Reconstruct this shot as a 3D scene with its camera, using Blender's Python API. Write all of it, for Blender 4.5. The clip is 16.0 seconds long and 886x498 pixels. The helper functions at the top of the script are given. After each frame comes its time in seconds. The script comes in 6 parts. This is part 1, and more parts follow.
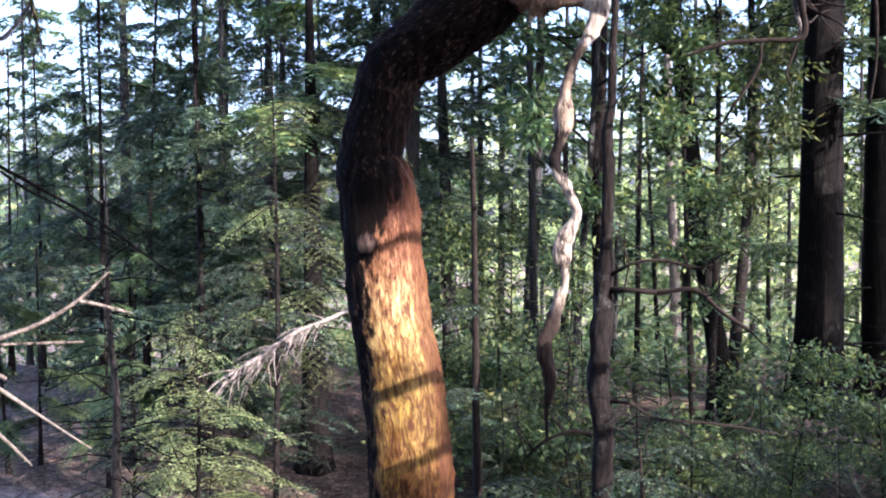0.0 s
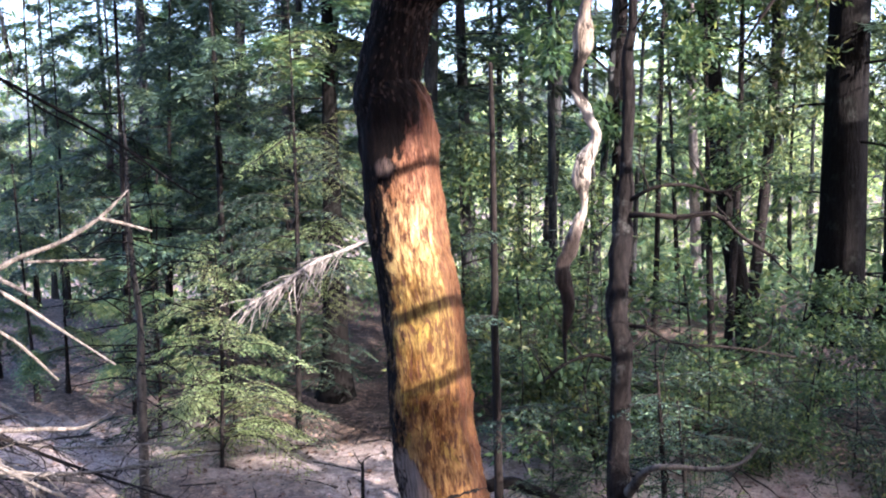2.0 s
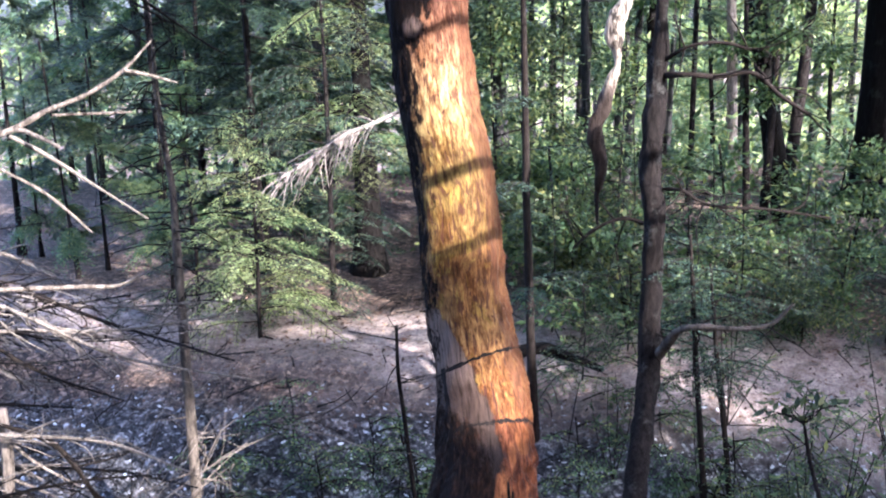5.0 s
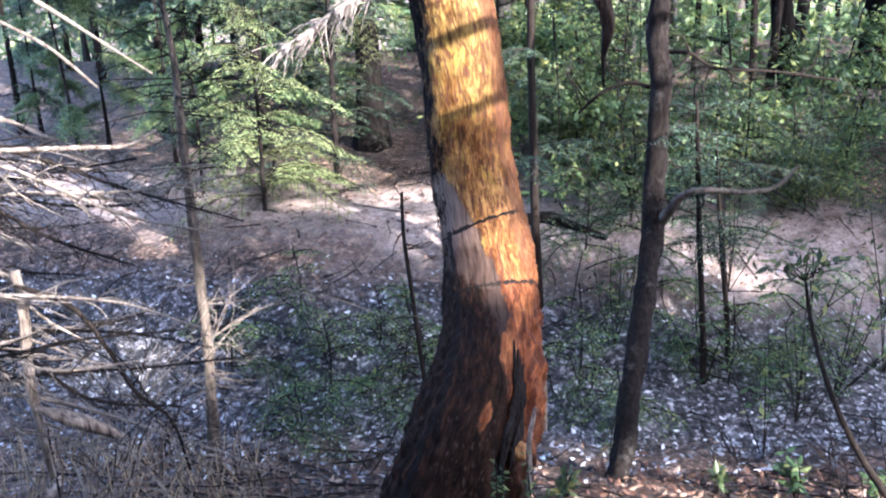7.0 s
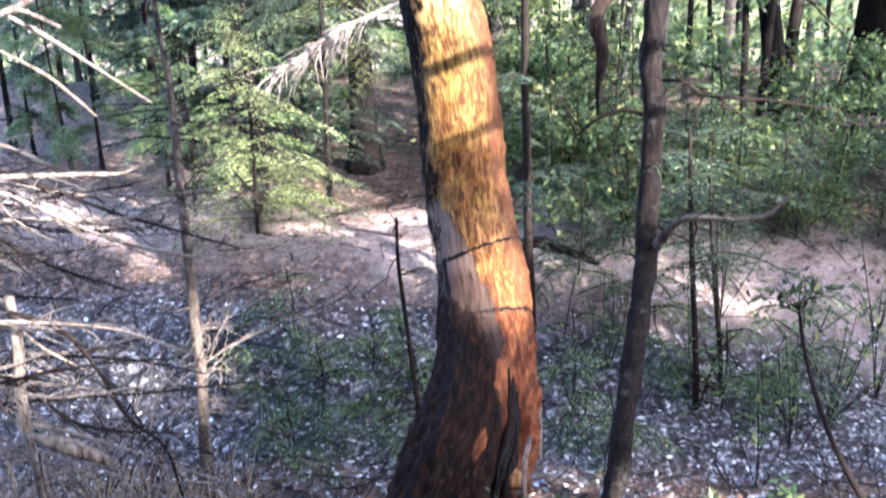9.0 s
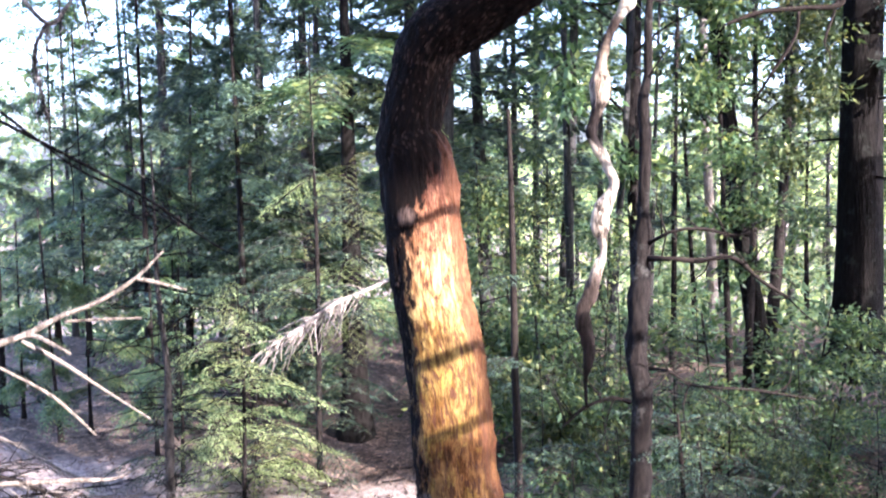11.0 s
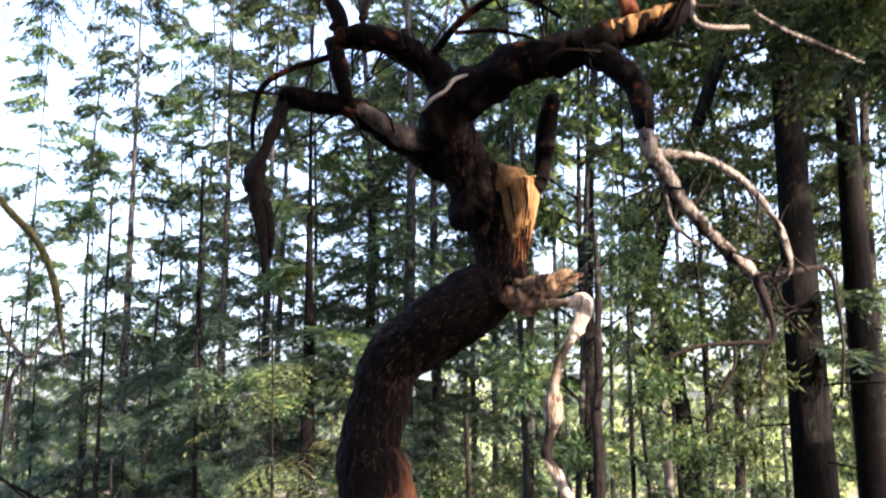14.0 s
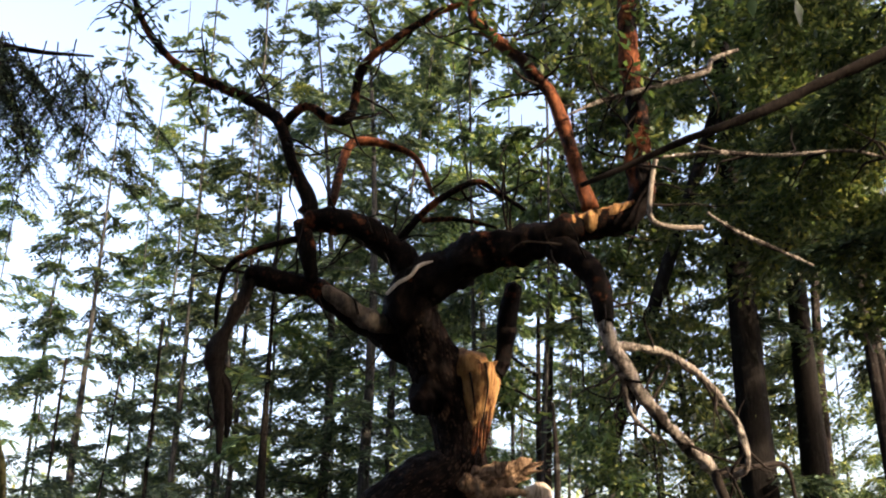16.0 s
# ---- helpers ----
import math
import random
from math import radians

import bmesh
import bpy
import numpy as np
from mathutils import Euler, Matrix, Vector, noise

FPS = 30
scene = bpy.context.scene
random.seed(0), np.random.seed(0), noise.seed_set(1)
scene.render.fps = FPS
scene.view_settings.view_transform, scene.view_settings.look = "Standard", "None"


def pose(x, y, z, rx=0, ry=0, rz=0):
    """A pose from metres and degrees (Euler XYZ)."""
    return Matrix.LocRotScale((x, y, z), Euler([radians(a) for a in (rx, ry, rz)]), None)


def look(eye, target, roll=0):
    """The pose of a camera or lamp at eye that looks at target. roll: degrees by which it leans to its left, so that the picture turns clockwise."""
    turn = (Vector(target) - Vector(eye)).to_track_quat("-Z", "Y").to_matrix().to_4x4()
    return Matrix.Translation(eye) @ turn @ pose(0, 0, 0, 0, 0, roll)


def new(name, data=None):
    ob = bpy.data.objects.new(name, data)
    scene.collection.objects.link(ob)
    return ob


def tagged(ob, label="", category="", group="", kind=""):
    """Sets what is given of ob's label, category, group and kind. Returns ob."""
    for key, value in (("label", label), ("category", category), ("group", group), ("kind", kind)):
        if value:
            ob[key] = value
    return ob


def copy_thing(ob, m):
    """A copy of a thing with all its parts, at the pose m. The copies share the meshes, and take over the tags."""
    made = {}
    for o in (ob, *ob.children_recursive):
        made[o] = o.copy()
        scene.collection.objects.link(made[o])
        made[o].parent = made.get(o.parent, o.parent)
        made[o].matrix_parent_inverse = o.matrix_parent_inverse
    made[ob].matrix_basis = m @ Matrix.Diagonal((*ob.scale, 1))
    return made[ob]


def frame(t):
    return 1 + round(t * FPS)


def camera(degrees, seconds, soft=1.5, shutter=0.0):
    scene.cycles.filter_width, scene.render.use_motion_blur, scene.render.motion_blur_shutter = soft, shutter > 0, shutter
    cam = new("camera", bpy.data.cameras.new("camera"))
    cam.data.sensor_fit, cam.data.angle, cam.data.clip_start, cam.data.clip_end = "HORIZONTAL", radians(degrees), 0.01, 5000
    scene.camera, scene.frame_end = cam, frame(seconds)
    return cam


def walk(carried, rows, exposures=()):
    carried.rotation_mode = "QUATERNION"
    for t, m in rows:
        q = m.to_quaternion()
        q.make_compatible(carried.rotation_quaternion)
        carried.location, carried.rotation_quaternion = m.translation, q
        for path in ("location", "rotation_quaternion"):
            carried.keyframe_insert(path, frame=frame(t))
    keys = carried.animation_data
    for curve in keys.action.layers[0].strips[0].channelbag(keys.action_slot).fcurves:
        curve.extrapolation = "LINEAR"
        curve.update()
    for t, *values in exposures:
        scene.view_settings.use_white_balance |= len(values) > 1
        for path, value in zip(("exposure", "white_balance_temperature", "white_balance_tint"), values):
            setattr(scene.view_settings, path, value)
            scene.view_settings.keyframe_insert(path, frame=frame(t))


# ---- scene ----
cam = camera(49.7, 16.0, soft=2.0, shutter=0.5)

PATH = [
    (0, (0.002, 0.000, 1.999), (-0.002, 3.995, 1.792), 0.04),
    (0.5, (0.004, 0.002, 1.986), (-0.017, 3.993, 1.721), -0.06),
    (1, (0.005, -0.002, 1.977), (-0.035, 3.984, 1.645), -0.12),
    (1.5, (0.003, -0.004, 1.964), (-0.058, 3.975, 1.565), -0.22),
    (2, (0.005, -0.002, 1.956), (-0.080, 3.969, 1.484), -0.32),
    (2.5, (0.007, 0.002, 1.939), (-0.103, 3.965, 1.401), -0.47),
    (3, (0.007, 0.007, 1.926), (-0.127, 3.959, 1.319), -0.60),
    (3.5, (0.011, 0.010, 1.913), (-0.150, 3.949, 1.237), -0.77),
    (6, (0.010, -0.009, 1.843), (-0.236, 3.810, 0.678), -1.78),
    (6.5, (0.009, -0.016, 1.824), (-0.240, 3.764, 0.540), -1.91),
    (7, (-0.005, -0.025, 1.812), (-0.240, 3.712, 0.405), -1.94),
    (7.5, (-0.018, -0.036, 1.797), (-0.236, 3.662, 0.289), -1.82),
    (8, (-0.023, -0.035, 1.797), (-0.230, 3.642, 0.235), -1.77),
    (8.5, (-0.022, -0.027, 1.800), (-0.225, 3.677, 0.304), -1.70),
    (9, (-0.021, -0.024, 1.835), (-0.214, 3.744, 0.506), -1.47),
    (9.5, (-0.021, -0.015, 1.872), (-0.201, 3.841, 0.822), -0.95),
    (10, (-0.021, -0.014, 1.915), (-0.191, 3.910, 1.162), -0.65),
    (12.5, (-0.009, -0.179, 2.162), (-0.096, 3.819, 2.256), -1.59),
    (13, (-0.016, -0.195, 2.190), (-0.071, 3.794, 2.477), -1.30),
    (13.5, (-0.013, -0.192, 2.213), (-0.025, 3.776, 2.717), -0.85),
    (14, (-0.011, -0.201, 2.248), (0.020, 3.735, 2.960), -0.36),
    (14.5, (-0.011, -0.221, 2.276), (0.064, 3.671, 3.198), 0.00),
    (15, (-0.017, -0.235, 2.298), (0.102, 3.602, 3.421), 0.33),
    (15.5, (-0.026, -0.241, 2.310), (0.135, 3.546, 3.586), 0.60),
    (16, (-0.024, -0.250, 2.318), (0.167, 3.504, 3.686), 0.87),
]
EXPOSURES = [(0.0, 3.05, 5350, 26), (3.7, 3.45, 5200, 21), (6.0, 3.55, 5100, 21), (8.0, 4.1, 5350, 18), (9.0, 4.1, 5350, 22), (10.2, 4.0, 5250, 25), (12.5, 3.45, 5650, 26), (14.0, 3.2, 6200, 23), (15.0, 2.9, 6700, 19), (16.0, 2.5, 7200, 18)]
walk(cam, [(t, look(eye, target, roll)) for t, eye, target, roll in PATH], EXPOSURES)

# ---- light: late sun from behind the camera, to its right, and a clear sky ----
TO_SUN = Vector((0.65, -0.65, 0.46)).normalized()
world = bpy.data.worlds.new("sky")
scene.world = world
world.use_nodes = True
sky = world.node_tree.nodes.new("ShaderNodeTexSky")
sky.sky_type = "NISHITA"
sky.sun_disc = False
sky.sun_elevation = math.asin(TO_SUN.z)
sky.sun_rotation = math.atan2(TO_SUN.x, TO_SUN.y)
sky.dust_density = 5.0
sky.air_density = 0.8
background = world.node_tree.nodes["Background"]
background.inputs["Strength"].default_value = 0.15
world.node_tree.links.new(sky.outputs[0], background.inputs[0])

sun_data = bpy.data.lights.new("sun", "SUN")
sun_data.energy = 2.5
sun_data.angle = radians(0.5)
sun_data.color = (1.0, 0.86, 0.66)
sun = new("sun", sun_data)
sun.matrix_world = look(TO_SUN * 40, (0, 0, 0))


# ---- materials ----
def material(name):
    m = bpy.data.materials.new(name)
    m.use_nodes = True
    nt = m.node_tree
    return m, nt, nt.nodes["Principled BSDF"]


def node(nt, kind, **sets):
    n = nt.nodes.new(kind)
    for k, v in sets.items():
        n.inputs[k.replace("_", " ")].default_value = v
    return n


def ramp(nt, fac, stops):
    r = nt.nodes.new("ShaderNodeValToRGB")
    el = r.color_ramp.elements
    while len(el) < len(stops):
        el.new(0.5)
    for e, (p, c) in zip(el, stops):
        e.position = p
        e.color = (*c, 1)
    nt.links.new(fac, r.inputs[0])
    return r.outputs[0]


def mix(nt, fac, a, b, mode="MIX"):
    m = nt.nodes.new("ShaderNodeMix")
    m.data_type = "RGBA"
    m.blend_type = mode
    for sock, v in ((m.inputs[0], fac), (m.inputs[6], a), (m.inputs[7], b)):
        if isinstance(v, (int, float)):
            sock.default_value = v
        elif isinstance(v, tuple):
            sock.default_value = (*v, 1)
        else:
            nt.links.new(v, sock)
    return m.outputs[2]


def maths(nt, op, a, b=0.0, c=None, clamp=False):
    m = nt.nodes.new("ShaderNodeMath")
    m.operation = op
    m.use_clamp = clamp
    for sock, v in zip(m.inputs, (a, b, c)):
        if v is None:
            continue
        if isinstance(v, (int, float)):
            sock.default_value = v
        else:
            nt.links.new(v, sock)
    return m.outputs[0]


def coords(nt, scale=(1, 1, 1), kind="Object"):
    tc = nt.nodes.new("ShaderNodeTexCoord")
    mp = nt.nodes.new("ShaderNodeMapping")
    mp.inputs["Scale"].default_value = scale
    nt.links.new(tc.outputs[kind], mp.inputs[0])
    return mp.outputs[0]


def noise_tex(nt, vec, scale, detail=6.0, rough=0.6, distort=0.0):
    n = node(nt, "ShaderNodeTexNoise", Scale=scale, Detail=detail, Roughness=rough, Distortion=distort)
    nt.links.new(vec, n.inputs["Vector"])
    return n.outputs[0]


def bump(nt, p, height, strength, distance):
    b = node(nt, "ShaderNodeBump", Strength=strength, Distance=distance)
    nt.links.new(height, b.inputs["Height"])
    nt.links.new(b.outputs[0], p.inputs["Normal"])


def bark(name, dark, light, stretch=6.0, scale=14.0, rough=0.9, relief=0.03, lichen=None, patches=9.0, cover=0.6, edge=0.56):
    m, nt, p = material(name)
    v = coords(nt, (stretch, stretch, 1.0))
    fine = noise_tex(nt, v, scale, 8, 0.7)
    broad = noise_tex(nt, coords(nt), 3.0, 3)
    col = ramp(nt, fine, [(0.35, dark), (0.65, light)])
    col = mix(nt, maths(nt, "MULTIPLY", broad, 0.5), col, tuple(0.6 * a for a in dark))
    if lichen:
        patch = ramp(nt, noise_tex(nt, coords(nt), patches, 6, 0.75), [(edge, (0, 0, 0)), (edge + 0.1, (1, 1, 1))])
        col = mix(nt, maths(nt, "MULTIPLY", patch, cover), col, lichen)
    nt.links.new(col, p.inputs["Base Color"])
    p.inputs["Roughness"].default_value = rough
    p.inputs["Specular IOR Level"].default_value = 0.06
    bump(nt, p, fine, 0.8, relief)
    return m


def foliage(name, dark, light, rough=0.45, through_light=0.35, yellow=None):
    """Leaves: each one of its own shade, with light coming through them."""
    m, nt, p = material(name)
    geo = nt.nodes.new("ShaderNodeNewGeometry")
    info = nt.nodes.new("ShaderNodeObjectInfo")
    stops = [(0.0, dark), (0.8, light)]
    if yellow:
        stops.append((1.0, yellow))
    col = ramp(nt, geo.outputs["Random Per Island"], stops)
    hs = node(nt, "ShaderNodeHueSaturation")
    nt.links.new(maths(nt, "MULTIPLY_ADD", info.outputs["Random"], 0.5, 0.75), hs.inputs["Value"])
    nt.links.new(maths(nt, "MULTIPLY_ADD", info.outputs["Random"], 0.04, 0.48), hs.inputs["Hue"])
    nt.links.new(col, hs.inputs["Color"])
    nt.links.new(hs.outputs[0], p.inputs["Base Color"])
    p.inputs["Roughness"].default_value = rough
    p.inputs["Specular IOR Level"].default_value = 0.3
    tr = nt.nodes.new("ShaderNodeBsdfTranslucent")
    nt.links.new(mix(nt, 1.0, hs.outputs[0], (1.55, 1.4, 0.8), "MULTIPLY"), tr.inputs[0])
    ms = nt.nodes.new("ShaderNodeMixShader")
    ms.inputs[0].default_value = through_light
    nt.links.new(p.outputs[0], ms.inputs[1])
    nt.links.new(tr.outputs[0], ms.inputs[2])
    nt.links.new(ms.outputs[0], nt.nodes["Material Output"].inputs[0])
    return m


def limb_bark():
    """Dark thin bark of the upper limbs, deepened to near black by painted shade, worn through to red and tan in
    places, redder towards the tips.
    """
    m, nt, p = material("madrone_limb_bark")
    v = coords(nt)
    sep = nt.nodes.new("ShaderNodeSeparateXYZ")
    nt.links.new(v, sep.inputs[0])
    grain = noise_tex(nt, coords(nt, (3, 3, 2)), 12.0, 9, 0.74, 0.5)
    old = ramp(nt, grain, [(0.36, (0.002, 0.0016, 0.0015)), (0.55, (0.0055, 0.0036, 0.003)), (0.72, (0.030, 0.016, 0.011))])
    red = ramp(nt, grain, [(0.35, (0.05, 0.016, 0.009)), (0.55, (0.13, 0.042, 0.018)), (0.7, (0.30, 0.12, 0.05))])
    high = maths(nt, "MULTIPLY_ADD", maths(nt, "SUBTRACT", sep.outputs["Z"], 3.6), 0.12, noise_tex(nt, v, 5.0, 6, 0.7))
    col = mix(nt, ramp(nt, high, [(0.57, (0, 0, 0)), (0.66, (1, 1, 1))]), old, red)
    nt.links.new(col, p.inputs["Base Color"])
    p.inputs["Roughness"].default_value = 0.8
    p.inputs["Specular IOR Level"].default_value = 0.05
    bump(nt, p, grain, 0.7, 0.015)
    return m


def banded_wood():
    """Barkless hanging wood: bone-pale faces between near-black and brown stretches."""
    m, nt, p = material("hanging_wood")
    v = coords(nt)
    sep = nt.nodes.new("ShaderNodeSeparateXYZ")
    nt.links.new(v, sep.inputs[0])
    grain = noise_tex(nt, coords(nt, (9, 9, 1.2)), 9.0, 8, 0.7, 0.4)
    z = maths(nt, "MULTIPLY_ADD", noise_tex(nt, v, 16.0, 4), 0.16, maths(nt, "ADD", sep.outputs["Z"], -1.08))
    z = maths(nt, "MULTIPLY", z, 1 / 1.8)
    k = lambda h: (h - 1.0) / 1.8
    tone = ramp(nt, z, [(k(1.2), (0.012, 0.009, 0.008)), (k(1.42), (0.04, 0.028, 0.022)), (k(1.60), (0.09, 0.068, 0.055)), (k(1.66), (0.44, 0.37, 0.29)), (k(2.07), (0.48, 0.41, 0.33)), (k(2.11), (0.012, 0.009, 0.008)),
                        (k(2.20), (0.014, 0.010, 0.009)), (k(2.25), (0.36, 0.29, 0.22)), (k(2.40), (0.30, 0.23, 0.17)), (k(2.45), (0.03, 0.022, 0.018)), (k(2.53), (0.05, 0.035, 0.028)), (k(2.57), (0.50, 0.43, 0.35))])
    fib = ramp(nt, grain, [(0.34, (0.12, 0.10, 0.09)), (0.46, (0.72, 0.70, 0.68)), (0.62, (1.15, 1.15, 1.15))])
    col = mix(nt, 1.0, tone, fib, "MULTIPLY")
    knots = ramp(nt, noise_tex(nt, coords(nt, (1.6, 1.6, 0.8)), 13.0, 5, 0.7), [(0.56, (0, 0, 0)), (0.62, (1, 1, 1))])
    col = mix(nt, maths(nt, "MULTIPLY", knots, 0.9), col, (0.018, 0.013, 0.011))
    nt.links.new(col, p.inputs["Base Color"])
    p.inputs["Roughness"].default_value = 0.75
    p.inputs["Specular IOR Level"].default_value = 0.1
    bump(nt, p, grain, 0.9, 0.012)
    return m


def ground_material():
    m, nt, p = material("forest_floor")
    v = coords(nt)
    sep = nt.nodes.new("ShaderNodeSeparateXYZ")
    nt.links.new(v, sep.inputs[0])
    cells = node(nt, "ShaderNodeTexVoronoi", Scale=26.0)
    nt.links.new(v, cells.inputs["Vector"])
    litter = ramp(nt, maths(nt, "MULTIPLY_ADD", noise_tex(nt, v, 40, 6, 0.7), 1.0, 0.0), [(0.34, (0.014, 0.010, 0.007)), (0.5, (0.085, 0.056, 0.038)), (0.68, (0.27, 0.20, 0.145))])
    hs = node(nt, "ShaderNodeSeparateColor")
    nt.links.new(cells.outputs["Color"], hs.inputs[0])
    flecks = ramp(nt, hs.outputs[0], [(0.0, (0.4, 0.36, 0.34)), (0.6, (0.9, 0.85, 0.8)), (1.0, (1.9, 1.8, 1.7))])
    litter = mix(nt, 1.0, litter, flecks, "MULTIPLY")
    dust = ramp(nt, noise_tex(nt, v, 18, 8, 0.75), [(0.3, (0.19, 0.148, 0.128)), (0.7, (0.52, 0.425, 0.365))])
    dust = mix(nt, 0.7, dust, ramp(nt, noise_tex(nt, v, 55, 5, 0.7), [(0.36, (0.36, 0.33, 0.31)), (0.50, (1.0, 1.0, 1.0)), (0.68, (1.3, 1.27, 1.23))]), "MULTIPLY")
    # the trail runs across, behind the tree
    mid = maths(nt, "MULTIPLY_ADD", noise_tex(nt, v, 0.9, 5), 1.2, maths(nt, "ADD", sep.outputs["Y"], -0.6))
    off = maths(nt, "ABSOLUTE", maths(nt, "SUBTRACT", mid, maths(nt, "MULTIPLY_ADD", sep.outputs["X"], -0.18, 5.12)))
    trail = ramp(nt, off, [(0.3, (1, 1, 1)), (0.7, (0, 0, 0))])
    # in the hollow the litter turns blue-grey, painting the sky's reflection
    hollow = ramp(nt, maths(nt, "MULTIPLY_ADD", noise_tex(nt, v, 2.0, 5), 0.8, maths(nt, "ABSOLUTE", maths(nt, "ADD", sep.outputs["Y"], -4.0))), [(0.75, (1, 1, 1)), (1.2, (0, 0, 0))])
    litter = mix(nt, hollow, litter, mix(nt, 1.0, ramp(nt, noise_tex(nt, v, 30, 7, 0.75), [(0.40, (0.012, 0.013, 0.015)), (0.53, (0.085, 0.088, 0.098)), (0.66, (0.46, 0.47, 0.50))]), flecks, "MULTIPLY"))
    debris = ramp(nt, noise_tex(nt, v, 6.0, 7, 0.75), [(0.46, (0, 0, 0)), (0.6, (1, 1, 1))])
    dust = mix(nt, maths(nt, "MULTIPLY", debris, 0.55), dust, litter)
    col = mix(nt, trail, litter, dust)
    nt.links.new(col, p.inputs["Base Color"])
    p.inputs["Roughness"].default_value = 0.95
    bump(nt, p, noise_tex(nt, v, 30, 8, 0.75), 0.9, 0.05)
    return m


M_LIMB = limb_bark()
M_HANGING = banded_wood()
M_GROUND = ground_material()
M_SCALE = bark("bark_scale", (0.012, 0.009, 0.008), (0.07, 0.045, 0.033), 4.0, 20.0, 0.9, 0.01)
M_PEEL = bark("peeled_bark", (0.09, 0.026, 0.012), (0.62, 0.36, 0.14), 7.0, 6.0, 0.5, 0.02, lichen=(0.05, 0.017, 0.010), patches=11.0, cover=0.9, edge=0.6)
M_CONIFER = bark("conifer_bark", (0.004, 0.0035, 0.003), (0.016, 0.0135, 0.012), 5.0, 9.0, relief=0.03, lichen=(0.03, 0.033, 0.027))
# fir bark made paler for far trunks, painting haze into the colour
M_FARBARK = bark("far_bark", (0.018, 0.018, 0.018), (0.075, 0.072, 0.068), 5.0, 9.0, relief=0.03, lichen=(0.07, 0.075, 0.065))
M_POLE = bark("pole_bark", (0.007, 0.006, 0.006), (0.036, 0.029, 0.025), 4.0, 14.0, relief=0.03, lichen=(0.09, 0.09, 0.08))
M_PALE = bark("weathered_wood", (0.03, 0.022, 0.018), (0.44, 0.37, 0.30), 5.0, 12.0, 0.8, 0.02, lichen=(0.05, 0.04, 0.035))
M_SNAG = bark("broken_wood", (0.07, 0.055, 0.045), (0.60, 0.53, 0.45), 7.0, 9.0, 0.8, 0.03, lichen=(0.012, 0.009, 0.008), patches=7.0, cover=0.96, edge=0.45)
M_BONE = bark("bleached_twig", (0.30, 0.26, 0.22), (0.66, 0.60, 0.52), 5.0, 14.0, 0.8, 0.01)
M_ARCH = bark("branch_bark", (0.035, 0.029, 0.024), (0.20, 0.165, 0.13), 3.0, 14.0, 0.85, 0.01, lichen=(0.02, 0.016, 0.014))
M_RED = bark("red_bark", (0.03, 0.011, 0.007), (0.30, 0.10, 0.042), 3.0, 12.0, 0.6, 0.01, lichen=(0.008, 0.005, 0.004), patches=8.0, cover=0.92, edge=0.45)
M_SPLINT = bark("splintered_wood", (0.07, 0.036, 0.021), (0.50, 0.34, 0.215), 7.0, 9.0, 0.8, 0.03, lichen=(0.018, 0.011, 0.008), patches=10.0, cover=0.92, edge=0.54)
M_LOG = bark("log_bark", (0.014, 0.011, 0.010), (0.10, 0.083, 0.072), 2.0, 16.0, 0.9, 0.02, lichen=(0.03, 0.025, 0.02), patches=12.0)
M_TWIG = bark("dead_twig", (0.10, 0.085, 0.07), (0.34, 0.29, 0.24), 4.0, 30.0, 0.85, 0.004)
M_DARKTWIG = bark("dark_twig", (0.010, 0.008, 0.007), (0.036, 0.028, 0.023), 4.0, 30.0, 0.9, 0.004)
M_SAP = bark("sapling_bark", (0.12, 0.10, 0.09), (0.42, 0.37, 0.32), 3.0, 16.0, 0.85, 0.006)
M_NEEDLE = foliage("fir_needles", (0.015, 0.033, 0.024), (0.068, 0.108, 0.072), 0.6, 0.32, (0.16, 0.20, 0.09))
# the fir needles lightened, partly to paint sun on farther trees
M_NEEDLE_Y = foliage("lighter_fir_needles", (0.036, 0.074, 0.042), (0.115, 0.175, 0.075), 0.55, 0.35, (0.27, 0.30, 0.11))
# brightest copy of the needles: sunlight put into the colour
M_SUNLIT = foliage("sunlit_fir_needles", (0.18, 0.23, 0.10), (0.27, 0.33, 0.14), 0.55, 0.4, (0.36, 0.40, 0.18))
M_LEAF = foliage("broad_leaves", (0.014, 0.030, 0.016), (0.080, 0.122, 0.050), 0.4, 0.42, (0.25, 0.27, 0.10))
M_DRYLEAF = foliage("dry_leaves", (0.014, 0.009, 0.006), (0.15, 0.090, 0.048), 0.5, 0.12, (0.52, 0.40, 0.26))
# blue-grey leaves: sky sheen put into the colour
M_SKYLIT = foliage("skylit_leaves", (0.04, 0.042, 0.046), (0.42, 0.43, 0.47), 0.3, 0.1, (0.85, 0.86, 0.88))
M_GRASS = foliage("dry_grass", (0.14, 0.10, 0.06), (0.38, 0.30, 0.20), 0.7, 0.2)


# ---- mesh helpers ----
def spline(points, per=6):
    """Points of a smooth curve through rows of x, y, z, radius."""
    p = np.array(points, float)
    if len(p) < 3:
        t = np.linspace(0, 1, per * 2)[:, None]
        return p[0] * (1 - t) + p[-1] * t
    q = np.vstack([2 * p[0] - p[1], p, 2 * p[-1] - p[-2]])
    q[:, 3] = np.maximum(q[:, 3], 0.001)
    out = []
    for i in range(1, len(q) - 2):
        a, b, c, d = q[i - 1 : i + 3]
        for k in range(per):
            t = k / per
            out.append(0.5 * (2 * b + (c - a) * t + (2 * a - 5 * b + 4 * c - d) * t * t + (3 * b - a - 3 * c + d) * t**3))
    out.append(q[-2])
    out = np.array(out)
    out[:, 3] = np.maximum(out[:, 3], 0.001)
    return out


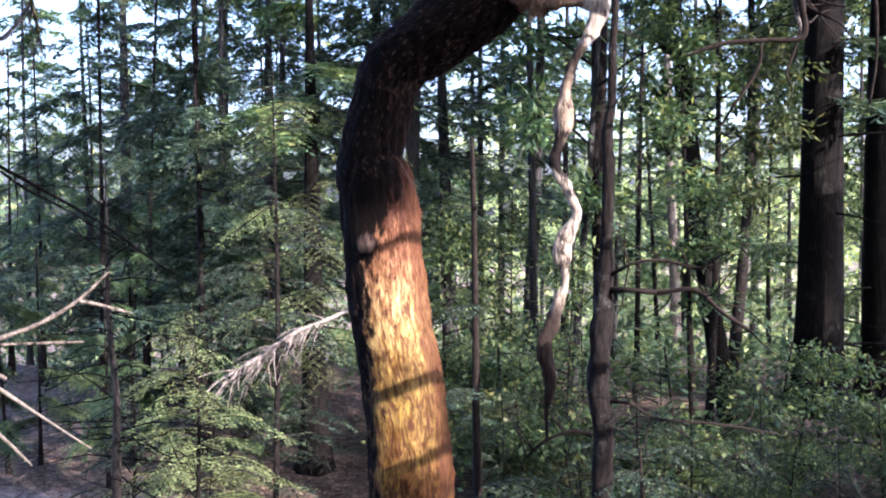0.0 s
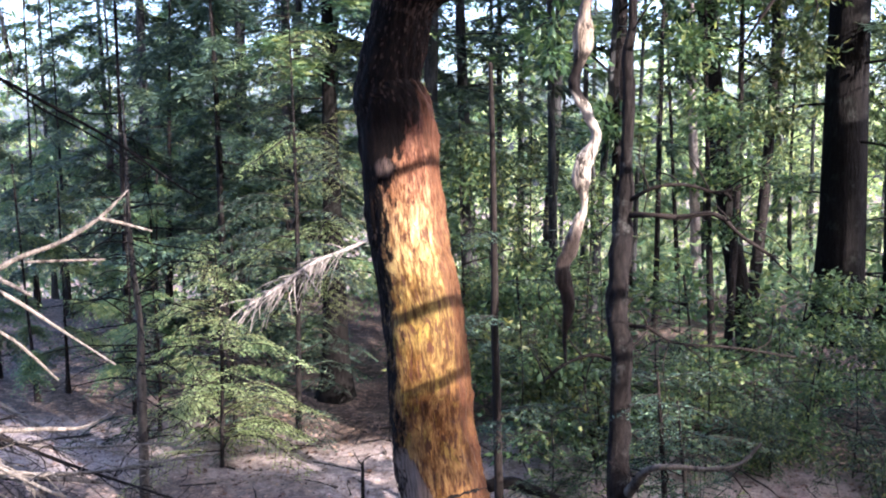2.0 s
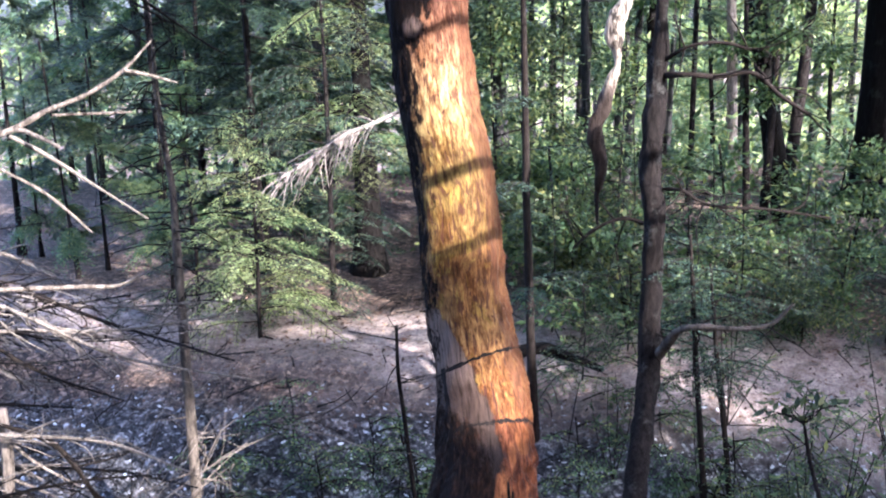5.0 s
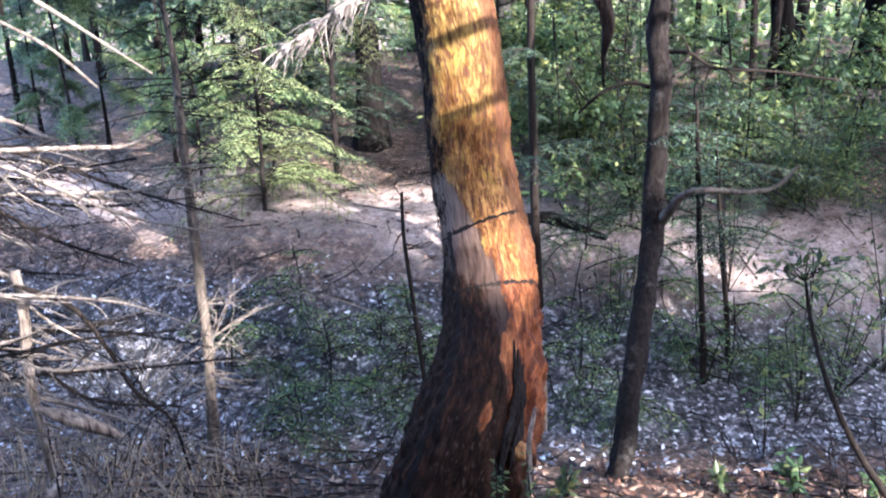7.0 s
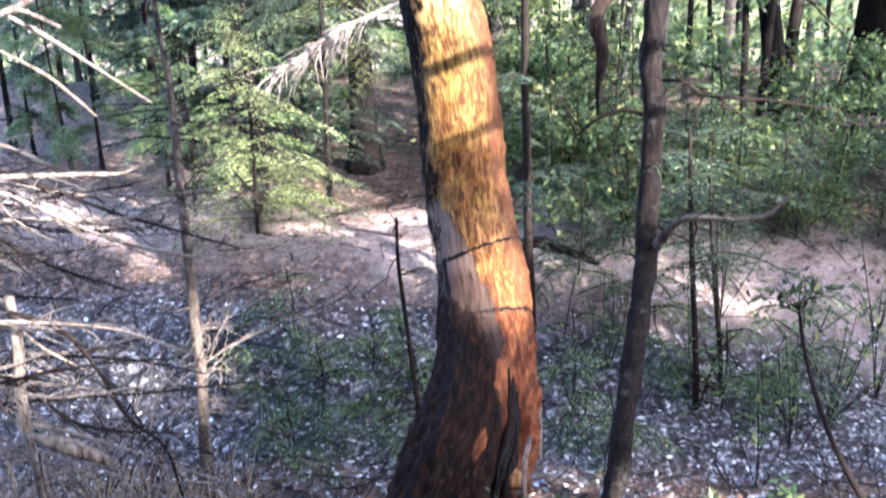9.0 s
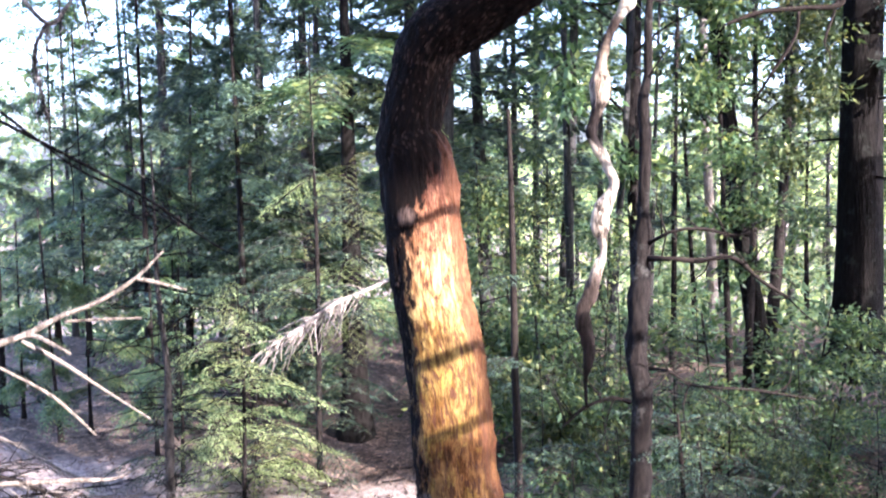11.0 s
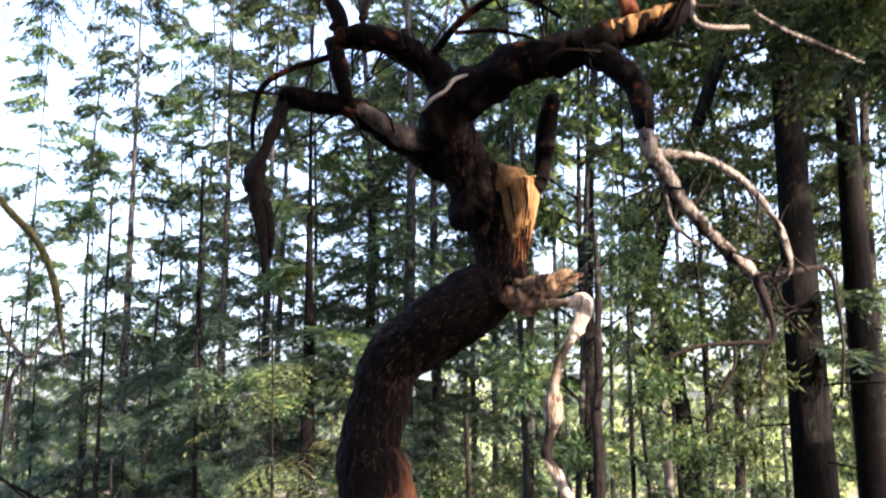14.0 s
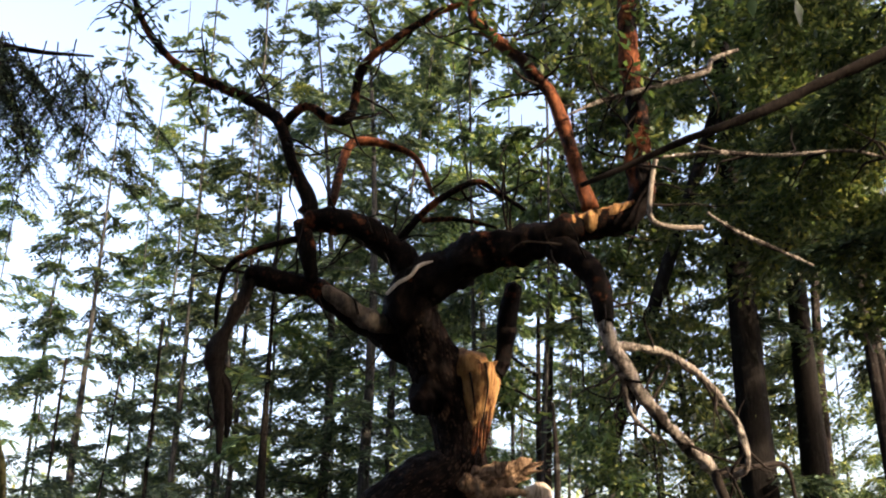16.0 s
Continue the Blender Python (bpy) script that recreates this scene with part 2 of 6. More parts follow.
def tube_arrays(path, sides=8, rough=0.0, freq=6.0, seed=0.0, fluting=0.0):
    """Vertices and faces of a swept limb along rows of x, y, z, radius."""
    path = np.asarray(path, float)
    n = len(path)
    tan = np.gradient(path[:, :3], axis=0)
    tan /= np.linalg.norm(tan, axis=1)[:, None] + 1e-9
    side = np.cross(tan[0], (0.0, 0.0, 1.0) if abs(tan[0][2]) < 0.9 else (0.0, 1.0, 0.0))
    verts = []
    for i in range(n):
        side = side - tan[i] * (side @ tan[i])
        side /= np.linalg.norm(side) + 1e-9
        up = np.cross(tan[i], side)
        for k in range(sides):
            a = 2 * math.pi * k / sides
            d = side * math.cos(a) + up * math.sin(a)
            r = path[i, 3]
            if rough:
                w = path[i, :3] + d * r
                r *= 1 + rough * noise.fractal(Vector((w[0] * freq, w[1] * freq, w[2] * freq * 0.45 + seed)), 1.0, 2.0, 4)
            if fluting:
                r *= 1 + fluting * math.sin(3 * a + 1.3 + 0.15 * i) * 0.5
            verts.append(path[i, :3] + d * r)
    verts.append(path[0, :3])
    verts.append(path[-1, :3] + tan[-1] * path[-1, 3] * 0.6)
    faces = []
    for i in range(n - 1):
        for k in range(sides):
            a, b = i * sides + k, i * sides + (k + 1) % sides
            faces.append((a, b, b + sides, a + sides))
    for k in range(sides):
        faces.append((n * sides, (k + 1) % sides, k))
        faces.append((n * sides + 1, (n - 1) * sides + k, (n - 1) * sides + (k + 1) % sides))
    return np.array(verts), faces


class Pile:
    """Gathers pieces of one mesh."""

    def __init__(self):
        self.v, self.f, self.n = [], [], 0

    def add(self, verts, faces):
        self.v.append(np.asarray(verts, float))
        self.f.extend([tuple(i + self.n for i in f) for f in faces])
        self.n += len(verts)
        return self

    def limb(self, points, sides=6, per=4, rough=0.0, freq=8.0, seed=0.0):
        return self.add(*tube_arrays(spline(points, per), sides, rough, freq, seed))

    def leaves(self, base, along, across, length, width, fold=0.25):
        """Diamond leaves, folded along the rib: one per row."""
        base, along, across = (np.asarray(a, float) for a in (base, along, across))
        length, width = np.broadcast_to(length, len(base))[:, None], np.broadcast_to(width, len(base))[:, None]
        up = np.cross(along, across)
        up /= np.linalg.norm(up, axis=1)[:, None] + 1e-9
        side = np.cross(up, along)
        mid = base + along * length * 0.45
        quad = np.stack([base, mid + side * width / 2 + up * width * fold, base + along * length, mid - side * width / 2 + up * width * fold], 1).reshape(-1, 3)
        k = np.arange(len(base))[:, None] * 4 + self.n
        self.v.append(quad)
        self.f.extend(map(tuple, np.concatenate([k + (0, 2, 1), k + (0, 3, 2)]).tolist()))
        self.n += len(quad)
        return self

    def mesh(self, name, smooth=True):
        me = bpy.data.meshes.new(name)
        me.from_pydata(np.vstack(self.v).tolist(), [], self.f)
        if smooth:
            me.polygons.foreach_set("use_smooth", [True] * len(me.polygons))
        return me


def part(name, pile, mat, parent=None, label="", smooth=True):
    me = pile.mesh(name, smooth) if isinstance(pile, Pile) else pile
    me.materials.clear()
    me.materials.append(mat)
    ob = new(name, me)
    ob.parent = parent
    if label:
        tagged(ob, label)
    return ob


def thing(name, label, category, group="", kind="", at=(0, 0, 0)):
    ob = new(name)
    ob.location = at
    return tagged(ob, label, category, group, kind)


def unit(v):
    return v / (np.linalg.norm(v, axis=-1, keepdims=True) + 1e-9)




# ---- the ground ----
PROFILE_Y = [-400, -40, -6, 0, 1.3, 2.3, 2.8, 3.3, 3.6, 4.0, 4.5, 5.0, 6.0, 7.5, 10, 12.5, 20, 40, 100, 400]
PROFILE_Z = [8, 3, 1.1, 0.45, 0.14, 0.0, -0.17, -0.40, -0.46, -0.38, -0.10, 0.06, 0.10, 0.10, 0.08, -0.1, -2.2, -6.5, -14, -24]




def ground_z(x, y):
    z = float(np.interp(y - 0.06 * x, PROFILE_Y, PROFILE_Z))
    near = 1.0 / (1.0 + (abs(x) + abs(y - 3)) * 0.05)
    z += 0.10 * noise.noise(Vector((x * 0.35, y * 0.35, 1.7))) + 0.05 * near * noise.noise(Vector((x * 1.5, y * 1.5, 4.1)))
    return z + 0.018 * near * noise.noise(Vector((x * 6, y * 6, 2.2)))


def build_ground():
    def stretch(u, inner, outer):
        a = abs(u)
        return math.copysign(inner * a * 1.6 if a < 0.625 else inner + (outer - inner) * ((a - 0.625) / 0.375) ** 2.6, u)

    n = 230
    xs = [stretch(-1 + 2 * i / n, 7, 400) for i in range(n + 1)]
    ys = [3.5 + stretch(-1 + 2 * i / n, 6, 396) for i in range(n + 1)]
    pile = Pile()
    v = [(x, y, ground_z(x, y)) for y in ys for x in xs]
    f = [(j * (n + 1) + i, j * (n + 1) + i + 1, (j + 1) * (n + 1) + i + 1, (j + 1) * (n + 1) + i) for j in range(n) for i in range(n)]
    pile.add(v, f)
    ground = part("ground", pile, M_GROUND)
    tagged(ground, "leaf-strewn forest floor crossed by a bare dusty trail", "ground", kind="structure")


build_ground()

# ---- the leaning madrone ----
TRUNK = [(-0.21, 2.58, -0.24, 0.237), (-0.17, 2.60, -0.05, 0.219), (-0.12, 2.68, 0.12, 0.200), (-0.07, 2.82, 0.25, 0.181), (-0.04, 2.97, 0.39, 0.164), 
    (-0.04, 3.10, 0.55, 0.159), (-0.07, 3.20, 0.73, 0.152), (-0.11, 3.30, 0.95, 0.149), (-0.14, 3.40, 1.29, 0.145), (-0.20, 3.47, 1.61, 0.141), 
    (-0.24, 3.50, 2.02, 0.136), (-0.27, 3.52, 2.11, 0.124), (-0.23, 3.54, 2.34, 0.114), (-0.18, 3.54, 2.48, 0.119), (-0.04, 3.54, 2.59, 0.128), 
    (0.11, 3.54, 2.70, 0.130), (0.24, 3.54, 2.79, 0.110), (0.24, 3.54, 2.89, 0.092), (0.21, 3.53, 3.03, 0.099), (0.16, 3.50, 3.16, 0.108), 
    (0.09, 3.45, 3.27, 0.099), (0.04, 3.40, 3.40, 0.096)]
MAIN_LIMB = [(0.09, 3.45, 3.27, 0.090), (0.03, 3.38, 3.39, 0.096), (0.07, 3.34, 3.48, 0.093), (0.18, 3.28, 3.52, 0.087), (0.30, 3.22, 3.57, 0.080), 
    (0.47, 3.15, 3.59, 0.072), (0.59, 3.10, 3.61, 0.065), (0.71, 3.06, 3.64, 0.056), (0.83, 3.02, 3.66, 0.051), (0.88, 3.00, 3.75, 0.049), 
    (0.87, 3.00, 3.88, 0.048), (0.89, 3.02, 4.00, 0.044), (0.89, 3.10, 4.53, 0.037), (0.95, 3.15, 4.94, 0.032)]
LEFT_LIMB = [(0.16, 3.50, 3.18, 0.079), (0.04, 3.46, 3.24, 0.067), (-0.13, 3.42, 3.32, 0.051), (-0.26, 3.38, 3.41, 0.047), (-0.39, 3.36, 3.46, 0.046), 
    (-0.51, 3.34, 3.48, 0.044), (-0.60, 3.34, 3.50, 0.038)]
LEFT_HANG = [(-0.59, 3.34, 3.50, 0.029), (-0.61, 3.34, 3.41, 0.024), (-0.66, 3.33, 3.28, 0.026), (-0.70, 3.33, 3.16, 0.039), 
    (-0.68, 3.33, 3.05, 0.028), (-0.66, 3.33, 2.92, 0.017), (-0.65, 3.33, 2.80, 0.008)]
LEFT_HANG_B = [(-0.70, 3.33, 3.12, 0.021), (-0.65, 3.34, 3.05, 0.021), (-0.63, 3.34, 2.94, 0.015), (-0.63, 3.34, 2.86, 0.006)]
UP_LIMB = [(0.06, 3.38, 3.45, 0.067), (-0.01, 3.34, 3.58, 0.060), (-0.13, 3.32, 3.67, 0.053), (-0.26, 3.30, 3.72, 0.051), (-0.38, 3.30, 3.71, 0.051)]
UP_LIMB_DOWN = [(-0.40, 3.30, 3.71, 0.038), (-0.37, 3.30, 3.57, 0.031), (-0.35, 3.32, 3.47, 0.024)]
UP_LIMB_TOP = [(-0.39, 3.30, 3.74, 0.038), (-0.38, 3.30, 3.79, 0.034), (-0.46, 3.30, 3.96, 0.026), (-0.52, 3.32, 4.14, 0.026), 
    (-0.59, 3.34, 4.22, 0.024), (-0.77, 3.38, 4.33, 0.022), (-0.97, 3.42, 4.44, 0.019), (-1.14, 3.46, 4.63, 0.017), (-1.24, 3.50, 4.82, 0.014), 
    (-1.33, 3.50, 5.01, 0.010)]
UP_LIMB_LOOP = [(-0.52, 3.32, 4.13, 0.019), (-0.42, 3.30, 4.22, 0.020), (-0.31, 3.28, 4.15, 0.019), (-0.23, 3.28, 4.18, 0.019), 
    (-0.20, 3.28, 4.39, 0.018), (-0.08, 3.28, 4.53, 0.017), (0.13, 3.30, 4.71, 0.015), (0.30, 3.30, 4.77, 0.012)]
LEFT_ARC = [(-0.40, 3.30, 3.64, 0.015), (-0.55, 3.27, 3.58, 0.013), (-0.66, 3.25, 3.50, 0.012), (-0.69, 3.24, 3.38, 0.010), (-0.69, 3.24, 3.25, 0.006)]
RED_TWIG = [(-0.29, 3.30, 3.79, 0.017), (-0.27, 3.40, 3.99, 0.019), (-0.24, 3.50, 4.15, 0.021), (-0.16, 3.50, 4.17, 0.021), (-0.06, 3.50, 4.15, 0.017), 
    (0.05, 3.50, 4.09, 0.013), (0.12, 3.45, 3.90, 0.009)]
ARC_TWIG = [(-0.03, 3.33, 3.64, 0.016), (0.10, 3.25, 3.77, 0.015), (0.27, 3.20, 3.86, 0.013), (0.36, 3.20, 3.82, 0.011), (0.47, 3.20, 3.75, 0.008)]
ARC_TWIG_B = [(0.07, 3.25, 3.71, 0.011), (0.21, 3.20, 3.70, 0.010), (0.36, 3.20, 3.67, 0.007)]
RIGHT_TOP = [(0.70, 3.06, 3.70, 0.036), (0.64, 3.05, 3.90, 0.026), (0.58, 3.05, 4.13, 0.027), (0.48, 3.05, 4.29, 0.029), (0.35, 3.08, 4.44, 0.025), 
    (0.26, 3.10, 4.54, 0.021), (0.25, 3.10, 4.69, 0.016)]
DROOP = [(0.57, 3.10, 3.57, 0.054), (0.66, 3.02, 3.47, 0.045), (0.71, 2.98, 3.35, 0.038), (0.71, 2.96, 3.23, 0.033)]
DEAD_LIMB = [(0.71, 2.96, 3.24, 0.028), (0.73, 2.96, 3.15, 0.029), (0.80, 2.98, 3.04, 0.024), (0.91, 3.05, 2.92, 0.023), (1.05, 3.15, 2.82, 0.023), 
    (1.15, 3.20, 2.74, 0.020), (1.17, 3.20, 2.64, 0.015), (1.19, 3.20, 2.53, 0.007)]
DEAD_LIMB_B = [(0.74, 2.96, 3.15, 0.015), (0.83, 2.98, 3.15, 0.014), (0.95, 3.00, 3.13, 0.014), (1.10, 3.05, 3.04, 0.013), (1.21, 3.10, 2.90, 0.012), 
    (1.23, 3.10, 2.76, 0.009), (1.17, 3.20, 2.74, 0.010)]
DEAD_LIMB_C = [(0.74, 2.96, 3.13, 0.016), (0.77, 2.98, 3.04, 0.013), (0.80, 3.00, 2.92, 0.009), (0.89, 3.00, 2.83, 0.006)]
STUB = [(0.38, 3.46, 3.15, 0.038), (0.41, 3.46, 3.21, 0.034), (0.42, 3.42, 3.35, 0.038), (0.45, 3.40, 3.50, 0.036)]
PEEL = [(0.30, 3.53, 2.85, 0.027), (0.31, 3.51, 2.94, 0.051), (0.31, 3.50, 3.06, 0.081), (0.31, 3.50, 3.14, 0.104), (0.30, 3.50, 3.18, 0.109), 
    (0.32, 3.50, 3.21, 0.068)]
BURL = [(0.16, 3.50, 3.09, 0.101), (0.11, 3.46, 3.05, 0.071), (0.06, 3.44, 3.01, 0.033)]
WHITE_TWIG = [(-0.06, 3.18, 3.38, 0.006), (-0.02, 3.17, 3.42, 0.008), (0.03, 3.16, 3.45, 0.007), (0.06, 3.16, 3.49, 0.008), (0.11, 3.16, 3.51, 0.004)]
DEAD_LIMB_E = [(1.11, 3.10, 2.74, 0.015), (1.15, 3.10, 2.61, 0.013), (1.15, 3.10, 2.52, 0.011), (1.04, 3.10, 2.51, 0.008), (0.90, 3.10, 2.50, 0.008), 
    (0.78, 3.10, 2.46, 0.005)]
DEAD_LIMB_F = [(1.02, 3.10, 2.50, 0.006), (1.01, 3.10, 2.42, 0.006), (0.94, 3.10, 2.31, 0.005), (0.89, 3.10, 2.23, 0.003)]
DEAD_LIMB_G = [(1.11, 3.10, 2.74, 0.011), (1.26, 3.20, 2.77, 0.010), (1.44, 3.30, 2.80, 0.010), (1.47, 3.30, 2.69, 0.007), (1.48, 3.30, 2.49, 0.005), 
    (1.46, 3.30, 2.33, 0.004)]
STICK_A = [(-1.19, 1.95, 1.61, 0.008), (-1.03, 2.00, 1.66, 0.007), (-0.95, 2.02, 1.70, 0.006), (-0.87, 2.04, 1.73, 0.005), (-0.79, 2.06, 1.78, 0.004), 
    (-0.73, 2.08, 1.84, 0.002)]
STICK_A_FORK = [(-0.79, 2.06, 1.78, 0.004), (-0.74, 2.06, 1.77, 0.004), (-0.68, 2.08, 1.75, 0.002)]
STICK_B = [(-1.19, 1.95, 1.61, 0.007), (-1.03, 2.00, 1.66, 0.006), (-0.96, 1.98, 1.65, 0.005), (-0.90, 1.95, 1.63, 0.004)]
STICK_C = [(-1.03, 2.00, 1.65, 0.005), (-0.97, 2.04, 1.60, 0.005), (-0.88, 2.08, 1.52, 0.003), (-0.79, 2.12, 1.44, 0.002)]
STICK_D = [(-1.10, 2.00, 1.60, 0.003), (-0.99, 2.02, 1.53, 0.004), (-0.93, 2.02, 1.48, 0.004), (-0.88, 2.02, 1.43, 0.002)]
STICK_E = [(-0.94, 2.02, 1.69, 0.003), (-0.87, 2.04, 1.69, 0.003), (-0.78, 2.06, 1.69, 0.002)]
BLACK_A = [(-1.26, 2.40, 2.16, 0.007), (-1.09, 2.40, 2.07, 0.006), (-0.99, 2.42, 2.01, 0.006), (-0.88, 2.45, 1.94, 0.005), (-0.76, 2.50, 1.84, 0.004), 
    (-0.68, 2.50, 1.79, 0.002)]
BLACK_B = [(-1.25, 2.40, 2.18, 0.006), (-1.07, 2.40, 2.04, 0.004), (-0.98, 2.45, 1.98, 0.004), (-0.83, 2.50, 1.88, 0.003)]
MOSS_A = [(-1.48, 2.70, 3.07, 0.014), (-1.34, 2.70, 2.91, 0.012), (-1.24, 2.72, 2.80, 0.012), (-1.19, 2.74, 2.67, 0.012), (-1.17, 2.75, 2.56, 0.008), 
    (-1.15, 2.75, 2.46, 0.004)]
MOSS_B = [(-1.44, 2.70, 2.93, 0.007), (-1.37, 2.70, 2.77, 0.007), (-1.34, 2.70, 2.58, 0.007), (-1.31, 2.70, 2.51, 0.006), (-1.25, 2.70, 2.45, 0.008), 
    (-1.22, 2.72, 2.47, 0.007), (-1.17, 2.75, 2.56, 0.005)]
MOSS_C = [(-1.25, 2.70, 2.45, 0.007), (-1.29, 2.70, 2.37, 0.005), (-1.28, 2.70, 2.27, 0.004), (-1.26, 2.70, 2.18, 0.003)]
BRUSH_SPINE = [(-0.56, 6.00, 1.32, 0.014), (-0.73, 5.90, 1.25, 0.014), (-0.91, 5.70, 1.19, 0.014), (-1.10, 5.60, 1.06, 0.012), 
    (-1.25, 5.50, 0.98, 0.008)]
GREY_STEM = [(-1.42, 2.50, 0.81, 0.016), (-1.42, 2.50, 0.66, 0.018), (-1.44, 2.50, 0.47, 0.017), (-1.44, 2.50, 0.31, 0.014), 
    (-1.43, 2.50, 0.10, 0.013)]
GREY_STEM_B = [(-1.42, 2.45, 0.79, 0.005), (-1.25, 2.45, 0.72, 0.008), (-1.18, 2.50, 0.55, 0.007), (-1.14, 2.55, 0.38, 0.006), 
    (-1.06, 2.60, 0.25, 0.005), (-1.04, 2.65, 0.03, 0.004)]
GREY_LOG = [(-1.39, 2.40, 0.41, 0.008), (-1.32, 2.42, 0.37, 0.019), (-1.24, 2.45, 0.32, 0.021), (-1.19, 2.50, 0.25, 0.014)]
LEFT_WHITE = [(-1.33, 2.30, 1.22, 0.006), (-1.21, 2.35, 1.21, 0.007), (-1.10, 2.40, 1.20, 0.006), (-1.01, 2.45, 1.19, 0.005), 
    (-0.94, 2.50, 1.22, 0.003)]
LEFT_WHITE_B = [(-1.24, 2.50, 1.04, 0.005), (-1.12, 2.55, 1.01, 0.006), (-1.02, 2.60, 0.98, 0.004)]
THIN_STEM = [(-0.33, 3.60, -0.17, 0.009), (-0.35, 3.60, 0.05, 0.010), (-0.37, 3.60, 0.28, 0.009), (-0.39, 3.60, 0.50, 0.008), 
    (-0.39, 3.60, 0.69, 0.006)]
THIN_TRUNK = [(0.21, 4.40, -0.74, 0.030), (0.19, 4.40, -0.18, 0.026), (0.17, 4.40, 0.33, 0.022), (0.16, 4.40, 0.74, 0.020), (0.15, 4.40, 1.08, 0.018), 
    (0.15, 4.40, 1.27, 0.017), (0.14, 4.40, 1.91, 0.013), (0.13, 4.40, 2.28, 0.009)]
PAIR_A = [(0.94, 4.00, -0.45, 0.015), (0.92, 4.00, -0.10, 0.014), (0.88, 4.00, 0.32, 0.013), (0.85, 4.00, 0.70, 0.010), (0.83, 4.00, 0.95, 0.006)]
PAIR_B = [(1.09, 4.10, -0.47, 0.015), (1.05, 4.10, -0.09, 0.013), (1.00, 4.10, 0.28, 0.012), (0.97, 4.10, 0.52, 0.008), (0.94, 4.10, 0.80, 0.005)]
RIGHT_STICK = [(1.22, 2.60, -0.04, 0.015), (1.13, 2.65, 0.09, 0.012), (1.06, 2.70, 0.23, 0.010), (1.01, 2.75, 0.37, 0.008), (0.98, 2.80, 0.50, 0.007), 
    (0.95, 2.80, 0.64, 0.004)]
GREY_STICK = [(0.07, 2.50, -0.04, 0.005), (0.08, 2.50, 0.11, 0.008), (0.08, 2.52, 0.22, 0.008), (0.10, 2.55, 0.32, 0.006)]
STUMP_STICK = [(0.14, 2.90, 0.03, 0.016), (0.14, 2.90, 0.17, 0.015), (0.14, 2.90, 0.25, 0.008)]
BACK_LOG = [(0.11, 4.50, 0.25, 0.031), (0.22, 4.50, 0.27, 0.033), (0.37, 4.60, 0.19, 0.025), (0.54, 4.60, 0.12, 0.017)]
LEAN_TREE = [(2.61, 8.00, -0.62, 0.106), (2.46, 8.00, -0.04, 0.096), (2.29, 8.00, 0.83, 0.090), (2.17, 8.00, 1.54, 0.080), (2.05, 8.00, 2.44, 0.075), 
    (1.96, 8.00, 3.18, 0.070), (1.91, 8.00, 3.65, 0.065), (3.06, 8.00, 6.85, 0.061), (3.22, 8.00, 7.76, 0.046)]
CURL = [(0.95, 3.00, 3.92, 0.009), (0.89, 2.90, 3.72, 0.010), (0.88, 2.88, 3.60, 0.010), (0.95, 2.88, 3.57, 0.010), (1.07, 2.90, 3.58, 0.009)]
PALE_TWIG_A = [(0.91, 2.90, 3.85, 0.006), (1.13, 2.90, 3.88, 0.008), (1.38, 2.90, 3.88, 0.008), (1.65, 2.90, 3.91, 0.006), (1.86, 2.90, 3.87, 0.005)]
PALE_TWIG_B = [(0.62, 3.00, 4.07, 0.007), (0.74, 3.00, 4.13, 0.010), (0.94, 3.00, 4.20, 0.011), (1.16, 3.00, 4.28, 0.011), (1.20, 3.00, 4.34, 0.010), 
    (1.31, 3.00, 4.39, 0.007)]
PALE_TWIG_C = [(1.09, 2.90, 3.64, 0.006), (1.19, 2.90, 3.57, 0.008), (1.30, 2.90, 3.52, 0.008), (1.46, 2.90, 3.45, 0.005)]
DARK_BRANCH = [(0.60, 2.75, 3.66, 0.014), (0.76, 2.70, 3.72, 0.017), (0.95, 2.62, 3.79, 0.021), (1.15, 2.55, 3.85, 0.025), (1.36, 2.48, 3.94, 0.028), 
    (1.56, 2.40, 4.02, 0.032), (1.89, 2.30, 4.17, 0.035)]
STUB_PEEL = [(0.21, 3.56, 2.75, 0.055), (0.26, 3.49, 2.73, 0.050), (0.31, 3.44, 2.71, 0.039), (0.36, 3.42, 2.69, 0.023), (0.44, 3.41, 2.69, 0.018), 
    (0.50, 3.41, 2.69, 0.015)]
SNAG = [(0.49, 3.42, 2.69, 0.021), (0.55, 3.42, 2.69, 0.027), (0.54, 3.42, 2.62, 0.027), (0.48, 3.42, 2.53, 0.021), (0.44, 3.42, 2.42, 0.021), 
    (0.43, 3.42, 2.30, 0.027), (0.41, 3.42, 2.19, 0.022), (0.40, 3.42, 2.12, 0.026), (0.45, 3.42, 2.03, 0.024), (0.47, 3.42, 1.94, 0.021), 
    (0.43, 3.42, 1.83, 0.032), (0.44, 3.42, 1.71, 0.017), (0.42, 3.42, 1.65, 0.016), (0.39, 3.42, 1.55, 0.023), (0.36, 3.42, 1.47, 0.022), 
    (0.38, 3.42, 1.35, 0.023), (0.37, 3.42, 1.24, 0.013), (0.38, 3.42, 1.13, 0.005)]
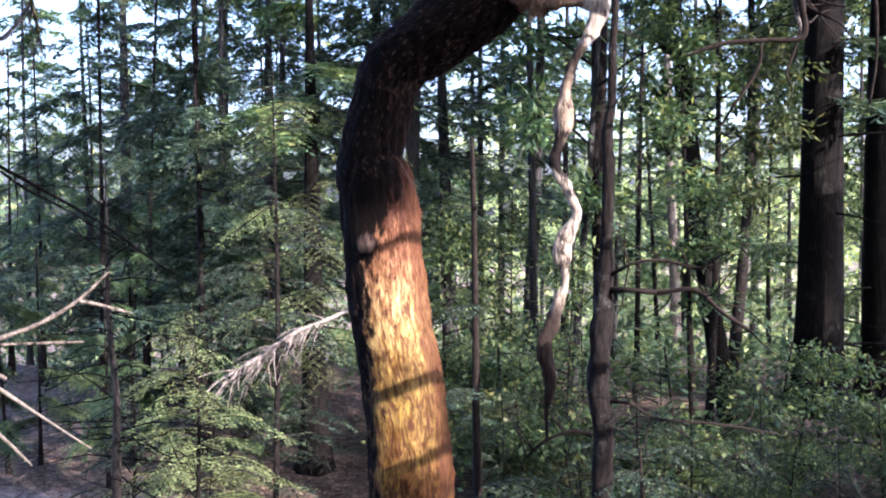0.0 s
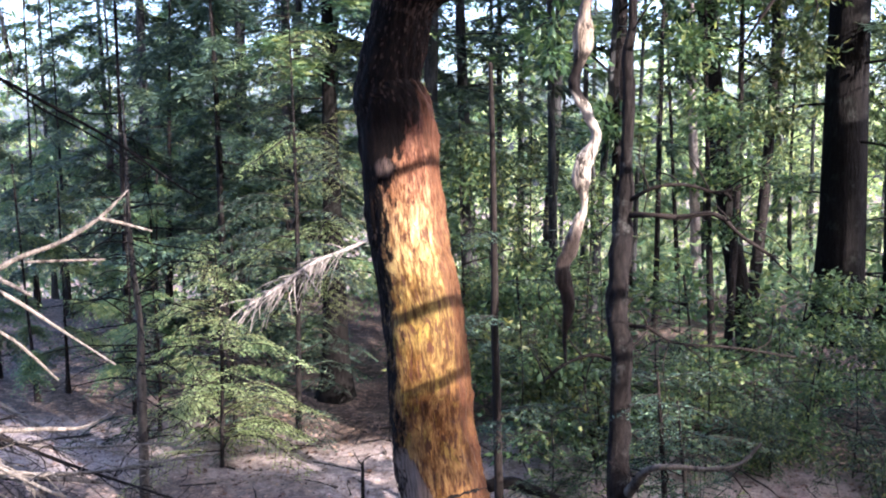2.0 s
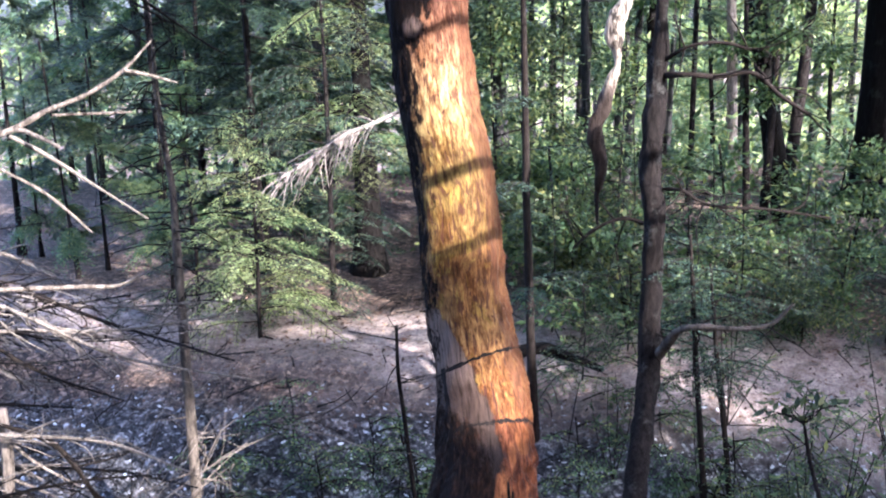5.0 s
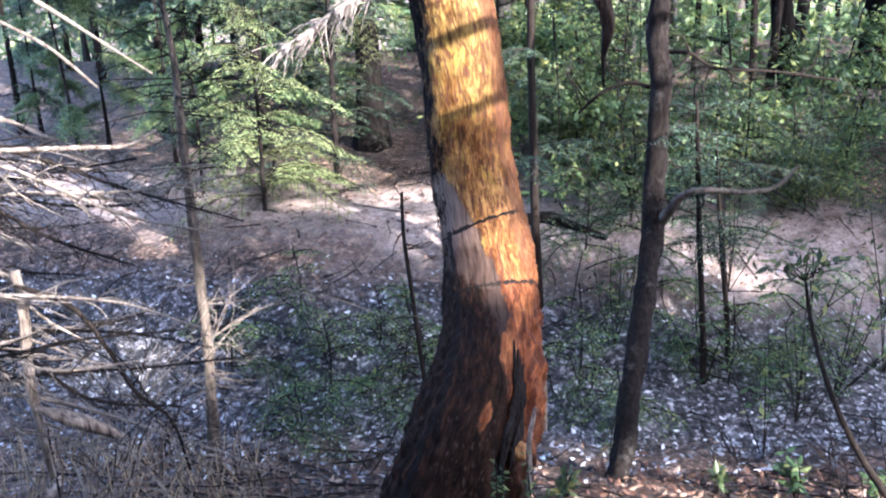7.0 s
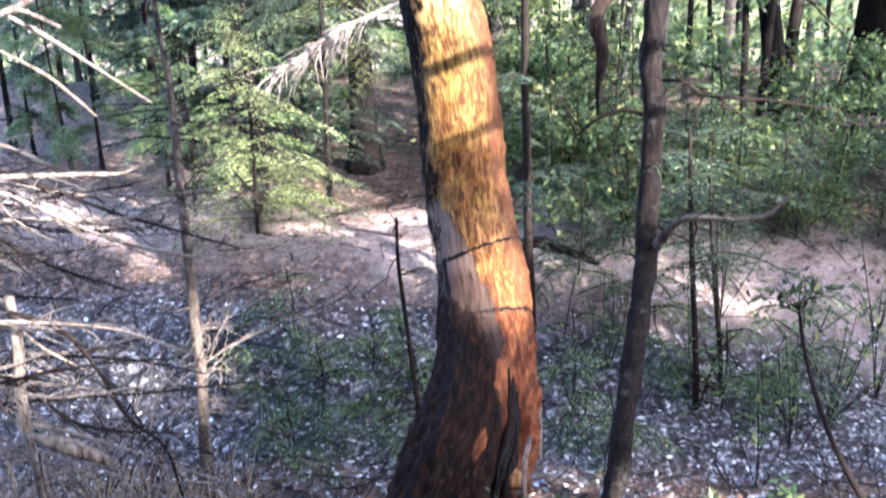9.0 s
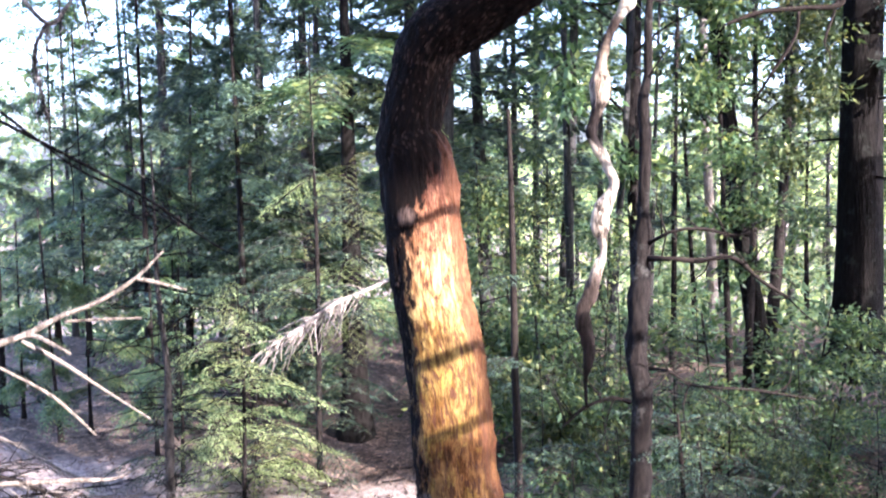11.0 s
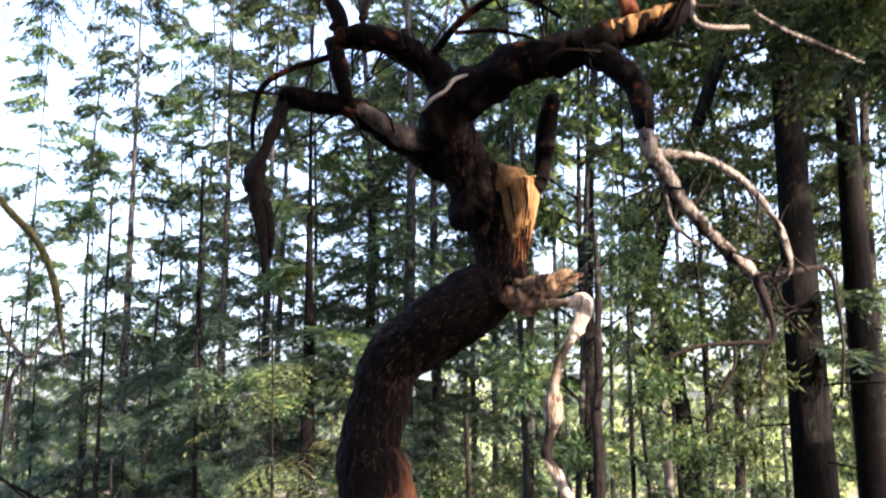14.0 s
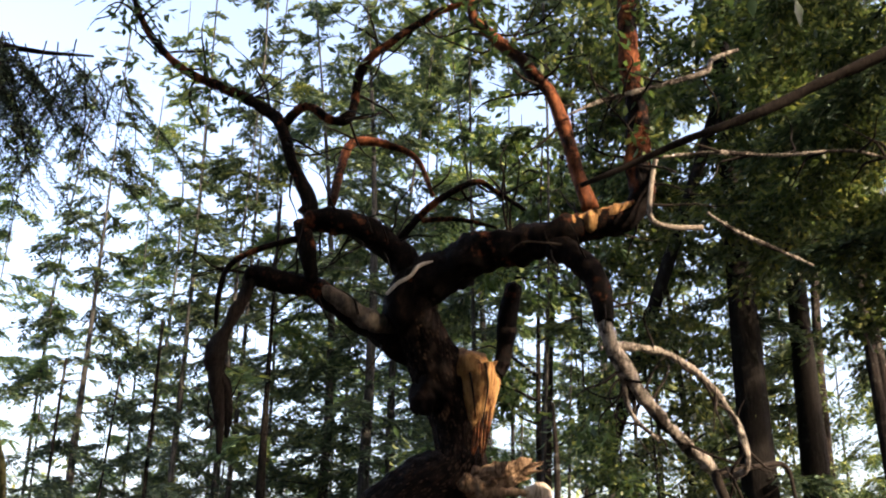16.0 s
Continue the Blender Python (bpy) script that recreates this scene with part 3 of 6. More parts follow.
POLE = [(0.39, 3.02, -0.50, 0.070), (0.40, 3.04, -0.38, 0.060), (0.43, 3.08, -0.31, 0.050), (0.47, 3.18, -0.14, 0.044), (0.52, 3.34, 0.07, 0.042), 
    (0.59, 3.58, 0.35, 0.046), (0.62, 3.70, 0.51, 0.046), (0.64, 3.80, 0.81, 0.043), (0.65, 3.85, 1.07, 0.043), (0.64, 3.90, 1.24, 0.046), 
    (0.66, 3.95, 1.49, 0.042), (0.67, 4.00, 1.63, 0.044), (0.68, 4.00, 1.83, 0.028), (0.69, 4.00, 2.11, 0.024), (0.68, 4.00, 2.27, 0.022), 
    (0.70, 4.00, 2.39, 0.021), (0.70, 4.00, 2.58, 0.018), (0.71, 4.00, 2.83, 0.014), (0.70, 4.02, 3.15, 0.008)]
POLE_BENT = [(0.63, 3.75, 0.46, 0.035), (0.67, 3.65, 0.57, 0.025), (0.71, 3.55, 0.68, 0.019), (0.79, 3.50, 0.71, 0.015), (0.92, 3.50, 0.70, 0.012), 
    (1.04, 3.50, 0.72, 0.011), (1.12, 3.50, 0.80, 0.007)]
POLE_ARM = [(0.68, 4.00, 1.62, 0.021), (0.76, 3.90, 1.63, 0.015), (0.89, 3.90, 1.62, 0.014), (1.03, 3.90, 1.63, 0.012), (1.14, 3.90, 1.54, 0.010), 
    (1.26, 3.90, 1.46, 0.007)]
POLE_ARM_B = [(0.68, 4.00, 1.67, 0.012), (0.78, 3.90, 1.74, 0.009), (0.91, 3.90, 1.75, 0.009), (1.05, 3.90, 1.71, 0.007)]
POLE_ARM_C = [(0.68, 3.90, 1.17, 0.012), (0.75, 3.80, 1.18, 0.009), (0.86, 3.80, 1.12, 0.007), (1.09, 3.80, 1.10, 0.007), (1.34, 3.80, 1.06, 0.005)]
POLE_ARM_D = [(0.60, 3.80, 1.05, 0.013), (0.52, 3.80, 1.07, 0.011), (0.41, 3.80, 1.03, 0.009), (0.32, 3.80, 0.95, 0.006)]
SAPLING = [(-1.19, 3.30, -0.46, 0.031), (-1.17, 3.30, -0.13, 0.025), (-1.16, 3.32, 0.14, 0.022), (-1.17, 3.36, 0.41, 0.021), 
    (-1.18, 3.40, 0.74, 0.019), (-1.19, 3.44, 1.06, 0.017), (-1.20, 3.48, 1.26, 0.014), (-1.225, 3.51, 1.44, 0.012), (-1.25, 3.55, 1.62, 0.010), 
    (-1.26, 3.58, 1.87, 0.006), (-1.27, 3.60, 2.12, 0.004)]
LOG = [(-0.64, 2.35, -0.08, 0.017), (-0.43, 2.33, -0.02, 0.026), (-0.22, 2.32, 0.00, 0.029), (-0.02, 2.30, 0.03, 0.028), (0.18, 2.30, 0.05, 0.028), 
    (0.38, 2.30, 0.03, 0.027), (0.52, 2.32, -0.01, 0.023), (0.70, 2.35, -0.07, 0.019)]


TRUNK_PATH = spline(TRUNK, 16)
TRUNK_ARC = np.r_[0, np.cumsum(np.linalg.norm(np.diff(TRUNK_PATH[:, :3], axis=0), axis=1))]


def trunk_axes(i):
    """Directions round the trunk at ring i: along it, across it to +x, and to its front."""
    t = unit(TRUNK_PATH[min(i + 1, len(TRUNK_PATH) - 1), :3] - TRUNK_PATH[max(i - 1, 0), :3])
    across = unit(np.cross((0.0, 1.0, 0.0), t))
    return t, across, np.cross(across, t) * -1.0


def on_trunk(z, p, out=1.0):
    """A point of the trunk's front at height z, p of the way across (-1 to 1)."""
    i = int(np.argmin(np.abs(TRUNK_PATH[:120, 2] - z)))
    t, across, front = trunk_axes(i)
    front = front if front[1] < 0 else -front
    return TRUNK_PATH[i, :3] + (across * p + front * math.sqrt(max(0.0, 1 - p * p))) * TRUNK_PATH[i, 3] * out


def trunk_bark():
    """Smooth skin of orange, cream and olive with a grey bare wedge low down, dark scales along one edge, a charred
    foot, and painted shade over the bend.
    """
    m, nt, p = material("madrone_trunk_bark")
    uvs = nt.nodes.new("ShaderNodeUVMap")
    uvs.uv_map = "bark"
    sep = nt.nodes.new("ShaderNodeSeparateXYZ")
    nt.links.new(uvs.outputs[0], sep.inputs[0])
    u, v = sep.outputs["X"], sep.outputs["Y"]
    across = maths(nt, "SINE", maths(nt, "MULTIPLY", u, math.pi))
    flat = nt.nodes.new("ShaderNodeCombineXYZ")
    nt.links.new(maths(nt, "MULTIPLY", u, 0.45), flat.inputs[0])
    nt.links.new(v, flat.inputs[1])

    def skin_noise(sx, sy, scale, detail=5.0, rough=0.6, distort=0.0):
        mp = nt.nodes.new("ShaderNodeMapping")
        mp.inputs["Scale"].default_value = (sx, sy, 1)
        nt.links.new(flat.outputs[0], mp.inputs[0])
        return noise_tex(nt, mp.outputs[0], scale, detail, rough, distort)

    total = float(TRUNK_ARC[-1])

    def at(z):
        return float(np.interp(z, TRUNK_PATH[:192, 2], TRUNK_ARC[:192])) / total

    wob = skin_noise(1.6, 1, 6.0, 5, 0.65)
    ragged = skin_noise(2.5, 1, 14.0, 6, 0.7)
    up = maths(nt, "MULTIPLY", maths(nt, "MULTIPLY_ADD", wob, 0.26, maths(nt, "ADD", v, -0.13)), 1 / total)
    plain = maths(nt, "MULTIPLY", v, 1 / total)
    # skin tones by height; from 2.0 up, shade on the bend is painted in
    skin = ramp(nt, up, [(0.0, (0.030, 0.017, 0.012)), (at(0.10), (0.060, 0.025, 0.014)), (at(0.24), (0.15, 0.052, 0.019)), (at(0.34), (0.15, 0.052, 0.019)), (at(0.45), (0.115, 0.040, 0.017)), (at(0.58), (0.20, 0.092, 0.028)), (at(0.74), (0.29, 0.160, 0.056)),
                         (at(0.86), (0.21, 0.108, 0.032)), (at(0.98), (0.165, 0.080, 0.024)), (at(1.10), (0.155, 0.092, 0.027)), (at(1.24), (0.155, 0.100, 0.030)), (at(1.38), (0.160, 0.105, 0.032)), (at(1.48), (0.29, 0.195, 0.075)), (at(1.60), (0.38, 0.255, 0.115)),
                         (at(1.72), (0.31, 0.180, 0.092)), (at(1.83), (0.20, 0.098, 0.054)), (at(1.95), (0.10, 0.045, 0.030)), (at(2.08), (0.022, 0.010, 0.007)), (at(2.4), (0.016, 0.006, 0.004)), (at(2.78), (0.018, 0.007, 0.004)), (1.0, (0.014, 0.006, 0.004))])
    # dashes and fine fibre along the trunk
    fibre = skin_noise(11, 2.0, 8.0, 9, 0.75, 0.3)
    skin = mix(nt, 1.0, skin, ramp(nt, fibre, [(0.36, (0.30, 0.22, 0.18)), (0.46, (0.74, 0.68, 0.62)), (0.54, (1.0, 1.0, 1.0)), (0.66, (1.7, 1.75, 1.6))]), "MULTIPLY")
    blotch = ramp(nt, skin_noise(2.6, 1.0, 13.0, 5, 0.62, 0.6), [(0.34, (0.42, 0.34, 0.30)), (0.47, (0.85, 0.80, 0.76)), (0.56, (1.1, 1.1, 1.05)), (0.68, (1.65, 1.7, 1.5))])
    skin = mix(nt, 0.9, skin, blotch, "MULTIPLY")
    zone = ramp(nt, up, [(at(0.5), (0, 0, 0)), (at(0.62), (1, 1, 1)), (at(1.36), (1, 1, 1)), (at(1.46), (0, 0, 0))])
    yellow = ramp(nt, skin_noise(2.2, 1.1, 8.0, 6, 0.66, 0.5), [(0.55, (0, 0, 0)), (0.61, (1, 1, 1))])
    skin = mix(nt, maths(nt, "MULTIPLY", maths(nt, "MULTIPLY", yellow, zone), 0.75), skin, mix(nt, 1.0, (0.27, 0.175, 0.034), ramp(nt, fibre, [(0.35, (0.5, 0.45, 0.4)), (0.6, (1.1, 1.1, 1.1))]), "MULTIPLY"))
    redden = ramp(nt, skin_noise(3.0, 0.9, 9.0, 7, 0.7, 0.6), [(0.50, (0, 0, 0)), (0.57, (1, 1, 1))])
    skin = mix(nt, maths(nt, "MULTIPLY", redden, 0.8), skin, mix(nt, 1.0, (0.46, 0.32, 0.24), skin, "MULTIPLY"))
    dash = ramp(nt, skin_noise(13, 2.4, 6.0, 4, 0.55, 0.4), [(0.40, (1, 1, 1)), (0.44, (0, 0, 0))])
    skin = mix(nt, maths(nt, "MULTIPLY", dash, 0.85), skin, (0.055, 0.020, 0.012))
    # red rind where the skin turns away to +x
    rind = ramp(nt, maths(nt, "MULTIPLY_ADD", ragged, 0.5, across), [(0.92, (0, 0, 0)), (1.15, (1, 1, 1))])
    rind = maths(nt, "MULTIPLY", rind, ramp(nt, plain, [(at(0.4), (0, 0, 0)), (at(0.6), (1, 1, 1))]))
    skin = mix(nt, maths(nt, "MULTIPLY", rind, 0.8), skin, mix(nt, 1.0, (0.100, 0.042, 0.020), ramp(nt, fibre, [(0.35, (0.4, 0.4, 0.4)), (0.65, (1.3, 1.3, 1.3))]), "MULTIPLY"))

    def side_of(stops, soft, spread):
        """One where the skin lies on the -x side of a line that wanders up the trunk."""
        line = ramp(nt, plain, [(at(z) if z < 2.5 else 1.0, (0.5 + 0.4 * e,) * 3) for z, e in stops])
        d = maths(nt, "MULTIPLY_ADD", maths(nt, "ADD", line, -0.5), 2.5, maths(nt, "MULTIPLY", across, -1.0))
        d = maths(nt, "ADD", d, maths(nt, "MULTIPLY_ADD", ragged, spread, 0.5 - spread / 2))
        return ramp(nt, d, [(0.5 - soft, (0, 0, 0)), (0.5 + soft, (1, 1, 1))])

    # the grey wedge where the skin has come away
    bare = side_of([(0.40, 0.35), (0.50, 0.2), (0.58, 0.05), (0.67, -0.08), (0.76, -0.30), (0.86, -0.58), (0.90, -1.15), (2.6, -1.2)], 0.03, 0.45)
    weather = skin_noise(16, 1.3, 6.0, 8, 0.7)
    grey = ramp(nt, up, [(at(0.36), (0.026, 0.017, 0.013)), (at(0.60), (0.066, 0.042, 0.030)), (at(0.70), (0.175, 0.118, 0.086)), (at(0.9), (0.14, 0.092, 0.066))])
    skin = mix(nt, bare, skin, mix(nt, 1.0, grey, ramp(nt, weather, [(0.34, (0.25, 0.22, 0.2)), (0.48, (0.85, 0.85, 0.85)), (0.65, (1.25, 1.25, 1.25))]), "MULTIPLY"))
    # dark scales with painted shade along the -x edge and over the bend, and char over the foot
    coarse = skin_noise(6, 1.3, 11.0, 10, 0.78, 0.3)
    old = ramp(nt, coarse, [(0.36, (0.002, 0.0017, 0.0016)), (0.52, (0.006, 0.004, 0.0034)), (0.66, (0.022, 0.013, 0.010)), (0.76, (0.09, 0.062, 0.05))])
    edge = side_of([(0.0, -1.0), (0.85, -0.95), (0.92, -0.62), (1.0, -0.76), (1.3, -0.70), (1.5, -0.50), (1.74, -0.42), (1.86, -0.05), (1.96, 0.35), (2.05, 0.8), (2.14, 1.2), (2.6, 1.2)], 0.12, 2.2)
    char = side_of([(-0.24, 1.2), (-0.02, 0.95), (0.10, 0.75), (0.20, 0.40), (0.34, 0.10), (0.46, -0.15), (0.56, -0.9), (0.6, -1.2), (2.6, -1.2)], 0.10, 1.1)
    def spot(c, z, wide, tall):
        """A ragged bare patch on the skin."""
        a = maths(nt, "MULTIPLY", maths(nt, "ADD", across, -c), 1 / wide)
        b = maths(nt, "MULTIPLY", maths(nt, "ADD", v, -at(z) * total), 1 / tall)
        d = maths(nt, "MULTIPLY_ADD", ragged, 1.6, maths(nt, "SQRT", maths(nt, "ADD", maths(nt, "MULTIPLY", a, a), maths(nt, "MULTIPLY", b, b))))
        return ramp(nt, maths(nt, "MULTIPLY", d, 0.5), [(0.78, (1, 1, 1)), (0.90, (0, 0, 0))])

    peeled = maths(nt, "MAXIMUM", maths(nt, "MAXIMUM", spot(0.30, 0.30, 0.20, 0.09), spot(0.52, 0.40, 0.10, 0.05)), maths(nt, "MAXIMUM", spot(0.02, 0.16, 0.10, 0.04), spot(0.75, 0.46, 0.14, 0.07)))
    worn = ramp(nt, skin_noise(3, 1, 9.0, 6, 0.7, 0.5), [(0.56, (0, 0, 0)), (0.64, (1, 1, 1))])
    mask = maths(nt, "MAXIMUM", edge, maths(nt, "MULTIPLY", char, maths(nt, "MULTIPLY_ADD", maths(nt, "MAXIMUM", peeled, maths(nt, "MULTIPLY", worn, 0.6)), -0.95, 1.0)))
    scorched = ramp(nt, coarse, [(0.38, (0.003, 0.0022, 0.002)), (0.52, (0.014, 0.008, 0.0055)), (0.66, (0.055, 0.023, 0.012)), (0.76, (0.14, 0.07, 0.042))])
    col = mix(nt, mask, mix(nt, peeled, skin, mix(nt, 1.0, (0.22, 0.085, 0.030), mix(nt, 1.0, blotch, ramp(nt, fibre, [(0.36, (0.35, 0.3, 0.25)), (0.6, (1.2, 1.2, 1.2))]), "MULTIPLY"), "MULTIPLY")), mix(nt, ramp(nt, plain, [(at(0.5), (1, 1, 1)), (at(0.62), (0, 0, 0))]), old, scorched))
    # a grey knot under the bend
    du = maths(nt, "MULTIPLY", maths(nt, "ADD", across, 0.33), 0.14)
    dv = maths(nt, "ADD", v, -at(1.84) * total)
    knot = maths(nt, "MULTIPLY_ADD", ragged, 0.02, maths(nt, "SQRT", maths(nt, "ADD", maths(nt, "MULTIPLY", du, du), maths(nt, "MULTIPLY", dv, dv))))
    col = mix(nt, ramp(nt, knot, [(0.036, (1, 1, 1)), (0.05, (0, 0, 0))]), col, ramp(nt, fibre, [(0.38, (0.012, 0.009, 0.008)), (0.6, (0.11, 0.075, 0.06))]))
    # two thin cracks round the lower trunk and a fissure in the bare wedge
    slope = maths(nt, "MULTIPLY_ADD", across, -0.030, maths(nt, "MULTIPLY_ADD", ragged, 0.03, maths(nt, "ADD", v, -0.015)))
    crack = maths(nt, "LESS_THAN", maths(nt, "ABSOLUTE", maths(nt, "ADD", slope, -at(0.685) * total)), maths(nt, "MULTIPLY_ADD", wob, 0.03, -0.010))
    crack = maths(nt, "MAXIMUM", crack, maths(nt, "LESS_THAN", maths(nt, "ABSOLUTE", maths(nt, "ADD", slope, -at(0.475) * total)), maths(nt, "MULTIPLY_ADD", fibre, 0.05, -0.018)))
    fissure = maths(nt, "MULTIPLY", maths(nt, "LESS_THAN", maths(nt, "ABSOLUTE", maths(nt, "MULTIPLY_ADD", ragged, 0.12, maths(nt, "ADD", across, 0.66))), 0.055), maths(nt, "LESS_THAN", v, at(0.68) * total))
    col = mix(nt, maths(nt, "MAXIMUM", crack, fissure), col, (0.010, 0.007, 0.006))
    nt.links.new(col, p.inputs["Base Color"])
    p.inputs["Specular IOR Level"].default_value = 0.06
    nt.links.new(maths(nt, "MULTIPLY_ADD", mask, 0.35, 0.5), p.inputs["Roughness"])
    h = maths(nt, "ADD", maths(nt, "MULTIPLY", fibre, 0.5), maths(nt, "MULTIPLY", maths(nt, "MULTIPLY", mask, coarse), 1.6))
    h = maths(nt, "SUBTRACT", h, maths(nt, "MULTIPLY", maths(nt, "MAXIMUM", bare, maths(nt, "MULTIPLY", dash, 0.6)), 0.35))
    bump(nt, p, h, 0.6, 0.012)
    return m


def trunk_mesh():
    """The trunk: smooth in front, ridged along its sides, with a rotted hollow and a rib beside it at the foot."""
    path, sides = TRUNK_PATH, 96
    v, f = tube_arrays(path, sides, 0.06, 5.0)
    n = len(path)
    uv = np.zeros((len(v), 2))
    for i in range(n):
        t, across, front = trunk_axes(i)
        if front[1] > 0:
            front = -front
        for k in range(sides):
            p = v[i * sides + k]
            out = p - path[i, :3]
            d = out / (np.linalg.norm(out) + 1e-9)
            uv[i * sides + k] = math.atan2(d @ across, d @ front) / math.pi, TRUNK_ARC[i]
            ridge = noise.fractal(Vector((p[0] * 38, p[1] * 38, p[2] * 9)), 0.9, 2.1, 4)
            c = d @ across
            side = max(0.0, abs(c + 0.1) - 0.55) / 0.45 if p[2] < 2.0 else 0.6
            foot = min(1.0, max(0.0, (0.5 - p[2]) / 0.45))
            push = 0.003 * ridge + (0.011 * side + 0.014 * foot) * ridge
            if d @ front > 0:
                # hollow, the rib to its +x side, and root flares
                push -= 0.105 * math.exp(-(((c - 0.60 - 0.2 * (0.22 - p[2])) / 0.13) ** 2) - ((p[2] - 0.20) / 0.15) ** 2) * (1 + 0.5 * ridge)
                push += 0.030 * math.exp(-(((c - 0.92) / 0.13) ** 2) - ((p[2] - 0.22) / 0.22) ** 2)
                push += 0.035 * math.exp(-(((c + 0.75) / 0.3) ** 2) - ((p[2] + 0.2) / 0.16) ** 2)
                push += 0.012 * math.exp(-(((c + 0.33) / 0.22) ** 2) - ((p[2] - 1.84) / 0.03) ** 2)
                push += 0.010 * math.exp(-(((c + 0.6) / 0.2) ** 2) - ((p[2] - 1.27) / 0.035) ** 2)
            v[i * sides + k] = p + d * push
    uv[n * sides + 1, 1] = TRUNK_ARC[-1]
    me = Pile().add(v, f).mesh("trunk")
    layer = me.uv_layers.new(name="bark")
    corner = np.zeros(len(me.loops), int)
    me.loops.foreach_get("vertex_index", corner)
    layer.data.foreach_set("uv", uv[corner].ravel())
    return me


def scale_pile():
    """Thin flaking plates of old bark on the sides, the foot and the upper bend."""
    r = np.random.default_rng(29)
    path = spline(TRUNK, 16)
    pile = Pile()
    base, along, across, size = [], [], [], []
    while len(base) < 3200:
        i = int(r.integers(2, len(path) - 2))
        a = r.random() * 6.28
        c, rad = path[i, :3], path[i, 3]
        t = unit(path[i + 1, :3] - path[i - 1, :3])
        e1 = unit(np.cross(t, (0.0, 1.0, 0.0)))
        e2 = np.cross(e1, t)
        d = e1 * math.cos(a) + e2 * math.sin(a)
        z = c[2]
        want = 0.5 if z < 0.15 else 0.22 if z > 2.05 else max(0.0, (-d[0] - 0.55) * 1.8)
        if d[1] > 0.4 or r.random() > want:
            continue
        base.append(c + d * (rad * 1.005))
        along.append(unit(t * r.choice([-1, 1]) + d * 0.18 + r.normal(0, 0.15, 3)))
        across.append(np.cross(t, d) + r.normal(0, 0.1, 3))
        size.append(0.010 + 0.018 * r.random())
    size = np.array(size)
    return pile.leaves(base, along, unit(np.array(across)), size, size * 0.4, 0.1)


def build_madrone():
    tree = thing("madrone_tree", "bent madrone with peeling orange bark over leaf litter", "tree", at=(-0.2, 2.6, 0.0))
    inv = Matrix.Translation((0.2, -2.6, 0.0))

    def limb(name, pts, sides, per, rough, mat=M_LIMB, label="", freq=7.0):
        p = Pile().add(*tube_arrays(spline(pts, per), sides, rough, freq))
        ob = part(name, p, mat, tree, label)
        ob.matrix_parent_inverse = inv
        return ob

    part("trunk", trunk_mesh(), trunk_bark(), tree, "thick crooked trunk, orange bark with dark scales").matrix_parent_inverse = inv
    scales = part("old_bark", scale_pile(), M_SCALE, tree, "old dark bark scales")
    scales.matrix_parent_inverse = inv
    tagged(scales, kind="stuff")
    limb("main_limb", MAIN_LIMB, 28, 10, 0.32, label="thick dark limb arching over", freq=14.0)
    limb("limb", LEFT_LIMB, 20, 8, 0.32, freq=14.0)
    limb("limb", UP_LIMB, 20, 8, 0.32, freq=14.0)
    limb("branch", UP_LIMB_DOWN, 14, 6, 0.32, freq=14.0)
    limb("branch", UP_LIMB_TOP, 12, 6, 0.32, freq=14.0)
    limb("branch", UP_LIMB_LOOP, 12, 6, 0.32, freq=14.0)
    limb("branch", LEFT_ARC, 8, 6, 0.1)
    limb("branch", RED_TWIG, 10, 6, 0.12, M_RED, "red-barked twig")
    limb("branch", ARC_TWIG, 8, 6, 0.1)
    limb("branch", ARC_TWIG_B, 8, 6, 0.1)
    limb("branch", RIGHT_TOP, 14, 6, 0.32, M_RED, "red-barked upright branch", freq=14.0)
    limb("branch", DROOP, 18, 8, 0.32, freq=14.0)
    limb("branch", STUB, 14, 6, 0.32, freq=14.0)
    limb("limb", PEEL, 28, 12, 0.14, M_PEEL, "bare orange stump of a torn limb", freq=9.0)
    for line in ([(0.33, 3.395, 3.18), (0.345, 3.40, 3.10), (0.335, 3.43, 3.01), (0.325, 3.46, 2.92)], [(0.27, 3.40, 3.16), (0.285, 3.41, 3.08), (0.30, 3.44, 2.98)]):
        limb("crack", [(*q, 0.0045 - 0.0008 * k) for k, q in enumerate(line)], 6, 5, 0.5, M_DARKTWIG, "dark split in the bare wood", freq=40.0)
    for k in range(5):
        x = 0.36 - 0.015 * k
        limb("bark_strip", [(x, 3.45, 3.02 - 0.02 * k, 0.004), (x - 0.01, 3.45, 2.93 - 0.02 * k, 0.006), (x - 0.025 + 0.008 * (k % 3), 3.455, 2.84 - 0.015 * (k % 2), 0.003)], 6, 5, 0.5, M_RED, "ragged orange fibre", freq=30.0)
    # orange overlay paints the sunlit top of the main limb
    limb("bright_limb_top", [(0.54, 3.10, 3.595, 0.02), (0.61, 3.07, 3.618, 0.040), (0.70, 3.04, 3.646, 0.036), (0.79, 3.0, 3.672, 0.030), (0.85, 2.975, 3.70, 0.014)], 18, 10, 0.6, M_PEEL, "orange patch painted where sun falls on the limb", freq=16.0)
    limb("bright_limb_top", [(0.0, 3.43, 3.28, 0.02), (-0.07, 3.405, 3.31, 0.047), (-0.17, 3.38, 3.36, 0.040), (-0.27, 3.355, 3.42, 0.036), (-0.36, 3.34, 3.455, 0.012)], 16, 8, 0.35, M_ARCH, "pale grey bark along the top of the limb", freq=16.0)
    limb("burl", BURL, 18, 10, 0.75, freq=20.0)
    limb("twig", WHITE_TWIG, 8, 6, 0.5, M_BONE, "short bleached broken twig")
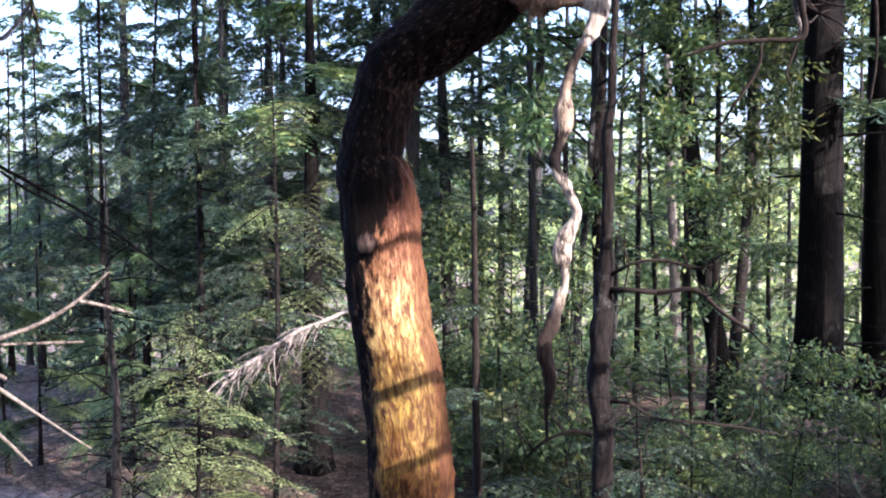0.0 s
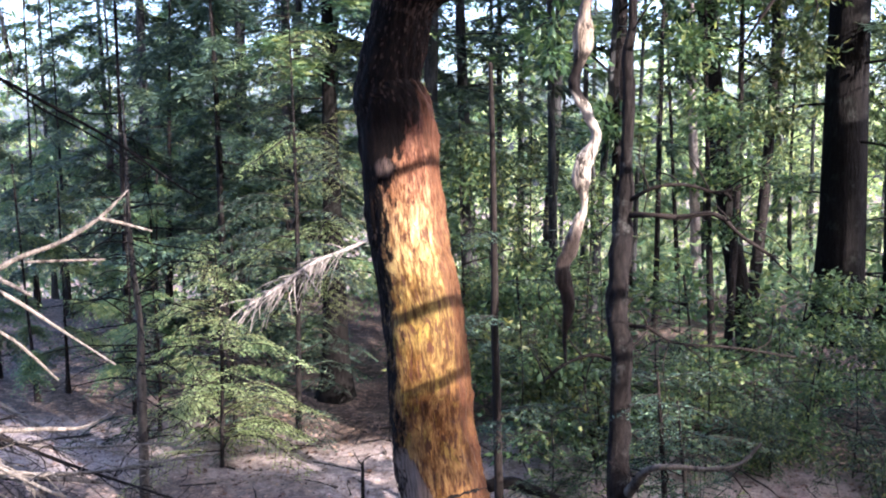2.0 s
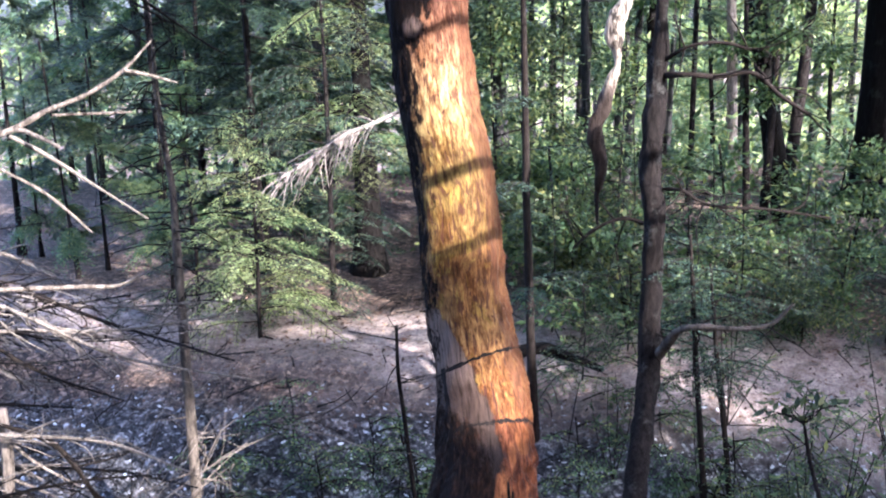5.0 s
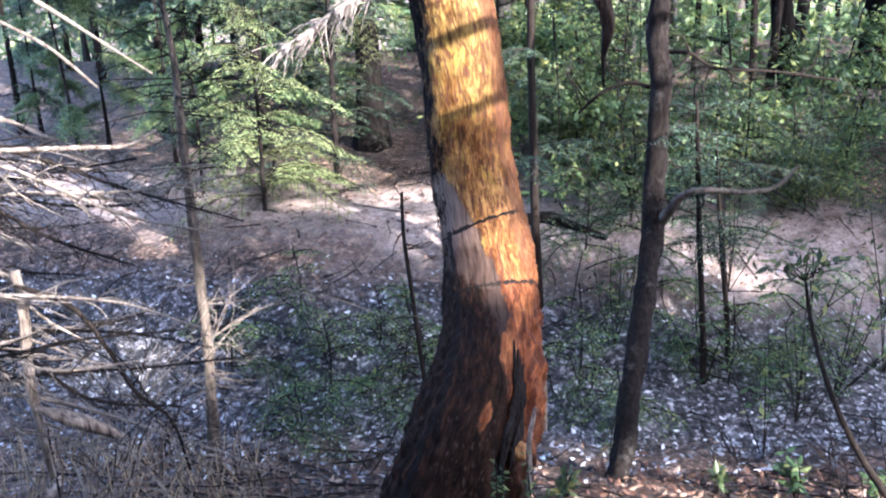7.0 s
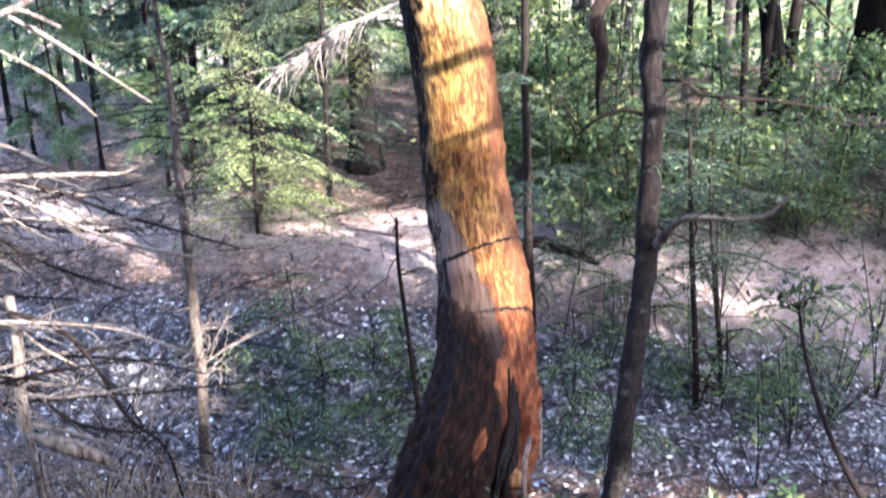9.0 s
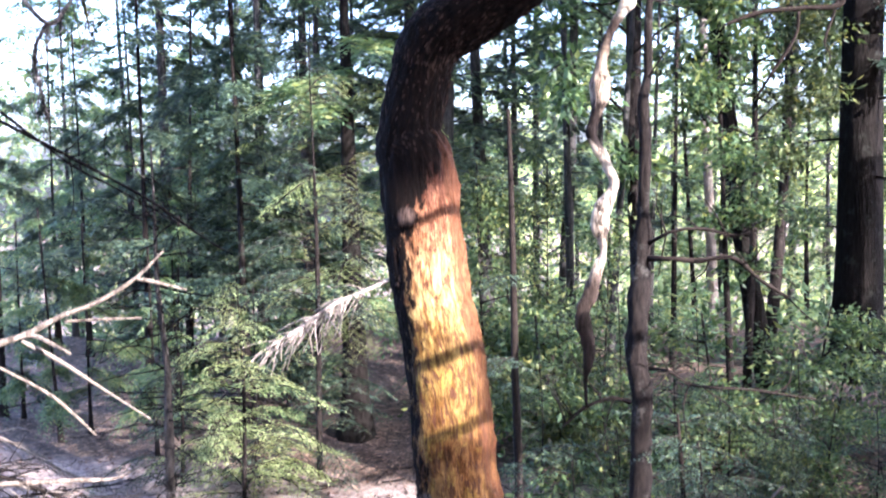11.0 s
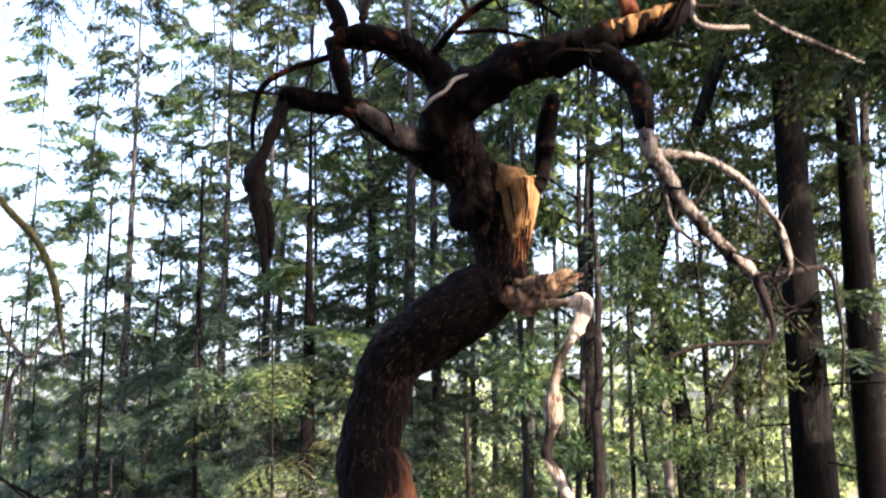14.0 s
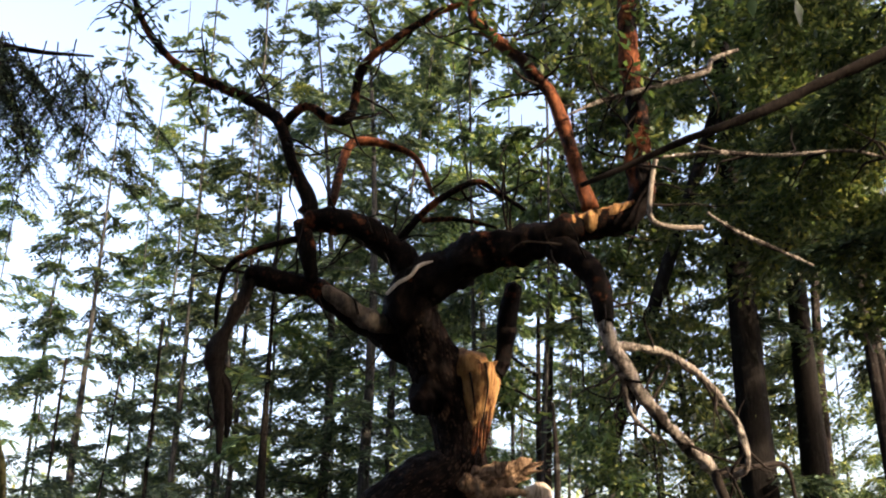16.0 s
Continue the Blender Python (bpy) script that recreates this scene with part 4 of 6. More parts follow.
    limb("dead_branch", DEAD_LIMB_E, 10, 6, 0.40, M_DARKTWIG, freq=22.0)
    limb("dead_branch", DEAD_LIMB_F, 8, 6, 0.40, M_DARKTWIG, freq=22.0)
    limb("dead_branch", DEAD_LIMB_G, 8, 6, 0.40, M_DARKTWIG, freq=22.0)
    limb("dead_branch", LEFT_HANG, 12, 8, 0.55, M_DARKTWIG, "withered hanging branch end", freq=22.0)
    limb("dead_branch", LEFT_HANG_B, 10, 6, 0.40, M_DARKTWIG, freq=22.0)
    limb("dead_branch", DEAD_LIMB, 14, 8, 0.6, M_SNAG, "bleached barkless dead branch", freq=22.0)
    limb("dead_branch", DEAD_LIMB_B, 10, 6, 0.6, M_SNAG, freq=22.0)
    limb("dead_branch", DEAD_LIMB_C, 8, 6, 0.50, M_SNAG, freq=22.0)
    limb("twig", CURL, 8, 6, 0.1, M_TWIG)
    limb("twig", PALE_TWIG_A, 8, 6, 0.50, M_SNAG, freq=22.0)
    limb("twig", PALE_TWIG_B, 8, 6, 0.50, M_SNAG, freq=22.0)
    limb("twig", PALE_TWIG_C, 8, 6, 0.50, M_SNAG, freq=22.0)
    strips = np.random.default_rng(77)
    for k in range(7):
        c = 0.42 + 0.035 * k + 0.02 * strips.normal()
        top, low = 0.34 - 0.02 * k + 0.03 * strips.normal(), 0.06 + 0.05 * strips.random()
        pts = [(*on_trunk(top + (low - top) * t, c + 0.03 * strips.normal(), 1.02 + 0.05 * t * strips.random()), 0.004 + 0.004 * math.sin(3.1 * t)) for t in (0, 0.25, 0.5, 0.75, 1)]
        limb("bark_strip", pts, 6, 5, 0.5, M_POLE, "loose grey strip of dead bark", freq=30.0)
    a, b = on_trunk(0.13, 0.74, 0.92), on_trunk(0.12, 0.74, 1.16)
    limb("knot", [(*a, 0.022), (*(a * 0.5 + b * 0.5), 0.034), (*b, 0.018)], 14, 8, 0.35, M_PEEL, "small bare orange knot", freq=25.0)
    limb("broken_stub", STUB_PEEL, 16, 8, 0.7, M_SPLINT, "splintered stub of a torn limb", freq=22.0)
    r = np.random.default_rng(31)
    for k in range(15):
        a = np.array([0.29, 3.46, 2.715]) + r.normal(0, 1, 3) * (0.012, 0.015, 0.018)
        tip = np.array([0.40 + 0.17 * r.random(), 3.40 + 0.02 * r.normal(), 2.74 + 0.08 * r.random()])
        w = 0.024 + 0.014 * r.random()
        steps = np.linspace(0, 1, 7)[:, None]
        line = a * (1 - steps) + tip * steps + r.normal(0, 0.004, (7, 3))
        v, faces = tube_arrays(np.c_[line, w * np.array([1.0, 1.2, 1.1, 1.0, 0.8, 0.5, 0.05])[:, None] * (0.75 + 0.5 * r.random((7, 1)))], 5, 0.5, 60.0, k)
        flat = unit(np.cross(tip - a, r.normal(0, 1, 3)))
        v = v - np.outer((v - a) @ flat, flat) * 0.45
        part("splinter", Pile().add(v, faces), M_SPLINT, tree, smooth=False).matrix_parent_inverse = inv
    for pts, n, reach in ((MAIN_LIMB, 22, 0.55), (UP_LIMB_TOP, 20, 0.4), (UP_LIMB_LOOP, 18, 0.4), (RIGHT_TOP, 18, 0.5), (LEFT_LIMB, 16, 0.4), (DEAD_LIMB, 14, 0.35), (DEAD_LIMB_B, 11, 0.3), (DEAD_LIMB_C, 8, 0.3), (PALE_TWIG_A, 8, 0.3), (PALE_TWIG_B, 8, 0.3), (DROOP, 6, 0.3), (LEFT_HANG, 6, 0.2), (RED_TWIG, 5, 0.25), (ARC_TWIG, 8, 0.3), (UP_LIMB, 14, 0.4)):
        line = spline(pts, 6)
        for _ in range(n):
            p = line[r.integers(len(line) // 4, len(line))][:3]
            d = unit(r.normal(0, 1, 3) * (1, 0.6, 1))
            q = [p]
            for j in range(4):
                d = unit(d + r.normal(0, 0.35, 3))
                q.append(q[-1] + d * reach * (0.5 + 0.5 * r.random()) / 4)
            limb("twig", [(*v, 0.0065 - 0.0013 * j) for j, v in enumerate(q)], 5, 3, 0.0, M_DARKTWIG)
    limb("hanging_snag", [(x + r.normal(0, 0.003), y, z, w * r.choice([0.8, 1.0, 1.15, 1.3])) for x, y, z, w in SNAG], 22, 12, 0.42, M_HANGING, "twisted bleached limb hanging from the stub", freq=24.0)
    return tree


build_madrone()


def build_pole_tree():
    tree = thing("slender_tree", "slender dark trunk with crooked bare arms, lichen specked", "tree", at=(0.4, 3.5, -0.3))
    inv = Matrix.Translation((-0.4, -3.5, 0.3))
    # the bent branch gets paler bark, which paints the sun on its arch
    for name, pts, sides, mat in (("trunk", POLE, 18, M_POLE), ("branch", POLE_BENT, 12, M_ARCH), ("branch", POLE_ARM, 10, M_DARKTWIG), ("branch", POLE_ARM_B, 8, M_DARKTWIG),
                                  ("branch", POLE_ARM_C, 8, M_DARKTWIG), ("branch", POLE_ARM_D, 8, M_DARKTWIG)):
        if name == "branch":
            pts = [(x, y, z, w * 0.8) for x, y, z, w in pts]
        part(name, Pile().add(*tube_arrays(spline(pts, 8), sides, 0.30, 16.0)), mat, tree).matrix_parent_inverse = inv
    r = np.random.default_rng(91)
    for pts, count in ((POLE_BENT, 9), (POLE_ARM, 11), (POLE_ARM_B, 8), (POLE_ARM_C, 8), (POLE_ARM_D, 5), (POLE, 8)):
        line = spline(pts, 6)
        for _ in range(count):
            p = line[r.integers(len(line) // 4, len(line))]
            d = unit(r.normal(0, 1, 3) * (1, 0.6, 0.8))
            q = [p[:3]]
            for _ in range(4):
                d = unit(d + r.normal(0, 0.35, 3))
                q.append(q[-1] + d * (0.03 + 0.06 * r.random()))
            part("twig", Pile().limb([(*v, 0.0042 - 0.0008 * j) for j, v in enumerate(q)], 5, 3), M_DARKTWIG, tree).matrix_parent_inverse = inv


build_pole_tree()

tagged(part("dark_branch", Pile().limb([(x, y, z, 0.65 * w) for x, y, z, w in DARK_BRANCH], 10, 6, 0.25, 20.0), M_DARKTWIG), "long dark bough reaching in from a neighbouring tree", "branch")
tagged(part("fallen_branch", Pile().limb([(x, y, z, 0.75 * w) for x, y, z, w in LOG], 14, 8, 0.4, 16.0), M_LOG), "fallen bark-covered branch lying on leaf litter", "log")


# ---- forest trees ----
def conifer_parts(height, radius, seed, start=0.25, spread=1.6, sprigs=9000, droop=0.35, size=0.13, width=0.24, layers=1.8, fronds=True):
    """A fir: trunk, bare lower boughs, and a crown of drooping sprays."""
    r = np.random.default_rng(seed)
    trunk, crown = Pile(), Pile()
    bend = r.normal(0, 0.012, 2)
    hs = np.r_[-0.3, 0.0, 0.12, 0.3, 0.6, np.linspace(1.1, height, 11)]
    path = [(bend[0] * h * math.sin(h * 0.4), bend[1] * h * math.sin(h * 0.3 + 1), h, max(radius * (1 - max(h, 0) / height) ** 1.3 * (1 + 0.55 * math.exp(-max(h, 0) * 5)), 0.012)) for h in hs]
    trunk.add(*tube_arrays(path, 10, 0.10, 5.0, seed))
    z = 0.6
    boughs = []
    while z < height * 0.97:
        f = z / height
        dead = f < start
        reach = (0.25 + r.random() * 0.5) * spread * 0.6 if dead else spread * (1.05 - f) ** 0.7 * (0.55 + 0.6 * r.random())
        a = r.random() * 2 * math.pi
        d = np.array([math.cos(a), math.sin(a), 0.0])
        lift = 0.15 - droop * r.random()
        ts = np.linspace(0, 1, 5)
        pts = [(*(d[:2] * reach * t), z + reach * (lift * t - 0.35 * droop * t * t), 0.010 * (1 - 0.8 * t) * (0.6 + radius * 4)) for t in ts]
        trunk.add(*tube_arrays(pts, 4))
        if not dead or r.random() < 0.25:
            boughs.append((np.array(pts)[:, :3], d, reach))
        z += (0.10 + 0.16 * r.random()) * max(1.0, height / 12) * layers
    total = sum(b[2] for b in boughs)
    for pts, d, reach in boughs:
        n = max(8, int(sprigs * reach / total))
        side = np.cross(d, (0, 0, 1))
        if fronds:
            m, per = max(2, n // 13), 13
            t = np.repeat(r.random(m) ** 0.8, per)
            w = np.repeat(r.choice([-1.0, 1.0], m) * (0.25 + r.random(m)), per)
            way = unit(d * np.repeat(0.5 + 0.7 * r.random(m), per)[:, None] + side * w[:, None] + np.array([0, 0, -1.0]) * np.repeat(0.1 + 0.75 * r.random(m), per)[:, None])
            j = np.tile(np.arange(per), m)
            L = np.repeat((0.16 + 0.26 * reach * (0.5 + 0.5 * r.random(m))) * (0.6 + 0.7 * r.random(m)), per)
            root = np.stack([np.interp(t, np.linspace(0, 1, 5), pts[:, k]) for k in range(3)], 1)
            base = root + way * (L * j / per)[:, None] + np.array([0, 0, -1.0]) * (0.25 * L * (j / per) ** 2)[:, None]
            lat = unit(np.cross(way, (0, 0, 1)) + 1e-6) * np.where(j % 2, 1.0, -1.0)[:, None]
            along = unit(way * 0.75 + lat * (0.9 - 0.5 * j / per)[:, None] + r.normal(0, 0.15, base.shape))
            across = unit(np.cross(along, (0, 0, 1)) + r.normal(0, 0.35, base.shape))
            crown.leaves(base, along, across, size * (1.25 - 0.6 * j / per) * (0.8 + 0.4 * r.random(len(j))), size * width * 1.15, 0.1)
            continue
        t = r.random(n) ** 0.9
        t[r.random(n) < 0.25] *= 0.3
        base = np.stack([np.interp(t, np.linspace(0, 1, 5), pts[:, k]) for k in range(3)], 1)
        w = (r.random(n) - 0.5) * 2 * (0.12 + 0.33 * reach * (1 - t) + 0.05)
        base = base + side * w[:, None]
        base[:, 2] -= np.abs(w) * 0.35 + r.random(n) * 0.10
        along = unit(d * (0.5 + r.random(n))[:, None] + side * np.sign(w)[:, None] * r.random(n)[:, None] + np.array([0, 0, -1.0]) * (0.15 + 0.7 * r.random(n))[:, None])
        across = unit(np.cross(along, (0, 0, 1)) + r.normal(0, 0.5, (n, 3)))
        crown.leaves(base, along, across, size * (0.6 + 0.8 * r.random(n)), size * width, 0.1)
    return trunk, crown


def broadleaf_parts(height, radius, seed, start=0.2, spread=1.5, leaves=9000, size=0.06):
    r = np.random.default_rng(seed)
    trunk, crown = Pile(), Pile()
    k = r.normal(0, 0.25, 4)
    hs = np.linspace(-0.3, height, 12)
    axis = np.array([(k[0] * math.sin(h * 0.5), k[1] * math.sin(h * 0.4 + k[2]) - k[1] * math.sin(k[2]), h) for h in hs])
    trunk.add(*tube_arrays(np.c_[axis, np.maximum(radius * (1 - np.maximum(hs, 0) / height), 0.008)], 8, 0.08, 5.0, seed))
    tips = []
    z = height * start
    while z < height:
        a = r.random() * 2 * math.pi
        reach = spread * (0.4 + 0.6 * r.random()) * (1.1 - 0.7 * z / height)
        root = np.array([np.interp(z, hs, axis[:, j]) for j in range(3)])
        d = np.array([math.cos(a), math.sin(a), 0.15 + 0.5 * r.random()])
        mid = root + d * reach * 0.5 + r.normal(0, 0.08, 3)
        end = root + d * reach + r.normal(0, 0.1, 3) - np.array([0, 0, reach * 0.25])
        trunk.add(*tube_arrays(spline([(*root, 0.012), (*mid, 0.008), (*end, 0.003)], 3), 4))
        for t in (0.45, 0.75, 1.0):
            c = root * (1 - t) ** 2 + 2 * mid * t * (1 - t) + end * t * t
            tips.append(c + r.normal(0, 0.08, 3))
        z += (0.07 + 0.12 * r.random()) * 1.5
    per = max(4, leaves // len(tips))
    for c in tips:
        n = max(3, int(per * (0.4 + 1.2 * r.random())))
        off = r.normal(0, 1, (n, 3)) * (0.11, 0.11, 0.06)
        along = unit(off + r.normal(0, 0.10, (n, 3)) + (0, 0, -0.05))
        across = unit(np.cross(along, (0, 0, 1)) + r.normal(0, 0.4, (n, 3)))
        crown.leaves(c + off, along, across, size * (0.6 + 0.8 * r.random(n)), size * 0.5, 0.2)
    return trunk, crown


def make_tree(name, label, parts_, bark_mat, leaf_mat, x, y, turn=0.0, scale=1.0, group="forest trees"):
    tree = thing(name, label, "tree", group)
    part("trunk", parts_[0], bark_mat, tree)
    part("crown", parts_[1], leaf_mat, tree)
    tree.matrix_basis = Matrix.Translation((x, y, ground_z(x, y))) @ Matrix.Rotation(turn, 4, "Z") @ Matrix.Scale(scale, 4)
    return tree


def again(tree, x, y, turn, scale, lean=(0.0, 0.0)):
    m = Matrix.Translation((x, y, ground_z(x, y))) @ Euler((lean[0], lean[1], 0)).to_matrix().to_4x4() @ Matrix.Rotation(turn, 4, "Z")
    c = copy_thing(tree, m)
    c.scale = (scale, scale, scale)
    return c


FIR = "tall fir with dark furrowed trunk and drooping sprays of needles"
POLE_FIR = "thin fir pole with a sparse crown on a bare stem"
YOUNG = "young bushy fir with soft drooping sprays"
OAK = "small broadleaf evergreen with glossy leaves in the understorey"

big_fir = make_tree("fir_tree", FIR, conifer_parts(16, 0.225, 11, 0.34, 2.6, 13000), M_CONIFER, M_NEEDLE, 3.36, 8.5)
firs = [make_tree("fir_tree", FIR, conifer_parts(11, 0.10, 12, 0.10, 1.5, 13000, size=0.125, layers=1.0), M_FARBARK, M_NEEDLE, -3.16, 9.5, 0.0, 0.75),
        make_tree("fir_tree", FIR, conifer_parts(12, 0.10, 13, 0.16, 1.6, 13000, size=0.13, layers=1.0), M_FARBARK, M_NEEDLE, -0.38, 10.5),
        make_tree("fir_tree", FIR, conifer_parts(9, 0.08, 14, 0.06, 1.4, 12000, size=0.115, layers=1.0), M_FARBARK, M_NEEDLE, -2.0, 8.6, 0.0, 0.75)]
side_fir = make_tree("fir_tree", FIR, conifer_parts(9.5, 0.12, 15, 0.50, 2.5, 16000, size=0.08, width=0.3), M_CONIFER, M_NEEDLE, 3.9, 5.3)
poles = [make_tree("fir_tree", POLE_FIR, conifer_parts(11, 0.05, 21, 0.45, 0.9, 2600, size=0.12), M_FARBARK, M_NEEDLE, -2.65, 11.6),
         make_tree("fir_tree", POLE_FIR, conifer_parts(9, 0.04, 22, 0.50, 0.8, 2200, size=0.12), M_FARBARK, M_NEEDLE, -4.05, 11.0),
         make_tree("fir_tree", POLE_FIR, conifer_parts(8, 0.03, 23, 0.55, 0.7, 1500, size=0.11), M_POLE, M_NEEDLE, 1.83, 9.0)]
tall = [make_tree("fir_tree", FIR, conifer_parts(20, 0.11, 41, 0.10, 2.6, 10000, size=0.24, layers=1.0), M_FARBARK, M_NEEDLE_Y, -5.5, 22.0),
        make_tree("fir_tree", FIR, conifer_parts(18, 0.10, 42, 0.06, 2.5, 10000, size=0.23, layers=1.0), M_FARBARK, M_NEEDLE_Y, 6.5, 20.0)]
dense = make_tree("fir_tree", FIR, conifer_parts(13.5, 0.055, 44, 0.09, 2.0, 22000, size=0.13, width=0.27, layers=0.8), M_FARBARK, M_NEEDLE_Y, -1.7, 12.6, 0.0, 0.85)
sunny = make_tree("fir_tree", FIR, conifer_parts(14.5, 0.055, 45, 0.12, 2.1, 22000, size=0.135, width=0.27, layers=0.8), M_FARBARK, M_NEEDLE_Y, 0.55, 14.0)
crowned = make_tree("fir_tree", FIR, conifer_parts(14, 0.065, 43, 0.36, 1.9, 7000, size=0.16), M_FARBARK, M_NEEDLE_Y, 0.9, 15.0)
young = [make_tree("fir_sapling", YOUNG, conifer_parts(2.6, 0.025, 51, 0.02, 0.75, 5000, 0.5, 0.065), M_POLE, M_NEEDLE_Y, -0.55, 8.2),
         make_tree("fir_sapling", YOUNG, conifer_parts(4.2, 0.04, 52, 0.02, 1.0, 7000, 0.6, 0.075), M_POLE, M_NEEDLE, -1.75, 6.9)]
oaks = [make_tree("broadleaf_tree", OAK, broadleaf_parts(6.0, 0.05, 31, 0.34, 1.3, 4600, 0.085), M_POLE, M_LEAF, 1.2, 7.0),
        make_tree("broadleaf_tree", OAK, broadleaf_parts(8.0, 0.07, 32, 0.30, 1.6, 5600, 0.095), M_POLE, M_LEAF, 2.9, 9.6),
        make_tree("broadleaf_tree", OAK, broadleaf_parts(3.0, 0.025, 33, 0.05, 0.8, 2800, 0.072), M_POLE, M_LEAF, 0.75, 6.0, 0.0, 0.55)]


tall_oak = make_tree("broadleaf_tree", "tall broadleaf evergreen with a dark leafy crown", broadleaf_parts(9.0, 0.08, 34, 0.52, 2.1, 13000, 0.085), M_POLE, M_LEAF, 3.7, 6.9)


def plant_forest():
    again(tall_oak, 4.0, 7.4, 2.0, 1.05)
    again(tall_oak, 1.6, 9.2, 4.0, 1.15)
    again(tall_oak, 4.7, 9.8, 5.2, 1.2)
    again(tall_oak, 3.9, 5.9, 1.0, 0.8)
    r = np.random.default_rng(3)
    again(big_fir, 4.14, 9.0, 2.0, 0.85)
    again(side_fir, 4.6, 7.4, 2.2, 1.0)
    again(side_fir, 3.35, 5.3, 2.6, 1.05)
    for kind, x, y, turn, scale in ((dense, -3.7, 13.4, 1.0, 0.75), (dense, -5.4, 12.4, 2.2, 0.68), (dense, 5.3, 13.0, 2.6, 0.75), (dense, 5.9, 11.0, 0.4, 0.7), (dense, -4.0, 10.8, 0.9, 0.52), (firs[1], 1.1, 12.4, 0.9, 0.95), (oaks[1], 4.9, 12.2, 3.4, 1.0), (crowned, 1.6, 12.6, 0.2, 0.8), (crowned, 3.7, 12.9, 2.2, 0.85), (dense, -6.2, 14.5, 1.7, 0.5), (sunny, -4.6, 15.5, 3.7, 0.5), (young[1], -4.3, 10.2, 0.3, 0.85), (young[1], -5.1, 11.2, 4.3, 0.9), (sunny, -2.8, 16.2, 0.4, 0.75), (dense, -0.75, 15.6, 4.0, 1.0), (sunny, -5.9, 18.0, 2.0, 0.6), (dense, 3.1, 15.2, 3.1, 0.6), (sunny, 2.6, 19.0, 5.0, 1.0), (sunny, -1.2, 19.0, 3.3, 1.1), (dense, 7.2, 13.6, 0.6, 0.9)):
        again(kind, x, y, turn, scale)
    again(firs[1], -0.95, 11.6, 1.3, 1.0)
    again(firs[1], 0.1, 12.6, 3.7, 1.0)
    again(firs[0], -1.9, 10.6, 2.1, 0.8)
    placed = [(3.36, 8.5), (4.15, 9.0), (-3.16, 9.5), (-0.38, 10.5), (-0.92, 6.75)]

    def zone(count, y0, y1, x0, x1, kinds, gap):
        n = 0
        for _ in range(3000):
            if n >= count:
                return
            y = y0 + (y1 - y0) * r.random()
            x = y * (x0 + (x1 - x0) * r.random())
            if any((x - a) ** 2 + (y - b) ** 2 < gap * gap for a, b in placed):
                continue
            placed.append((x, y))
            kind, low, high = kinds[r.integers(0, len(kinds))]
            again(kind[r.integers(0, len(kind))], x, y, r.random() * 6.28, low + (high - low) * r.random(), (r.normal(0, 0.02), r.normal(0, 0.03)))
            n += 1

    zone(8, 6.3, 9.0, -0.56, -0.14, [(young, 0.6, 1.1)], 0.6)
    zone(4, 6.5, 9.0, -0.08, 0.10, [(young, 0.4, 0.6), (oaks[2:], 0.5, 0.7)], 0.6)
    zone(4, 6.4, 8.0, 0.08, 0.28, [(oaks[:1], 0.6, 0.8), (poles, 0.7, 1.0)], 0.6)
    zone(4, 9.2, 12.5, 0.06, 0.56, [(oaks[:2], 0.6, 0.9), (poles, 0.7, 1.0)], 0.7)
    zone(2, 9.0, 16, -0.50, -0.02, [(firs, 0.7, 1.0), (poles, 0.9, 1.3)], 0.9)
    zone(3, 12, 16, 0.02, 0.56, [(oaks[:2], 0.8, 1.1), (poles, 0.9, 1.3)], 0.9)
    zone(2, 17, 27, -0.6, -0.05, [(tall, 0.4, 0.7)], 1.6)
    zone(4, 18, 27, -0.05, 0.6, [(tall, 0.5, 0.8)], 1.6)
    zone(3, 13, 22, -0.05, 0.55, [([crowned], 0.7, 1.0)], 1.2)
    zone(3, 27, 45, -0.6, 0.6, [(tall, 0.6, 1.0), (oaks, 1.5, 2.2)], 2.0)

plant_forest()
for i, (x, y, sc) in enumerate(((-2.2, 6.2, 0.55), (-2.9, 6.8, 0.6), (-1.5, 6.1, 0.45), (-3.6, 7.2, 0.6), (-2.5, 7.6, 0.7), (-1.6, 7.7, 0.6), (-0.4, 7.3, 0.45))):
    again(young[0], x, y, 1.1 * i, sc)

